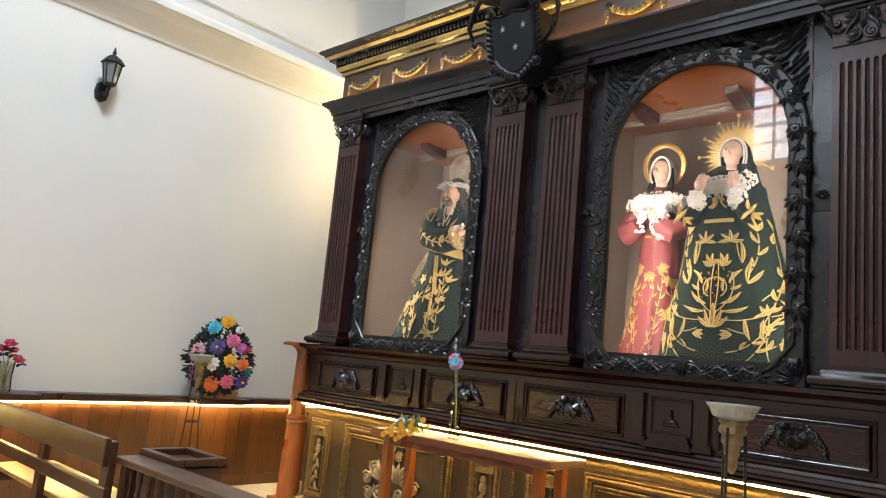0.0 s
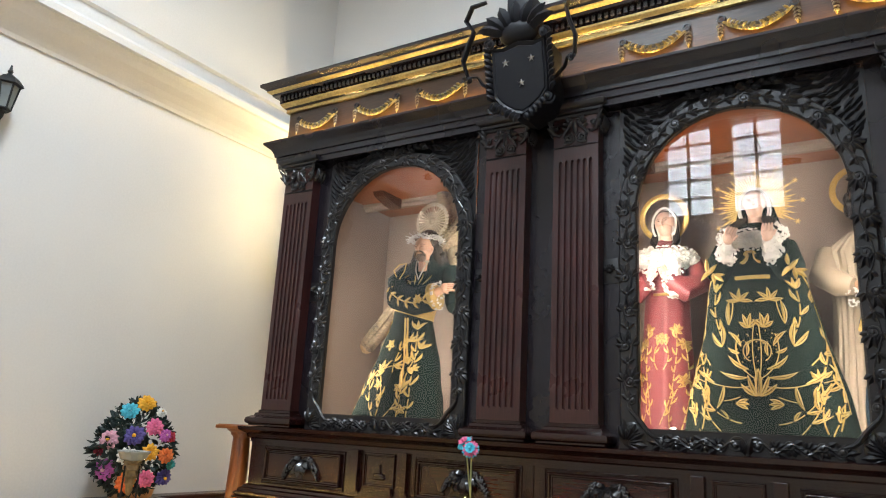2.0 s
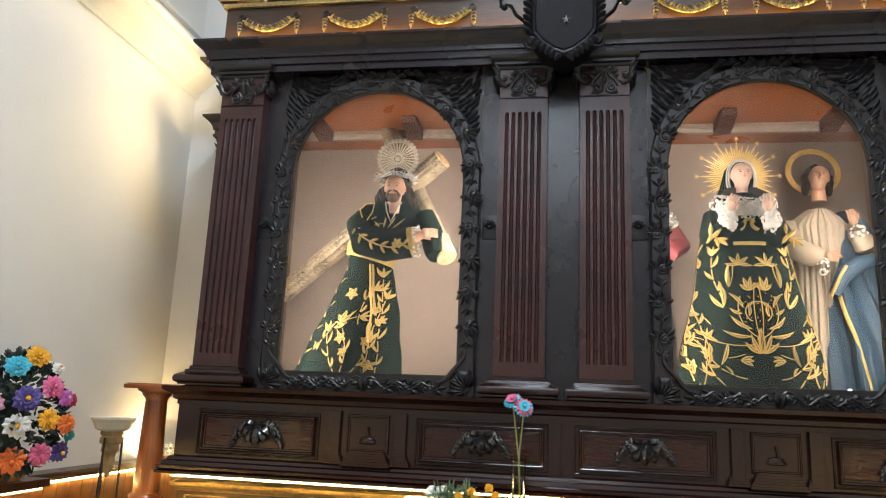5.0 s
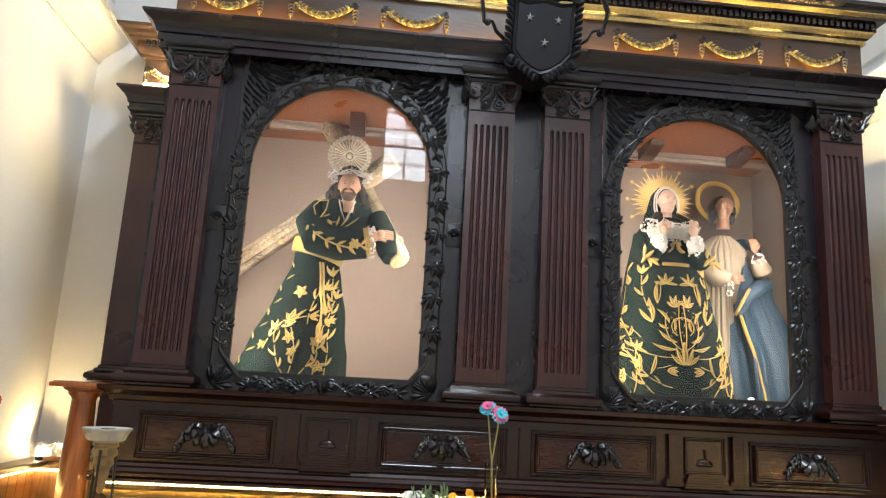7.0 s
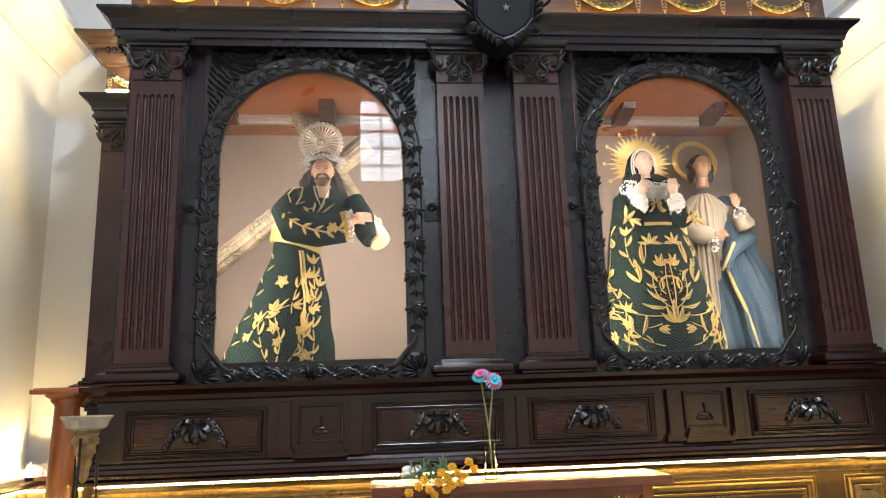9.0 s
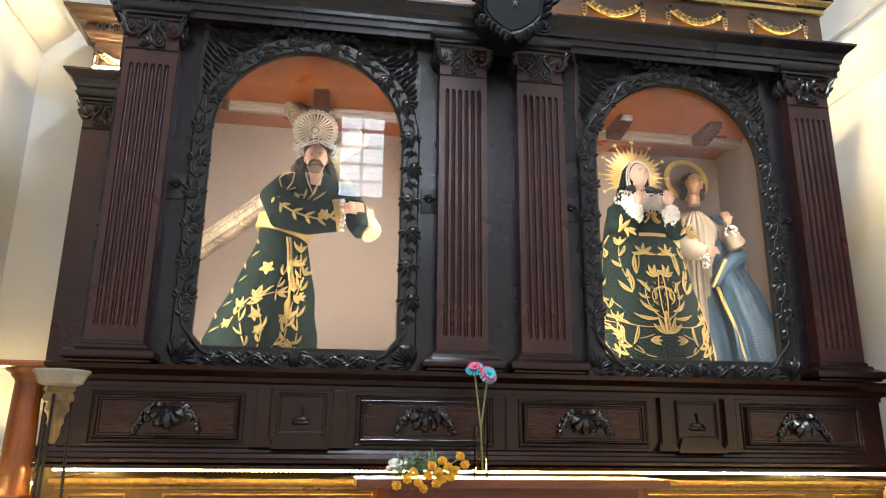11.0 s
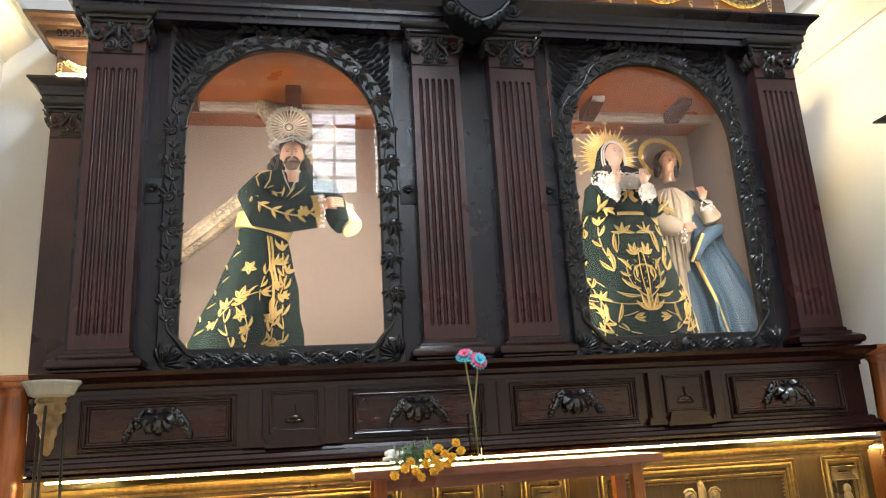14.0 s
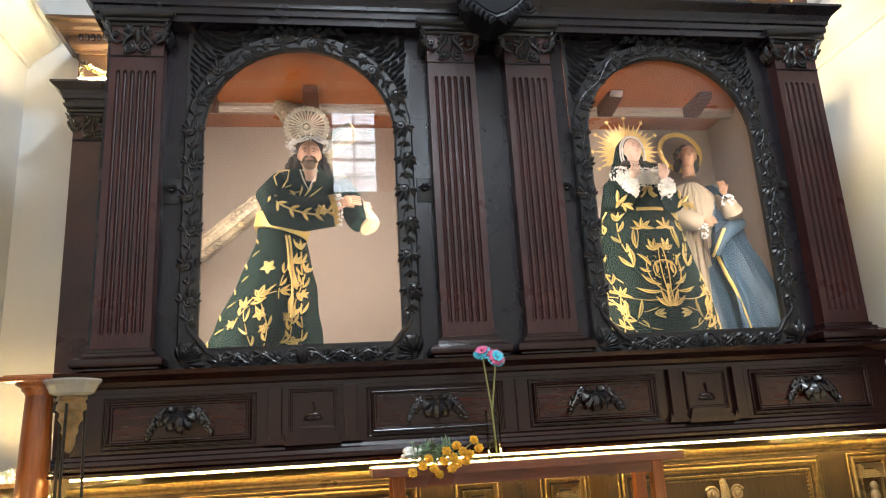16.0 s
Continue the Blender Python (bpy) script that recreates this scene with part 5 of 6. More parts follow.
    for k, p in enumerate(arm):
        d = (arm[min(k + 1, 6)] - arm[max(k - 1, 0)]).normalized()
        up = NORTH.cross(d)
        for s in (-1, 1):
            leaf(bm, p + NORTH * 0.003, d * 0.8 + up * s * 0.7, NORTH, 0.07, 0.022, 2, 0.05, 0.25)
    for k in range(6):
        a = 2 * math.pi * k / 6
        leaf(bm, (-4.68, 4.727, 2.53), (math.cos(a), -0.05, math.sin(a)), NORTH, 0.042, 0.026, 2, 0.1, 0.3)
    tube(bm, [Vector(p) + Vector((0.0, 0.035, 0.02)) for p in ((-4.97, 4.80, 2.72), (-4.985, 4.775, 2.77), (-4.95, 4.80, 2.82), (-4.89, 4.81, 2.83), (-4.90, 4.80, 2.76), (-4.93, 4.785, 2.70))], 0.005, 2, 5)
    tube(bm, [(-4.757 + 0.068 * math.sin(2 * math.pi * k / 16), 4.95 - 0.082 * math.cos(2 * math.pi * k / 16), 2.86) for k in range(17)], 0.011, 6, 6)
    tube(bm, [(-4.82, 4.89, 2.87), (-4.80, 4.852, 2.79), (-4.765, 4.842, 2.71), (-4.73, 4.852, 2.79), (-4.71, 4.89, 2.87)], 0.006, 6, 5)
    solo("statue", bm, [M_GREEN, M_EMB, M_EMB, M_LACE, M_SKIN, M_HAIR, M_SILVER, M_STAR, M_BEARD],
         "bent bearded statue in dark green robe with gold embroidery", "statue", smooth=True)


def log(bm, a, b, r, rnd, ends=True):
    a, b = Vector(a), Vector(b)
    n, sides = 28, 40
    bark = [rnd.uniform(-1, 1) for _ in range(sides)]
    d = (b - a).normalized()
    s = d.cross(Vector((0, 0, 1))).normalized()
    t = s.cross(d)
    rings = []
    for i in range(n + 1):
        rr = r * (1 + rnd.uniform(-0.05, 0.05))
        rings.append([a.lerp(b, i / n) + (s * math.cos(q) + t * math.sin(q)) * rr * (1 + 0.05 * math.sin(3 * q + i * 0.2) + 0.06 * bark[k] + rnd.uniform(-0.035, 0.035)) for k, q in ((k, 2 * math.pi * k / sides) for k in range(sides))])
    loft(bm, rings, 0)
    for p, dd in ((a, -d), (b, d)):
        loft(bm, [[p + dd * o + (s * math.cos(q) + t * math.sin(q)) * r * k for q in (2 * math.pi * j / sides for j in range(sides))] for k, o in ((0.97, -0.002), (0.93, 0.007), (0.7, 0.008), (0.66, 0.005), (0.45, 0.008), (0.40, 0.005), (0.1, 0.008))], 1)


def cross():
    rnd = random.Random(8)
    t = thing("wooden_cross", (-4.9, 5.4, 2.3), "rough log cross of grey-brown bark on the shoulder", "cross")
    bm = bmesh.new()
    log(bm, (-5.83, 5.64, 2.305), (-4.45, 5.06, 3.245), 0.076, rnd)
    a, b = Vector((-5.83, 5.64, 2.305)), Vector((-4.45, 5.06, 3.245))
    tube(bm, [a.lerp(b, 0.004), a.lerp(b, -0.02), a.lerp(b, -0.05) + Vector((0.02, 0.01, 0.0))], [0.073, 0.066, 0.045], 1, 16)
    part("long_beam", bm, [M_BARK, M_LOGEND], t, "", True)
    bm = bmesh.new()
    log(bm, (-4.365, 4.91, 2.47), (-4.99, 5.52, 3.645), 0.074, rnd)
    part("cross_beam", bm, [M_BARK, M_LOGEND], t, "", True)
    # offcut stubs of side branches
    bm = bmesh.new()
    for k in range(3):
        p = Vector((-5.83, 5.64, 2.305)).lerp(Vector((-4.45, 5.06, 3.245)), 0.18 + 0.2 * k)
        tube(bm, [p, p + Vector((0.05, -0.07, -0.03 * k))], [0.028, 0.02], 1, 8)
    part("branch_stub", bm, [M_BARK, M_LOGEND], t, "pale cut branch stubs", True)


def lady():
    """The standing figure in a wide dark mantle with gold lilies."""
    rnd = random.Random(5)
    bm = bmesh.new()
    m = Cloth([(Z_CASE, -2.31, 5.21, 0.50, 0.36), (1.9, -2.31, 5.21, 0.45, 0.335), (2.25, -2.315, 5.21, 0.355, 0.285), (2.58, -2.33, 5.20, 0.295, 0.225), (2.80, -2.335, 5.19, 0.245, 0.19), (2.91, -2.335, 5.18, 0.19, 0.16), (2.98, -2.33, 5.17, 0.10, 0.10)], 8, 0.022, 0.3)
    m.skin(bm, 0, 88, 34)
    # veil, head, lace bib and cuffs
    c = Vector((-2.322, 5.155, 3.125))
    head(bm, c, 4, 5, 0.072, (radians(2), 0, radians(6)), long_hair=False)
    veil = Cloth([(2.84, -2.325, 5.27, 0.19, 0.07), (2.98, -2.325, 5.26, 0.150, 0.085), (3.10, -2.325, 5.255, 0.118, 0.09), (3.20, -2.325, 5.25, 0.088, 0.085), (3.26, -2.325, 5.25, 0.03, 0.03)], 5, 0.02, 0.4)
    veil.skin(bm, 0, 40, 12)
    # white veil edge round the face, dark hair on the shoulders
    for r, mat in ((0.0, 3), (0.012, 3)):
        tube(bm, [(-2.322 + (0.084 + r) * math.sin(a) * (1 + 0.25 * max(0, -math.cos(a))), 5.15 + r, 3.13 + (0.105 + r) * math.cos(a) - 0.05 * max(0, -math.cos(a))) for a in (-2.45 + 4.9 * k / 24 for k in range(25))], 0.0065, mat, 6)
    for s in (-1, 1):
        for k in range(7):
            tube(bm, [(-2.322 + s * (0.05 + 0.006 * k), 5.15, 3.03), (-2.322 + s * (0.07 + 0.012 * k), 5.10 - 0.004 * k, 2.965), (-2.322 + s * (0.06 + 0.02 * k), 5.06, 2.90 + 0.006 * k)], [0.012, 0.015, 0.003], 5, 6)
    lace(bm, rnd, (-2.335, 5.035, 2.85), (0.175, 0.085, 0.072), 460, 3, 0.02)
    for s in (-1, 1):
        lace(bm, rnd, (-2.335 + s * 0.15, 5.08, 2.90), (0.06, 0.06, 0.05), 110, 3, 0.022)
    ball(bm, (-2.335, 5.04, 2.85), (0.165, 0.075, 0.066), 3, None, 14, 8)
    for s in (-1, 1):
        tube(bm, [(-2.335 + s * 0.195, 5.16, 2.83), (-2.335 + s * 0.225, 5.07, 2.68), (-2.335 + s * 0.20, 4.985, 2.64), (-2.335 + s * 0.15, 4.955, 2.71)], [0.06, 0.078, 0.078, 0.06], 0, 12)
        lace(bm, rnd, (-2.335 + s * 0.14, 4.94, 2.74), (0.05, 0.05, 0.07), 150, 3, 0.024)
        tube(bm, [(-2.335 + s * 0.14, 4.925, 2.69), (-2.335 + s * 0.125, 4.92, 2.80)], [0.05, 0.035], 3, 10)
        fist(bm, (-2.335 + s * 0.115, 4.915, 2.845), (-s * 0.35, -0.1, 0.9) if s < 0 else (0.05, -0.1, 1.0), 4)
        for k in range(6):
            a = -2.2 + k * 0.75
            leaf(bm, (-2.335 + s * 0.235 + 0.02 * math.sin(k), 4.925 + 0.012 * (k % 2), 2.63 + 0.02 * math.cos(k)), (math.cos(a), -0.2, math.sin(a)), NORTH, 0.09, 0.03, 1, 0.15, 0.3)
    # rayed halo with star tips
    h = Vector((-2.322, 5.25, 3.155))
    for k in range(72):
        a = 2 * math.pi * k / 72
        if math.sin(a) < -0.62:
            continue
        d = Vector((math.cos(a), 0, math.sin(a)))
        e = Vector((-math.sin(a), 0, math.cos(a)))
        r1 = (0.268, 0.215, 0.245, 0.195, 0.235, 0.205)[k % 6]
        loft(bm, [[h + d * r - e * w, h + d * r + Vector((0, -w * 0.9, 0)), h + d * r + e * w] for r, w in ((0.08, 0.0035), (0.15, 0.0075), (r1 * 0.85, 0.0075), (r1, 0.0015))], 6, closed=False)
        if k % 6 == 0:
            for q in range(6):
                b = 2 * math.pi * q / 6
                tube(bm, [h + d * 0.283, h + d * 0.283 + Vector((math.cos(b), -0.1, math.sin(b))) * 0.021], [0.006, 0.0012], 6, 4)
    # belt, monogram
    m.stroke(bm, -0.10, 2.60, 0.0, 0.20, 0.05, 0, 2, "band", 0.012)
    for s in (-1, 1):
        m.stroke(bm, s * 0.005, 2.76, math.pi / 2 + s * 1.2, 0.05, 0.016, s * 2.2, 1, "stem", 0.045)
        m.stroke(bm, s * 0.02, 2.76, -math.pi / 2 - s * 0.2, 0.085, 0.02, s * 1.6, 1, "stem", 0.045)
    # the great lily motif, the same on both sides
    for s in (-1, 1):
        def st(u, z, ang, ln, w, bend, taper="leaf"):
            m.stroke(bm, s * u, z, ang if s > 0 else math.pi - ang, ln * (1.0 if taper == 'stem' else 0.78), w * (1.0 if taper == 'leaf' else 0.8), bend * s, 1, taper, 0.009)
        # palmette at the foot
        st(0.004, 1.86, 1.57, 0.21, 0.055, 0.0)
        st(0.010, 1.86, 1.05, 0.17, 0.045, 0.35)
        st(0.010, 1.86, 0.45, 0.15, 0.045, 0.6)
        # tall twin lilies
        st(0.010, 1.97, 1.42, 0.33, 0.016, 0.3, "stem")
        for q, ln in ((0.5, 0.09), (1.1, 0.12), (1.6, 0.12), (2.3, 0.10)):
            st(0.04, 2.275, q, ln, 0.045, 0.3)
        # outer stems, scrolls and their leaves
        st(0.010, 1.96, 0.55, 0.32, 0.016, 1.5, "stem")
        st(0.045, 2.07, 0.7, 0.26, 0.016, 3.7, "stem")
        st(0.10, 2.12, 0.1, 0.10, 0.035, 1.0)
        st(0.06, 2.10, 1.9, 0.12, 0.035, -0.9)
        st(0.05, 2.02, 0.25, 0.19, 0.042, 0.9)
        st(0.06, 1.97, -0.1, 0.21, 0.042, 0.8)
        st(0.09, 2.16, 1.2, 0.16, 0.040, -0.7)
        st(0.20, 2.17, 1.75, 0.20, 0.050, -0.6)
        st(0.20, 2.16, 0.7, 0.16, 0.045, 0.6)
        st(0.16, 2.30, 1.45, 0.20, 0.045, 0.5)
        # open lilies at the top
        st(0.16, 2.30, 2.0, 0.17, 0.014, -0.5, "stem")
        for q in (0.0, 0.75, 1.5, 2.3, 3.1):
            st(0.085, 2.45, q, 0.105, 0.040, 0.35)
        # drooping sprays at the foot
        st(0.03, 1.92, -0.2, 0.24, 0.015, 0.6, "stem")
        st(0.20, 1.92, -1.5, 0.18, 0.050, 0.5)
        st(0.25, 1.94, 0.4, 0.16, 0.045, 0.6)
        st(0.20, 1.83, 3.0, 0.10, 0.014, -0.3, "stem")
        for q in (2.7, 3.1, 3.5):
            st(0.13, 1.815, q, 0.10, 0.040, 0.2)
        for u, z, ang, ln, bend, f in ((0.34, 1.66, 1.9, 0.30, -0.9, 1), (0.40, 1.68, 1.3, 0.34, 0.4, -1), (0.22, 1.65, 0.8, 0.30, 0.8, 1), (0.19, 2.20, 1.1, 0.30, 0.6, -1), (0.30, 1.90, 1.2, 0.34, 0.3, 1), (0.10, 1.70, 0.15, 0.22, 0.8, -1)):
            m.vine(bm, s * u, z, ang if s > 0 else math.pi - ang, ln, bend * s, 0.07, 0.085, 0.036, 1, f * s, "bud")
        for u, z, ang, ln, bend, f in ((0.27, 2.62, -1.1, 0.55, -0.3, 1), (0.30, 1.72, 0.5, 0.36, 0.9, 1), (0.33, 1.95, 0.35, 0.30, 0.8, -1), (0.28, 2.05, 0.9, 0.34, -0.1, 1), (0.36, 1.64, 1.3, 0.26, -0.9, -1)):
            m.vine(bm, s * u, z, ang if s > 0 else math.pi - ang, ln, bend * s, 0.08, 0.105, 0.040, 1, f * s, "bud")
    for k in range(40):
        m.stroke(bm, rnd.uniform(-0.12, 0.12), rnd.uniform(1.9, 2.25), rnd.uniform(0, 6), 0.012, 0.010, 0, 1)
    solo("statue", bm, [M_GREEN, M_EMB, M_GOLD, M_LACE, M_PALESKIN, M_HAIR, M_RAYS],
         "crowned statue in dark green mantle embroidered with gold lilies", "statue", smooth=True)


def attendant():
    """The figure in wine red with a white lace shawl."""
    rnd = random.Random(6)
    bm = bmesh.new()
    g = Cloth([(Z_CASE, -3.03, 5.45, 0.275, 0.22), (1.95, -3.0, 5.45, 0.20, 0.18), (2.3, -2.985, 5.45, 0.165, 0.15), (2.58, -2.98, 5.45, 0.155, 0.14), (2.84, -2.98, 5.45, 0.20, 0.15), (2.93, -2.98, 5.45, 0.12, 0.11), (3.0, -2.98, 5.44, 0.06, 0.07)], 9, 0.04, 0.2)
    g.skin(bm, 0, 60, 26)
    c = (-2.972, 5.39, 3.12)
    head(bm, c, 3, 4, 0.072, (0, radians(-6), 0))
    ball(bm, (-2.972, 5.455, 3.115), (0.098, 0.085, 0.135), 2, None, 14, 9)
    tube(bm, [(-2.972 + 0.085 * math.sin(a), 5.37, 3.115 + 0.125 * math.cos(a)) for a in (-2.3 + 4.6 * k / 16 for k in range(17))], 0.009, 2, 6)
    ball(bm, (-2.98, 5.37, 2.85), (0.24, 0.12, 0.085), 2, None, 16, 8)
    lace(bm, rnd, (-2.98, 5.36, 2.85), (0.245, 0.125, 0.09), 360, 2, 0.026)
    lace(bm, rnd, (-2.87, 5.24, 2.68), (0.055, 0.035, 0.14), 120, 2, 0.026)
    tube(bm, [(-2.88, 5.25, 2.82), (-2.87, 5.235, 2.55)], [0.05, 0.04], 2, 8)
    for s in (-1, 1):
        tube(bm, [(-2.98 + s * 0.19, 5.43, 2.82), (-2.98 + s * 0.25, 5.36, 2.66), (-2.98 + s * 0.17, 5.25, 2.60), (-2.98 + s * 0.07, 5.22, 2.66)], [0.07, 0.085, 0.09, 0.06], 0, 12)
        lace(bm, rnd, (-2.98 + s * 0.08, 5.21, 2.66), (0.04, 0.04, 0.06), 26, 2, 0.03)
        fist(bm, (-2.98 + s * 0.05, 5.20, 2.70), (-s * 0.3, -0.1, 0.9), 3, 0.9)
    ring_halo(bm, (-3.005, 5.50, 3.205), 0.165, 5, 0.12)
    g.stroke(bm, -0.06, 2.585, 0.0, 0.12, 0.04, 0, 1, "band", 0.01)
    for s in (-1, 1):
        for u, z, ang, ln, bend in ((0.03, 1.68, 1.3, 0.55, 0.3), (0.10, 1.64, 1.9, 0.35, -0.8), (0.16, 1.64, 1.4, 0.5, 0.35), (0.02, 2.05, 1.0, 0.2, 1.2)):
            g.vine(bm, s * u, z, ang if s > 0 else math.pi - ang, ln, bend * s, 0.05, 0.06, 0.022, 1, s)
    solo("statue", bm, [M_WINE, M_EMB, M_LACE, M_PALESKIN, M_HAIR, M_GOLD],
         "statue in wine red robe with white lace shawl and ring halo", "statue", smooth=True)


def companion():
    """The figure in a beige tunic and slate-blue cloak."""
    rnd = random.Random(7)
    bm = bmesh.new()
    t = Cloth([(Z_CASE, -1.73, 5.50, 0.26, 0.20), (2.2, -1.73, 5.50, 0.20, 0.17), (2.5, -1.735, 5.49, 0.18, 0.155), (2.82, -1.735, 5.49, 0.225, 0.16), (2.90, -1.73, 5.49, 0.15, 0.12), (2.955, -1.73, 5.48, 0.08, 0.08)], 31, 0.042, 0.2, 0.9)
    t.skin(bm, 0, 248, 20)
    cloak = Cloth([(Z_CASE, -1.435, 5.42, 0.33, 0.34), (1.9, -1.465, 5.43, 0.295, 0.32), (2.2, -1.51, 5.44, 0.25, 0.25), (2.45, -1.55, 5.46, 0.20, 0.20), (2.62, -1.52, 5.48, 0.165, 0.165), (2.85, -1.50, 5.51, 0.11, 0.13), (2.95, -1.54, 5.52, 0.05, 0.07)], 11, 0.10, 2.2, 0.75)
    cloak.skin(bm, 1, 120, 30)
    # gathered fold of the cloak over the arm and its gold hem
    tube(bm, [(-1.75, 5.20, 2.30), (-1.70, 5.17, 2.42), (-1.60, 5.17, 2.50), (-1.48, 5.22, 2.55)], [0.035, 0.055, 0.06, 0.04], 1, 10)
    tube(bm, [(-1.775, 5.19, 2.28), (-1.73, 5.11, 2.42), (-1.69, 5.12, 2.48)], 0.012, 2, 6)
    tube(bm, [cloak.at(-0.155 + 0.0 * z, z, 0.012) + Vector((0.0, 0, 0)) for z in (2.30, 2.15, 2.0, 1.85, 1.72, 1.61)], 0.014, 2, 6)
    c = (-1.712, 5.45, 3.195)
    head(bm, c, 3, 4, 0.072, (radians(-4), radians(10), radians(-12)), long_hair=False)
    for k in range(22):
        a = rnd.uniform(-0.4, math.pi + 0.4)
        ball(bm, (-1.712 + 0.083 * math.cos(a), 5.50 + rnd.uniform(-0.03, 0.04), 3.20 + 0.10 * math.sin(a) - 0.02), (0.03, 0.035, 0.035), 4, None, 7, 5)
    for s in (-1, 1):
        ball(bm, (-1.712 + s * 0.082, 5.50, 3.13), (0.028, 0.04, 0.06), 4, None, 8, 6)
    tube(bm, [(-1.93, 5.47, 2.83), (-1.96, 5.36, 2.66), (-1.86, 5.26, 2.58), (-1.79, 5.235, 2.56)], [0.07, 0.085, 0.08, 0.055], 0, 12)
    fist(bm, (-1.755, 5.225, 2.565), (0.8, -0.1, 0.3), 3, 0.9)
    tube(bm, [(-1.54, 5.47, 2.83), (-1.47, 5.33, 2.64), (-1.51, 5.26, 2.66), (-1.56, 5.24, 2.75)], [0.07, 0.085, 0.075, 0.045], 0, 12)
    lace(bm, rnd, (-1.555, 5.235, 2.735), (0.05, 0.045, 0.05), 46, 5, 0.02)
    lace(bm, rnd, (-1.80, 5.23, 2.50), (0.03, 0.03, 0.06), 40, 5, 0.018)
    fist(bm, (-1.585, 5.22, 2.825), (-0.2, -0.1, 0.9), 3, 0.95)
    ring_halo(bm, (-1.708, 5.575, 3.285), 0.175, 6, -0.15)
    solo("statue", bm, [M_LINEN, M_BLUE, M_EMB, M_TANSKIN, M_HAIR, M_LACE, M_GOLD],
         "statue in beige tunic and slate-blue cloak with ring halo", "statue", smooth=True)


bearer()
cross()
lady()
attendant()
companion()

# ---- loose things ----
def post(x, y):
    t = thing("wooden_post", (x, y, 0), "orange varnished turned wooden post beside the altarpiece", "post", "posts beside the altarpiece")
    bm = bmesh.new()
    turned(bm, x, y, [(0.115, 0.06), (0.11, 0.08), (0.105, 0.3), (0.092, 0.62), (0.088, 0.76)], 0, 24)
    turned(bm, x, y, [(0.084, 0.83), (0.078, 1.1), (0.070, 1.36), (0.068, 1.42)], 0, 24)
    part("shaft", bm, M_ORANGE, t, "", True)
    bm = bmesh.new()
    turned(bm, x, y, [(0.085, 0.755), (0.098, 0.76), (0.103, 0.772), (0.096, 0.784), (0.09, 0.79), (0.098, 0.798), (0.103, 0.812), (0.096, 0.825), (0.084, 0.832)], 0, 24)
    part("collar", bm, M_ORANGE, t, "", True)
    bm = bmesh.new()
    box(bm, x - 0.14, x + 0.14, y - 0.14, y + 0.14, 0, 0.06, 0, 0.008)
    part("foot", bm, M_ORANGE, t)
    bm = bmesh.new()
    turned(bm, x, y, [(0.068, 1.415), (0.074, 1.43), (0.09, 1.445), (0.093, 1.46), (0.12, 1.475), (0.125, 1.488)], 0, 24)
    box(bm, x - 0.155, x + 0.155, y - 0.155, y + 0.155, 1.487, 1.515, 0, 0.009)
    box(bm, x - 0.14, x + 0.14, y - 0.14, y + 0.14, 1.51, 1.522, 0, 0.004)
    part("cap", bm, M_ORANGE, t, "moulded square cap", True)


post(-6.215, 4.55)
post(-0.885, 4.55)


def table():
    x0, x1, y0, y1, z = -4.44, -2.84, 3.90, 4.30, 0.945
    t = thing("narrow_table", ((x0 + x1) / 2, (y0 + y1) / 2, 0), "narrow orange-brown wooden table before the altarpiece", "table")
    bm = bmesh.new()
    box(bm, x0, x1, y0, y1, z - 0.045, z, 0, 0.005)
    part("tabletop", bm, M_TABLE, t)
    bm = bmesh.new()
    box(bm, x0 + 0.12, x1 - 0.12, y0 + 0.055, y0 + 0.08, z - 0.10, z - 0.044)
    part("apron", bm, M_TABLE, t)
    for x in (x0 + 0.10, x1 - 0.16):
        for y in (y0 + 0.05, y1 - 0.11):
            bm = bmesh.new()
            box(bm, x, x + 0.06, y, y + 0.06, 0, z - 0.044, 0, 0.004)
            part("leg", bm, M_ORANGE, t)
    return z


M_TABLE = material("reddish_brown_table_wood", (0.19, 0.06, 0.032), 0.28, vary=0.3, grain=12, stretch=(0.7, 7, 7), bump=0.08, coat=0.3)
ZT = table()


def bloom_head(bm, c, n, r, petals, width, mats, layers=2, cup=0.25, rnd=None, core=0.2):
    """A flower: layers of petals about a core, facing n."""
    c, n = Vector(c), Vector(n).normalized()
    u = n.cross(Vector((0, 0, 1)))
    u = u.normalized() if u.length > 0.1 else Vector((1, 0, 0))
    v = n.cross(u)
    for L in range(layers):
        k2 = 1 - 0.27 * L
        for k in range(petals):
            a = 2 * math.pi * (k + 0.5 * L) / petals + (rnd.uniform(-0.08, 0.08) if rnd else 0)
            d = u * math.cos(a) + v * math.sin(a)
            leaf(bm, c + d * r * 0.12 + n * 0.012 * L, d + n * (cup + 0.35 * L), n, r * k2 * (rnd.uniform(0.88, 1.08) if rnd else 1), width * k2, mats[L % len(mats)], 0.12, 0.12, 1)
    ball(bm, c + n * 0.014 * layers, (r * core,) * 3, mats[-1], None, 8, 6)


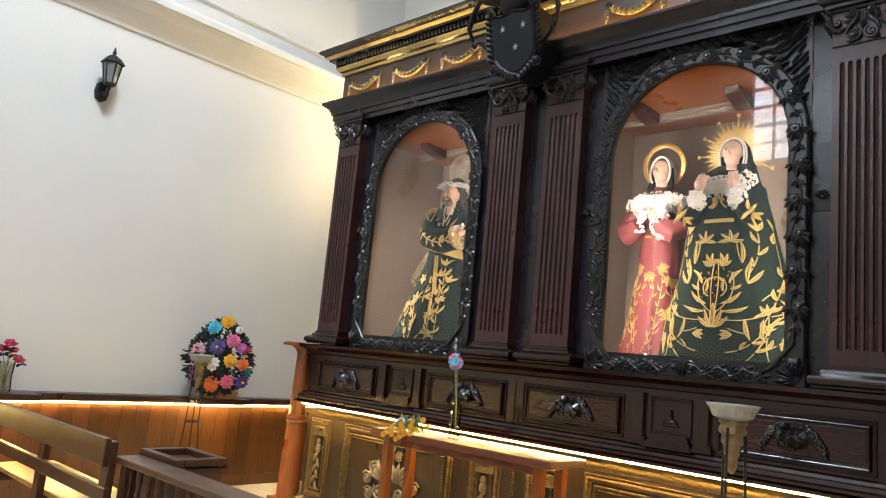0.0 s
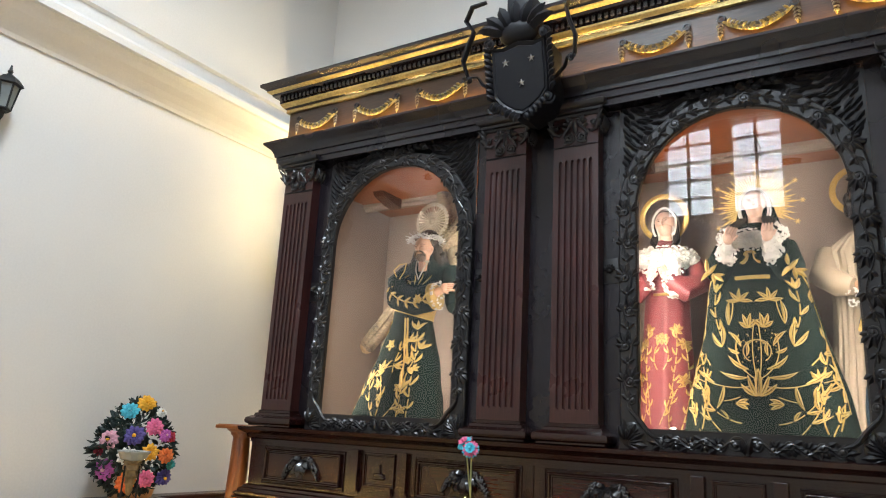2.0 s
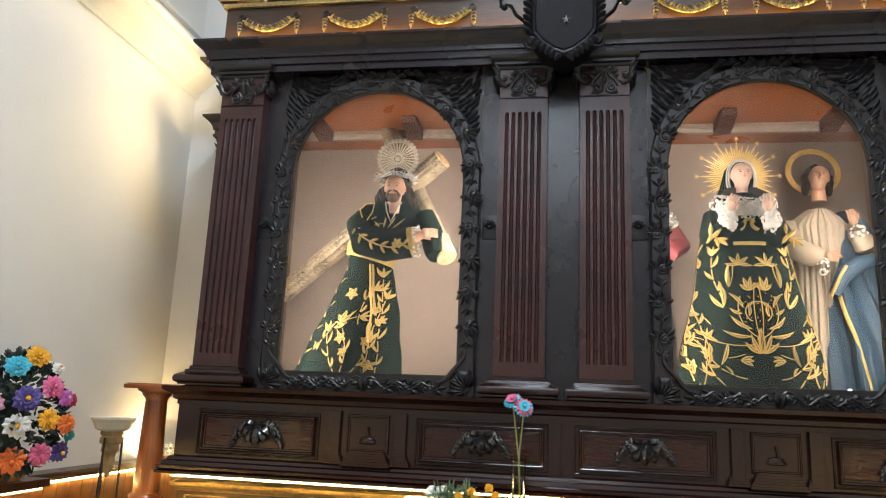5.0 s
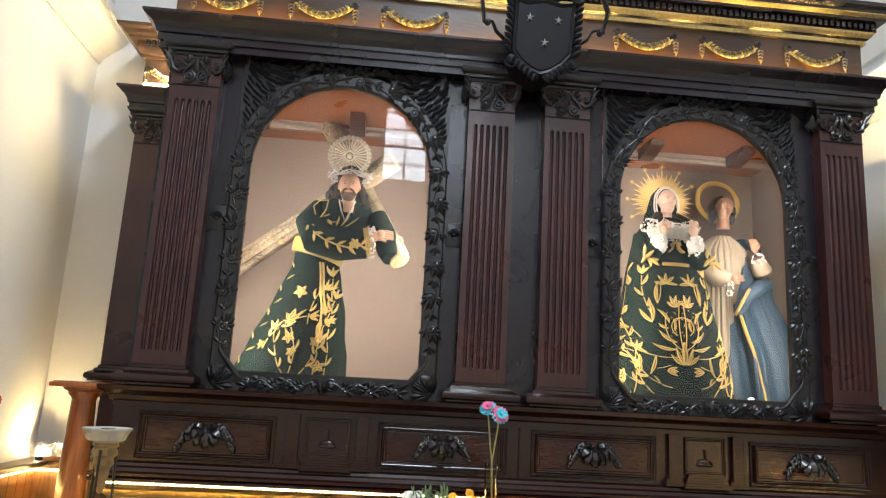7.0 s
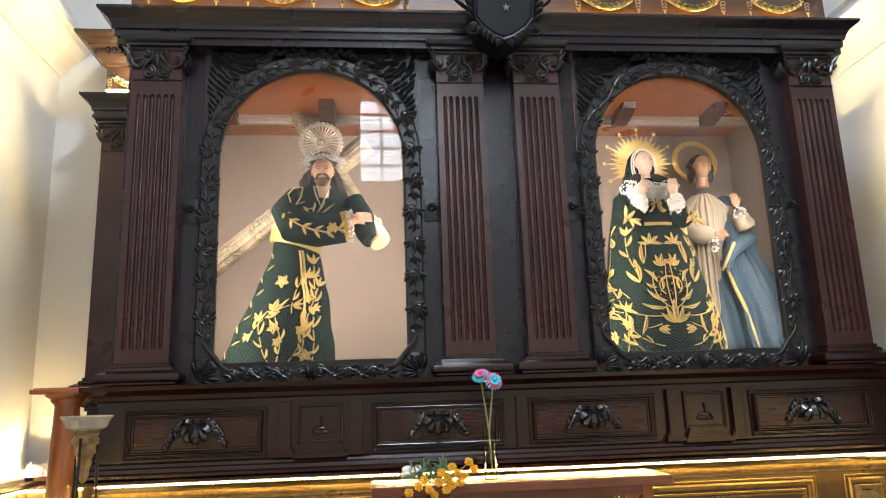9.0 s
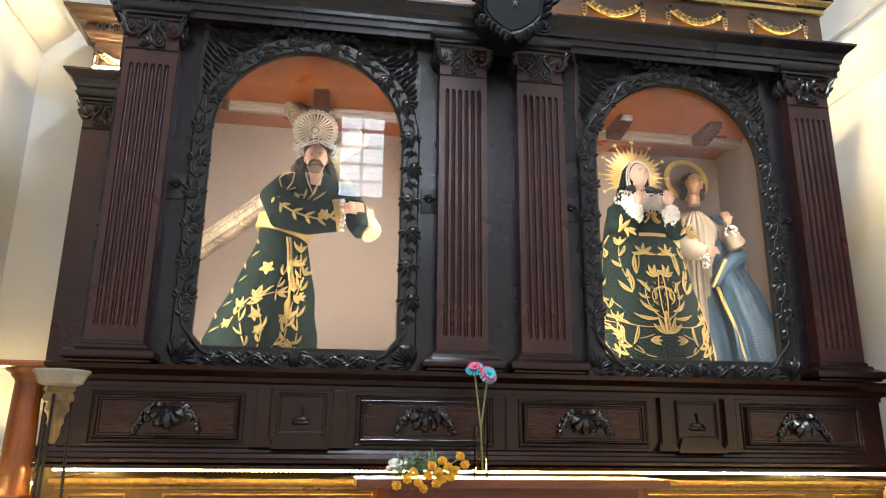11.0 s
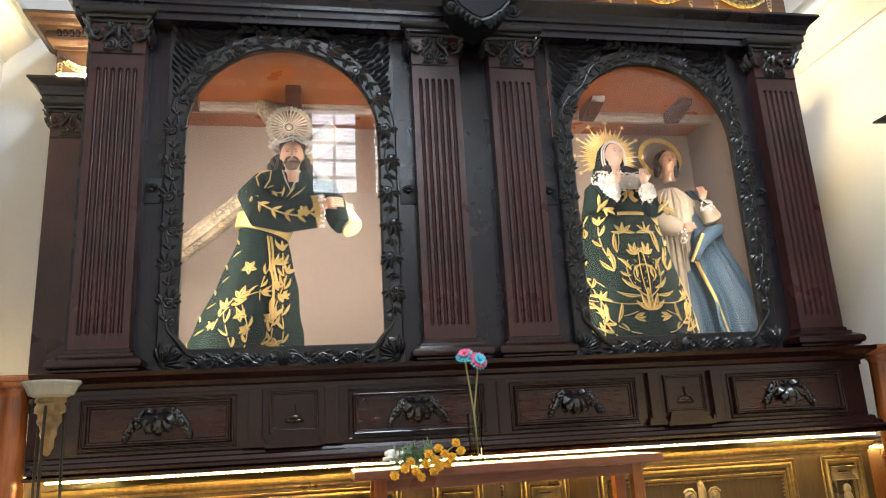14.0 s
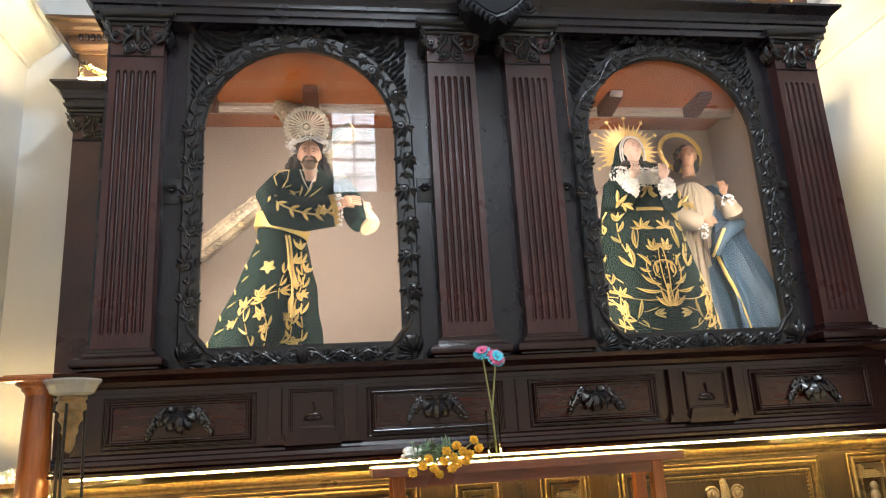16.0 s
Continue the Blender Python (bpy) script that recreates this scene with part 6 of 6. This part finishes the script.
def vase_of_daisies():
    x, y = -3.79, 4.10
    v = thing("glass_vase", (x, y, ZT), "clear glass vase with two bright paper daisies", "vase")
    bm = bmesh.new()
    turned(bm, x, y, [(0.036, ZT), (0.038, ZT + 0.01), (0.036, ZT + 0.12), (0.040, ZT + 0.255), (0.037, ZT + 0.255), (0.033, ZT + 0.12), (0.033, ZT + 0.03)], 0, 24)
    part("glass_body", bm, M_VASE, v, "", True)
    bm = bmesh.new()
    turned(bm, x, y, [(0.031, ZT + 0.02), (0.0315, ZT + 0.06), (0.032, ZT + 0.10), (0.0, ZT + 0.10)], 0, 18)
    part("water", bm, M_WATER, v, "cloudy water")
    rnd = random.Random(4)
    for (tx, ty, tz), cols, nrm in (((x - 0.035, y - 0.03, 1.50), ("sky", "pink"), (-0.3, -0.7, 0.75)), ((x + 0.025, y - 0.07, 1.468), ("pink", "sky"), (0.25, -0.9, 0.35))):
        bm = bmesh.new()
        tube(bm, [(x + 0.01, y, ZT + 0.03), (x + 0.0, y - 0.005, ZT + 0.25), (tx, ty + 0.01, tz - 0.02), (tx, ty, tz)], 0.0045, 0, 6)
        bloom_head(bm, (tx, ty, tz), nrm, 0.046, 16, 0.016, (1, 2), 2, 0.15, rnd, 0.22)
        for k in range(16):
            a = 2 * math.pi * k / 16
            n = Vector(nrm).normalized()
            u = n.cross(Vector((0, 0, 1))).normalized()
            w = n.cross(u)
            d = u * math.cos(a) + w * math.sin(a)
            leaf(bm, Vector((tx, ty, tz)) + d * 0.037, d + n * 0.1, n, 0.018, 0.017, 3 if k < 10 else 4, 0.1, 0.15)
        part("daisy", bm, [M_STEM, M_P[cols[0]], M_P[cols[1]], M_P["sky"], M_P["crimson"]], v, "blue and pink paper daisy")


M_WATER = clear_glass("cloudy_vase_water", (0.90, 0.89, 0.70), 1.2, 0.1)
vase_of_daisies()


def herb_bunch():
    rnd = random.Random(12)
    h = thing("marigold_bunch", (-4.11, 3.97, ZT), "bunch of orange marigolds and grey-green herbs on the table", "flowers")
    bm = bmesh.new()
    for k in range(240):
        a = rnd.uniform(-0.9, 0.9)
        base = Vector((-4.13 + rnd.uniform(-0.09, 0.10), 4.0 + rnd.uniform(-0.08, 0.08), ZT + 0.006 + rnd.uniform(0, 0.07)))
        d = Vector((rnd.uniform(-0.9, 1.0), rnd.uniform(-1, 0.3), rnd.uniform(-0.2, 0.9)))
        leaf(bm, base, d, (0, -0.4, 1), rnd.uniform(0.03, 0.075), rnd.uniform(0.006, 0.014), 0, 0.2, 0.2)
    part("herb_leaves", bm, M_HERB, h)
    bm = bmesh.new()
    for k in range(24):
        ball(bm, (-4.24 + rnd.uniform(-0.03, 0.05), 4.04 + rnd.uniform(-0.04, 0.04), ZT + 0.035 + rnd.uniform(0, 0.05)), (0.02, 0.02, 0.016), 0, None, 6, 5)
    part("pale_buds", bm, M_WHITEFL, h, "small white blossoms")
    spots = [(-4.20, 3.86, -0.03), (-4.15, 3.85, -0.045), (-4.10, 3.86, -0.015), (-4.05, 3.86, 0.0), (-4.0, 3.88, 0.025), (-4.02, 3.92, 0.055), (-3.96, 3.90, 0.01), (-4.08, 3.87, 0.03),
             (-3.93, 3.93, 0.075), (-4.12, 3.87, -0.075), (-4.25, 3.87, -0.06), (-4.06, 3.85, -0.05), (-3.99, 3.87, -0.02), (-4.17, 3.87, 0.0), (-3.90, 3.96, 0.035), (-4.03, 3.855, -0.03)]
    for x, y, dz in spots:
        bm = bmesh.new()
        bloom_head(bm, (x, y, ZT + 0.01 + dz + 0.02), (rnd.uniform(-0.3, 0.3), -1, 0.4), 0.025, 8, 0.017, (0, 1), 2, 0.5, rnd, 0.3)
        tube(bm, [(x, y + 0.01, ZT + dz + 0.025), ((x - 4.13) / 2, (y + 4.0) / 2, ZT + 0.03)], 0.0025, 2, 4)
        part("marigold", bm, [M_P["amber"], M_P["yellow"], M_STEM], h, "orange marigold")


herb_bunch()


def torchere(x, y, z):
    t = thing("candle_stand", (x, y, 0), "thin-legged stand with carved cone and pale glass dish", "candle stand", "candle stands")
    bm = bmesh.new()
    turned(bm, x, y, [(0.05, z - 0.052), (0.074, z - 0.042), (0.086, z - 0.014), (0.097, z), (0.097, z + 0.006), (0.089, z + 0.003), (0.075, z - 0.02), (0.06, z - 0.032), (0.0, z - 0.032)], 0, 16)
    part("dish", bm, M_FROST, t, "faceted pale glass dish", False)
    bm = bmesh.new()
    rnd = random.Random(2)
    rows = [(0.055, 0.05), (0.06, 0.075), (0.050, 0.09), (0.058, 0.11), (0.058, 0.14), (0.044, 0.155), (0.044, 0.175), (0.047, 0.2), (0.036, 0.22), (0.030, 0.25), (0.033, 0.275), (0.024, 0.30), (0.024, 0.345), (0.012, 0.39), (0.004, 0.40)]
    loft(bm, [[Vector((x + 0.84 * r * (1 + 0.09 * math.cos(6 * a)) * math.cos(a), y + 0.84 * r * (1 + 0.09 * math.cos(6 * a)) * math.sin(a), z - 0.02 - 0.58 * d)) for a in (2 * math.pi * k / 24 for k in range(24))] for r, d in rows[::-1]])
    part("carved_cone", bm, M_BRASS, t, "carved brass-brown cone", True)
    bm = bmesh.new()
    box(bm, x - 0.022, x + 0.022, y - 0.022, y + 0.022, z - 0.034, z + 0.004, 0, 0.004)
    part("wick_block", bm, M_IRON, t)
    for k in range(3):
        a = 2 * math.pi * k / 3 + 0.5
        bm = bmesh.new()
        tube(bm, [(x + 0.046 * math.cos(a), y + 0.046 * math.sin(a), z - 0.08), (x + 0.054 * math.cos(a), y + 0.054 * math.sin(a), z - 0.5), (x + 0.13 * math.cos(a), y + 0.13 * math.sin(a), 0.0)], 0.0055, 0, 6)
        part("leg", bm, M_IRON, t, "thin dark iron leg")
    bm = bmesh.new()
    tube(bm, [(x + 0.055 * math.cos(2 * math.pi * k / 20), y + 0.055 * math.sin(2 * math.pi * k / 20), z - 0.5) for k in range(21)], 0.005, 0, 5)
    part("brace_ring", bm, M_IRON, t)


torchere(-5.555, 3.085, 1.345)
torchere(-1.442, 3.0, 1.415)


def flower_basket():
    """A tall mound of coloured paper flowers in a clay tray on the ledge."""
    rnd = random.Random(21)
    c = Vector((-6.80, 3.985, 1.31))
    t = thing("flower_arrangement", (-6.95, 4.12, 0.9), "mound of bright paper flowers in a peach clay tray", "flowers")
    bm = bmesh.new()
    loft(bm, [[Vector((-6.95 + a * math.cos(q), 4.12 + b * math.sin(q), z)) for q in (2 * math.pi * k / 24 for k in range(24))] for a, b, z in ((0.10, 0.16, 0.901), (0.115, 0.185, 0.915), (0.13, 0.20, 0.975), (0.11, 0.18, 0.97), (0.06, 0.1, 0.96))])
    part("clay_tray", bm, M_TERRA, t, "peach clay tray", True)
    bm = bmesh.new()
    ball(bm, (c.x - 0.06, c.y, c.z - 0.03), (0.09, 0.17, 0.22), 0, None, 14, 9)
    for k in range(760):
        a, b = rnd.uniform(0, 2 * math.pi), rnd.uniform(-1, 1)
        q = math.sqrt(1 - b * b)
        d = Vector((math.cos(a) * q, math.sin(a) * q, b))
        w = 0.75 if b > 0 else 1.0
        p = c + Vector((d.x * 0.20, d.y * 0.31 * (1 - 0.5 * max(0, b)), d.z * 0.325))
        if p.x < XL + 0.04:
            p.x = XL + 0.04
        dd = d + Vector((rnd.uniform(-0.7, 0.7), rnd.uniform(-0.7, 0.7), rnd.uniform(-0.7, 0.7)))
        if p.x + dd.x * 0.08 < XL + 0.02:
            dd.x = abs(dd.x)
        leaf(bm, p, dd, d, rnd.uniform(0.05, 0.09), rnd.uniform(0.025, 0.04), 0, 0.15, 0.2)
    part("foliage", bm, M_LEAFG, t, "dark green paper leaves")
    n0, tt = Vector((0.72, -0.69, 0)), Vector((0.69, 0.72, 0))
    for col, l, h, r in (("yellow", 0.08, 0.335, 0.085), ("sky", -0.05, 0.27, 0.085), ("white", 0.22, 0.27, 0.05), ("pink", 0.19, 0.16, 0.08), ("violet", 0.03, 0.09, 0.095),
                         ("rose", -0.185, 0.055, 0.09), ("magenta", 0.29, 0.10, 0.06), ("crimson", 0.33, 0.09, 0.055), ("white", -0.01, -0.06, 0.085), ("yellow", 0.185, -0.025, 0.075),
                         ("orange", 0.315, -0.05, 0.075), ("magenta", -0.19, -0.165, 0.095), ("orange", 0.0, -0.255, 0.09), ("pink", 0.17, -0.225, 0.08), ("violet", 0.31, -0.215, 0.08), ("teal", 0.36, -0.12, 0.05), ("crimson", -0.27, -0.03, 0.05)):
        front = math.sqrt(max(0.05, 1 - (l / 0.40) ** 2 - (h / 0.40) ** 2))
        p = c + tt * l * 0.82 + n0 * (0.25 * front + 0.02) + Vector((0, 0, h))
        if p.x < XL + 0.08:
            p.x = XL + 0.08
        nrm = (n0 * (0.4 + front) + tt * l * 1.6 + Vector((0, 0, h * 1.2 + 0.1)))
        bm = bmesh.new()
        core = "yellow" if col in ("white", "rose", "violet") else ("rose" if col == "magenta" else col)
        r *= 0.80
        bloom_head(bm, p, nrm, r, 11, r * 0.55, (0, 0, 0, 1), 3, 0.12, rnd, 0.2)
        part("paper_flower", bm, [M_P[col], M_P[core]], t, "%s paper flower" % {"sky": "sky blue", "amber": "amber"}.get(col, col))


flower_basket()


def ledge_shelves():
    """Deeper stretches of the ledge that carry the flowers."""
    w = bpy.data.objects["wainscot_west"]
    for a, b in ((3.80, 4.40), (1.7, 2.42)):
        bm = bmesh.new()
        box(bm, XL + 0.001, XL + 0.36, a, b, 0.848, 0.9012, 0, 0.006)
        part("ledge_shelf", bm, M_RED, w)
        bm = box(bmesh.new(), XL + 0.30, XL + 0.315, a + 0.02, b - 0.02, 0.832, 0.847)
        part("light_strip", bm, M_LED, w)


ledge_shelves()


def rose_vase():
    rnd = random.Random(31)
    x, y = -7.0, 2.19
    v = thing("rose_vase", (x, y, 0.9012), "clear glass vase of red roses on the ledge", "vase")
    bm = bmesh.new()
    turned(bm, x, y, [(0.05, 0.902), (0.055, 0.92), (0.05, 1.03), (0.06, 1.14), (0.056, 1.14), (0.046, 1.03), (0.05, 0.93)], 0, 20)
    part("glass_body", bm, M_VASE, v, "", True)
    for dx, dy, dz in ((0.02, -0.06, 1.235), (0.08, 0.05, 1.155), (0.0, -0.14, 1.22), (0.05, -0.02, 1.28), (-0.03, 0.02, 1.22)):
        bm = bmesh.new()
        p = Vector((x + dx, y + dy, dz))
        tube(bm, [(x, y, 0.93), (x + dx * 0.3, y + dy * 0.3, 1.1), p], 0.004, 1, 5)
        for L in range(3):
            bloom_head(bm, p, (dx * 2 + 0.3, dy, 0.6), 0.052 - L * 0.01, 6, 0.045, (0,), 1, 0.4 + 0.5 * L, rnd, 0.4)
        for k in range(4):
            a = rnd.uniform(0, 6.28)
            leaf(bm, p - Vector((0, 0, 0.05)), (math.cos(a), math.sin(a), 0.2), (0, 0, 1), 0.07, 0.035, 2)
        part("rose", bm, [M_P["crimson"], M_STEM, M_LEAFG], v, "red rose")


rose_vase()


def lantern(x, s, y, z):
    """A wall lantern on a curved arm; s points from the wall into the room."""
    t = thing("wall_lantern", (x, y, z - 0.28), "black iron wall lantern with smoked glass", "lantern", "wall lanterns")
    bm = bmesh.new()
    q = [(0.05, -0.13), (0.065, -0.2), (0.05, -0.27), (0.0, -0.30), (-0.05, -0.27), (-0.065, -0.2), (-0.05, -0.13), (0.0, -0.10)]
    loft(bm, [[Vector((x + s * d, y + a * k, z + 0.02 + b)) for a, b in q] for d, k in ((0.0, 1.0), (0.02, 1.0), (0.035, 0.8))])
    part("back_plate", bm, M_IRON, t)
    bm = bmesh.new()
    tube(bm, [(x + s * 0.02, y, z - 0.19), (x + s * 0.10, y, z - 0.215), (x + s * 0.16, y, z - 0.18), (x + s * 0.165, y, z - 0.13)], [0.022, 0.02, 0.018, 0.022], 0, 8)
    part("arm", bm, M_IRON, t, "", True)
    cx = x + s * 0.165
    def hexa(r, zz):
        return [Vector((cx + r * math.cos(math.pi / 3 * k), y + r * math.sin(math.pi / 3 * k), zz)) for k in range(6)]
    bm = bmesh.new()
    loft(bm, [hexa(0.05, z - 0.128), hexa(0.08, z + 0.055)])
    part("glass_body", bm, M_SMOKE, t, "smoked glass panes")
    bm = bmesh.new()
    loft(bm, [hexa(0.045, z - 0.15), hexa(0.06, z - 0.135), hexa(0.055, z - 0.125)])
    for a, b in zip(hexa(0.052, z - 0.13), hexa(0.083, z + 0.057)):
        tube(bm, [a, b], 0.007, 0, 5)
    loft(bm, [hexa(0.085, z + 0.05), hexa(0.108, z + 0.058), hexa(0.10, z + 0.072), hexa(0.07, z + 0.11), hexa(0.03, z + 0.135), hexa(0.012, z + 0.15), hexa(0.02, z + 0.165), hexa(0.012, z + 0.18), hexa(0.006, z + 0.215)])
    part("cage", bm, M_IRON, t, "black iron cage and hood")


lantern(XL, 1, 2.60, 3.80)
lantern(XR, -1, 2.35, 3.80)


def pew(x0, x1, y, kneel=False):
    t = thing("church_pew", ((x0 + x1) / 2, y, 0), "brown wooden church pew with open slatted back", "pew")
    for a, b, ya, nm in ((0.75, 0.90, 0.0, "top_rail"), (0.56, 0.64, 0.03, "lower_rail")):
        bm = bmesh.new()
        box(bm, x0, x1, y + ya, y + ya + 0.035, a, b, 0, 0.008)
        part(nm, bm, M_PEW, t)
    bm = bmesh.new()
    box(bm, x0, x1, y + 0.08, y + 0.50, 0.42, 0.455, 0, 0.008)
    part("seat", bm, M_SEAT, t, "honey-coloured seat board")
    n = 3
    for k in range(n):
        x = x0 + 0.02 + (x1 - x0 - 0.12) * k / (n - 1)
        bm = bmesh.new()
        box(bm, x, x + 0.09, y + 0.036, y + 0.08, 0.0, 0.88, 0, 0.006)
        box(bm, x, x + 0.08, y + 0.40, y + 0.47, 0.0, 0.42, 0, 0.006)
        box(bm, x + 0.01, x + 0.07, y + 0.08, y + 0.41, 0.34, 0.42)
        part("upright", bm, M_PEW, t)


M_SEAT = material("honey_seat_wood", (0.42, 0.22, 0.07), 0.35, vary=0.3, grain=12, stretch=(0.6, 7, 7), bump=0.08, coat=0.3)
pew(-6.35, -4.36, 1.93)


def kneeler():
    """A low rail with turned bars and a desk-like tray at one end."""
    x0, x1, y, z = -4.39, -2.80, 2.03, 0.805
    t = thing("kneeler", ((x0 + x1) / 2, y, 0), "reddish-brown kneeler with bars and a shallow tray", "kneeler")
    bm = bmesh.new()
    box(bm, x0, x1, y - 0.03, y + 0.13, z - 0.035, z, 0, 0.008)
    part("arm_rest", bm, M_PEW, t)
    bm = bmesh.new()
    box(bm, x0, x1, y + 0.02, y + 0.08, 0.10, 0.16, 0, 0.006)
    part("bottom_rail", bm, M_PEW, t)
    for k in range(15):
        x = x0 + 0.06 + k * 0.107
        bm = bmesh.new()
        turned(bm, x, y + 0.05, [(0.018, 0.15), (0.018, 0.22), (0.012, 0.24), (0.02, 0.34), (0.014, 0.5), (0.012, 0.66), (0.018, 0.70), (0.018, z - 0.03)], 0, 8)
        part("baluster", bm, M_PEW, t)
    for x in (x0, x1 - 0.07):
        bm = bmesh.new()
        box(bm, x, x + 0.07, y + 0.015, y + 0.085, 0, z - 0.034, 0, 0.006)
        part("upright", bm, M_PEW, t)
    bm = bmesh.new()
    box(bm, x0, x1, y + 0.12, y + 0.45, 0.16, 0.21, 0, 0.008)
    for x in (x0 + 0.05, x1 - 0.12):
        box(bm, x, x + 0.07, y + 0.15, y + 0.42, 0, 0.16)
    part("knee_board", bm, M_SEAT, t)
    # tray
    a, b, c, d = -4.45, -4.02, 2.165, 2.48
    bm = bmesh.new()
    box(bm, a, b, c, d, z - 0.03, z - 0.01)
    part("tray_floor", bm, M_PEW, t)
    for q in ((a, b, c, c + 0.05), (a, b, d - 0.05, d), (a, a + 0.05, c + 0.05, d - 0.05), (b - 0.05, b, c + 0.05, d - 0.05)):
        bm = bmesh.new()
        box(bm, *q, z - 0.03, z + 0.028, 0, 0.008)
        part("tray_rim", bm, M_PEW, t)
    part("tray_box", box(bmesh.new(), a + 0.02, b - 0.02, c + 0.01, d - 0.02, 0, z - 0.03, 0, 0.006), M_PEW, t, "closed box under the tray")


kneeler()


def side_altar():
    """The flank of a dark carved cabinet on the side wall."""
    t = thing("side_cabinet", (-0.19, 3.7, 0), "black-brown carved cabinet against the side wall", "cabinet")
    bm = bmesh.new()
    box(bm, -0.345, XR - 0.004, 3.0, 4.36, 0, 3.06, 0, 0.01)
    part("body", bm, M_DARK, t)
    for nm, y1, z0, z1, big in (("cornice", 4.36, 3.06, 3.17, 1.0), ("top_cornice", 4.20, 3.33, 3.43, 0.35)):
        bm = bmesh.new()
        h = z1 - z0
        rows = [(o * big, z) for o, z in ((0.02, z0), (0.03, z0 + h * 0.2), (0.06, z0 + h * 0.3), (0.08, z0 + h * 0.5), (0.15, z0 + h * 0.8), (0.19, z0 + h * 0.9), (0.19, z1))]
        loft(bm, [[Vector((x, yy, z)) for x, yy in ((XR - 0.005, y1 + o), (-0.345 - o, y1 + o), (-0.345 - o, 3.0 - o), (XR - 0.005, 3.0 - o))] for o, z in rows])
        part(nm, bm, M_DARK, t)
    bm = bmesh.new()
    box(bm, -0.345, XR - 0.006, 3.1, 4.22, 3.17, 3.34)
    part("attic", bm, M_DARK, t)
    bm = bmesh.new()
    ex, ez = Vector((0, 1, 0)), Vector((0, 0, 1))
    for x in (-0.43, -0.37, -0.31):
        spiral(bm, (x, 4.44, 2.82), ex, ez, Vector((-1, 0, 0)), 0.075, 1.5, 0.032, 0, 2.5, 1)
        spiral(bm, (x, 4.45, 2.95), ex, ez, Vector((-1, 0, 0)), 0.06, 1.3, 0.028, 0, -1, -1)
    ball(bm, (-0.38, 4.43, 3.0), (0.09, 0.07, 0.07), 0, None, 12, 8)
    for k in range(14):
        leaf(bm, (-0.345 + 0.02 * (k % 7), 4.41, 2.72 + k * 0.024), (-0.3, 1, 0.3 * (-1) ** k), (-0.6, 0.6, 0), 0.10, 0.05, 0, 0.3, 0.35, 1)
    part("scroll_bracket", bm, M_BLACK, t, "carved scroll bracket", True)


side_altar()


def corner_plants():
    rnd = random.Random(17)
    t = thing("white_flower_pot", (-6.93, 6.06, 0.899), "small white flowers on the corner ledge", "flowers")
    bm = bmesh.new()
    for k in range(70):
        p = Vector((-6.93 + rnd.uniform(-0.13, 0.13), 6.07 + rnd.uniform(-0.05, 0.05), 0.92 + rnd.uniform(0, 0.09)))
        ball(bm, p, (0.022, 0.022, 0.02), 0, None, 6, 5)
        leaf(bm, p, (rnd.uniform(-1, 1), rnd.uniform(-1, 0), rnd.uniform(0, 1)), (0, -1, 0), 0.04, 0.02, 0)
    part("blossoms", bm, M_WHITEFL, t)
    bm = bmesh.new()
    turned(bm, -6.93, 6.07, [(0.10, 0.8995), (0.11, 0.93), (0.0, 0.93)], 0, 14)
    part("dish", bm, M_TERRA, t)


corner_plants()
# small up-lights on the ledges in the corners behind the posts
for x in (-7.02,):
    u = thing("uplight", (x, 5.98, 0.899), "small warm up-light on the corner ledge", "lamp")
    bm = bmesh.new()
    turned(bm, x, 5.98, [(0.03, 0.9), (0.032, 0.93), (0.028, 0.934)], 0, 12)
    part("housing", bm, M_IRON, u)
    bm = bmesh.new()
    turned(bm, x, 5.98, [(0.026, 0.9345), (0.024, 0.938), (0.0, 0.938)], 0, 12)
    part("lens", bm, M_UPLIGHT, u, "glowing lens")
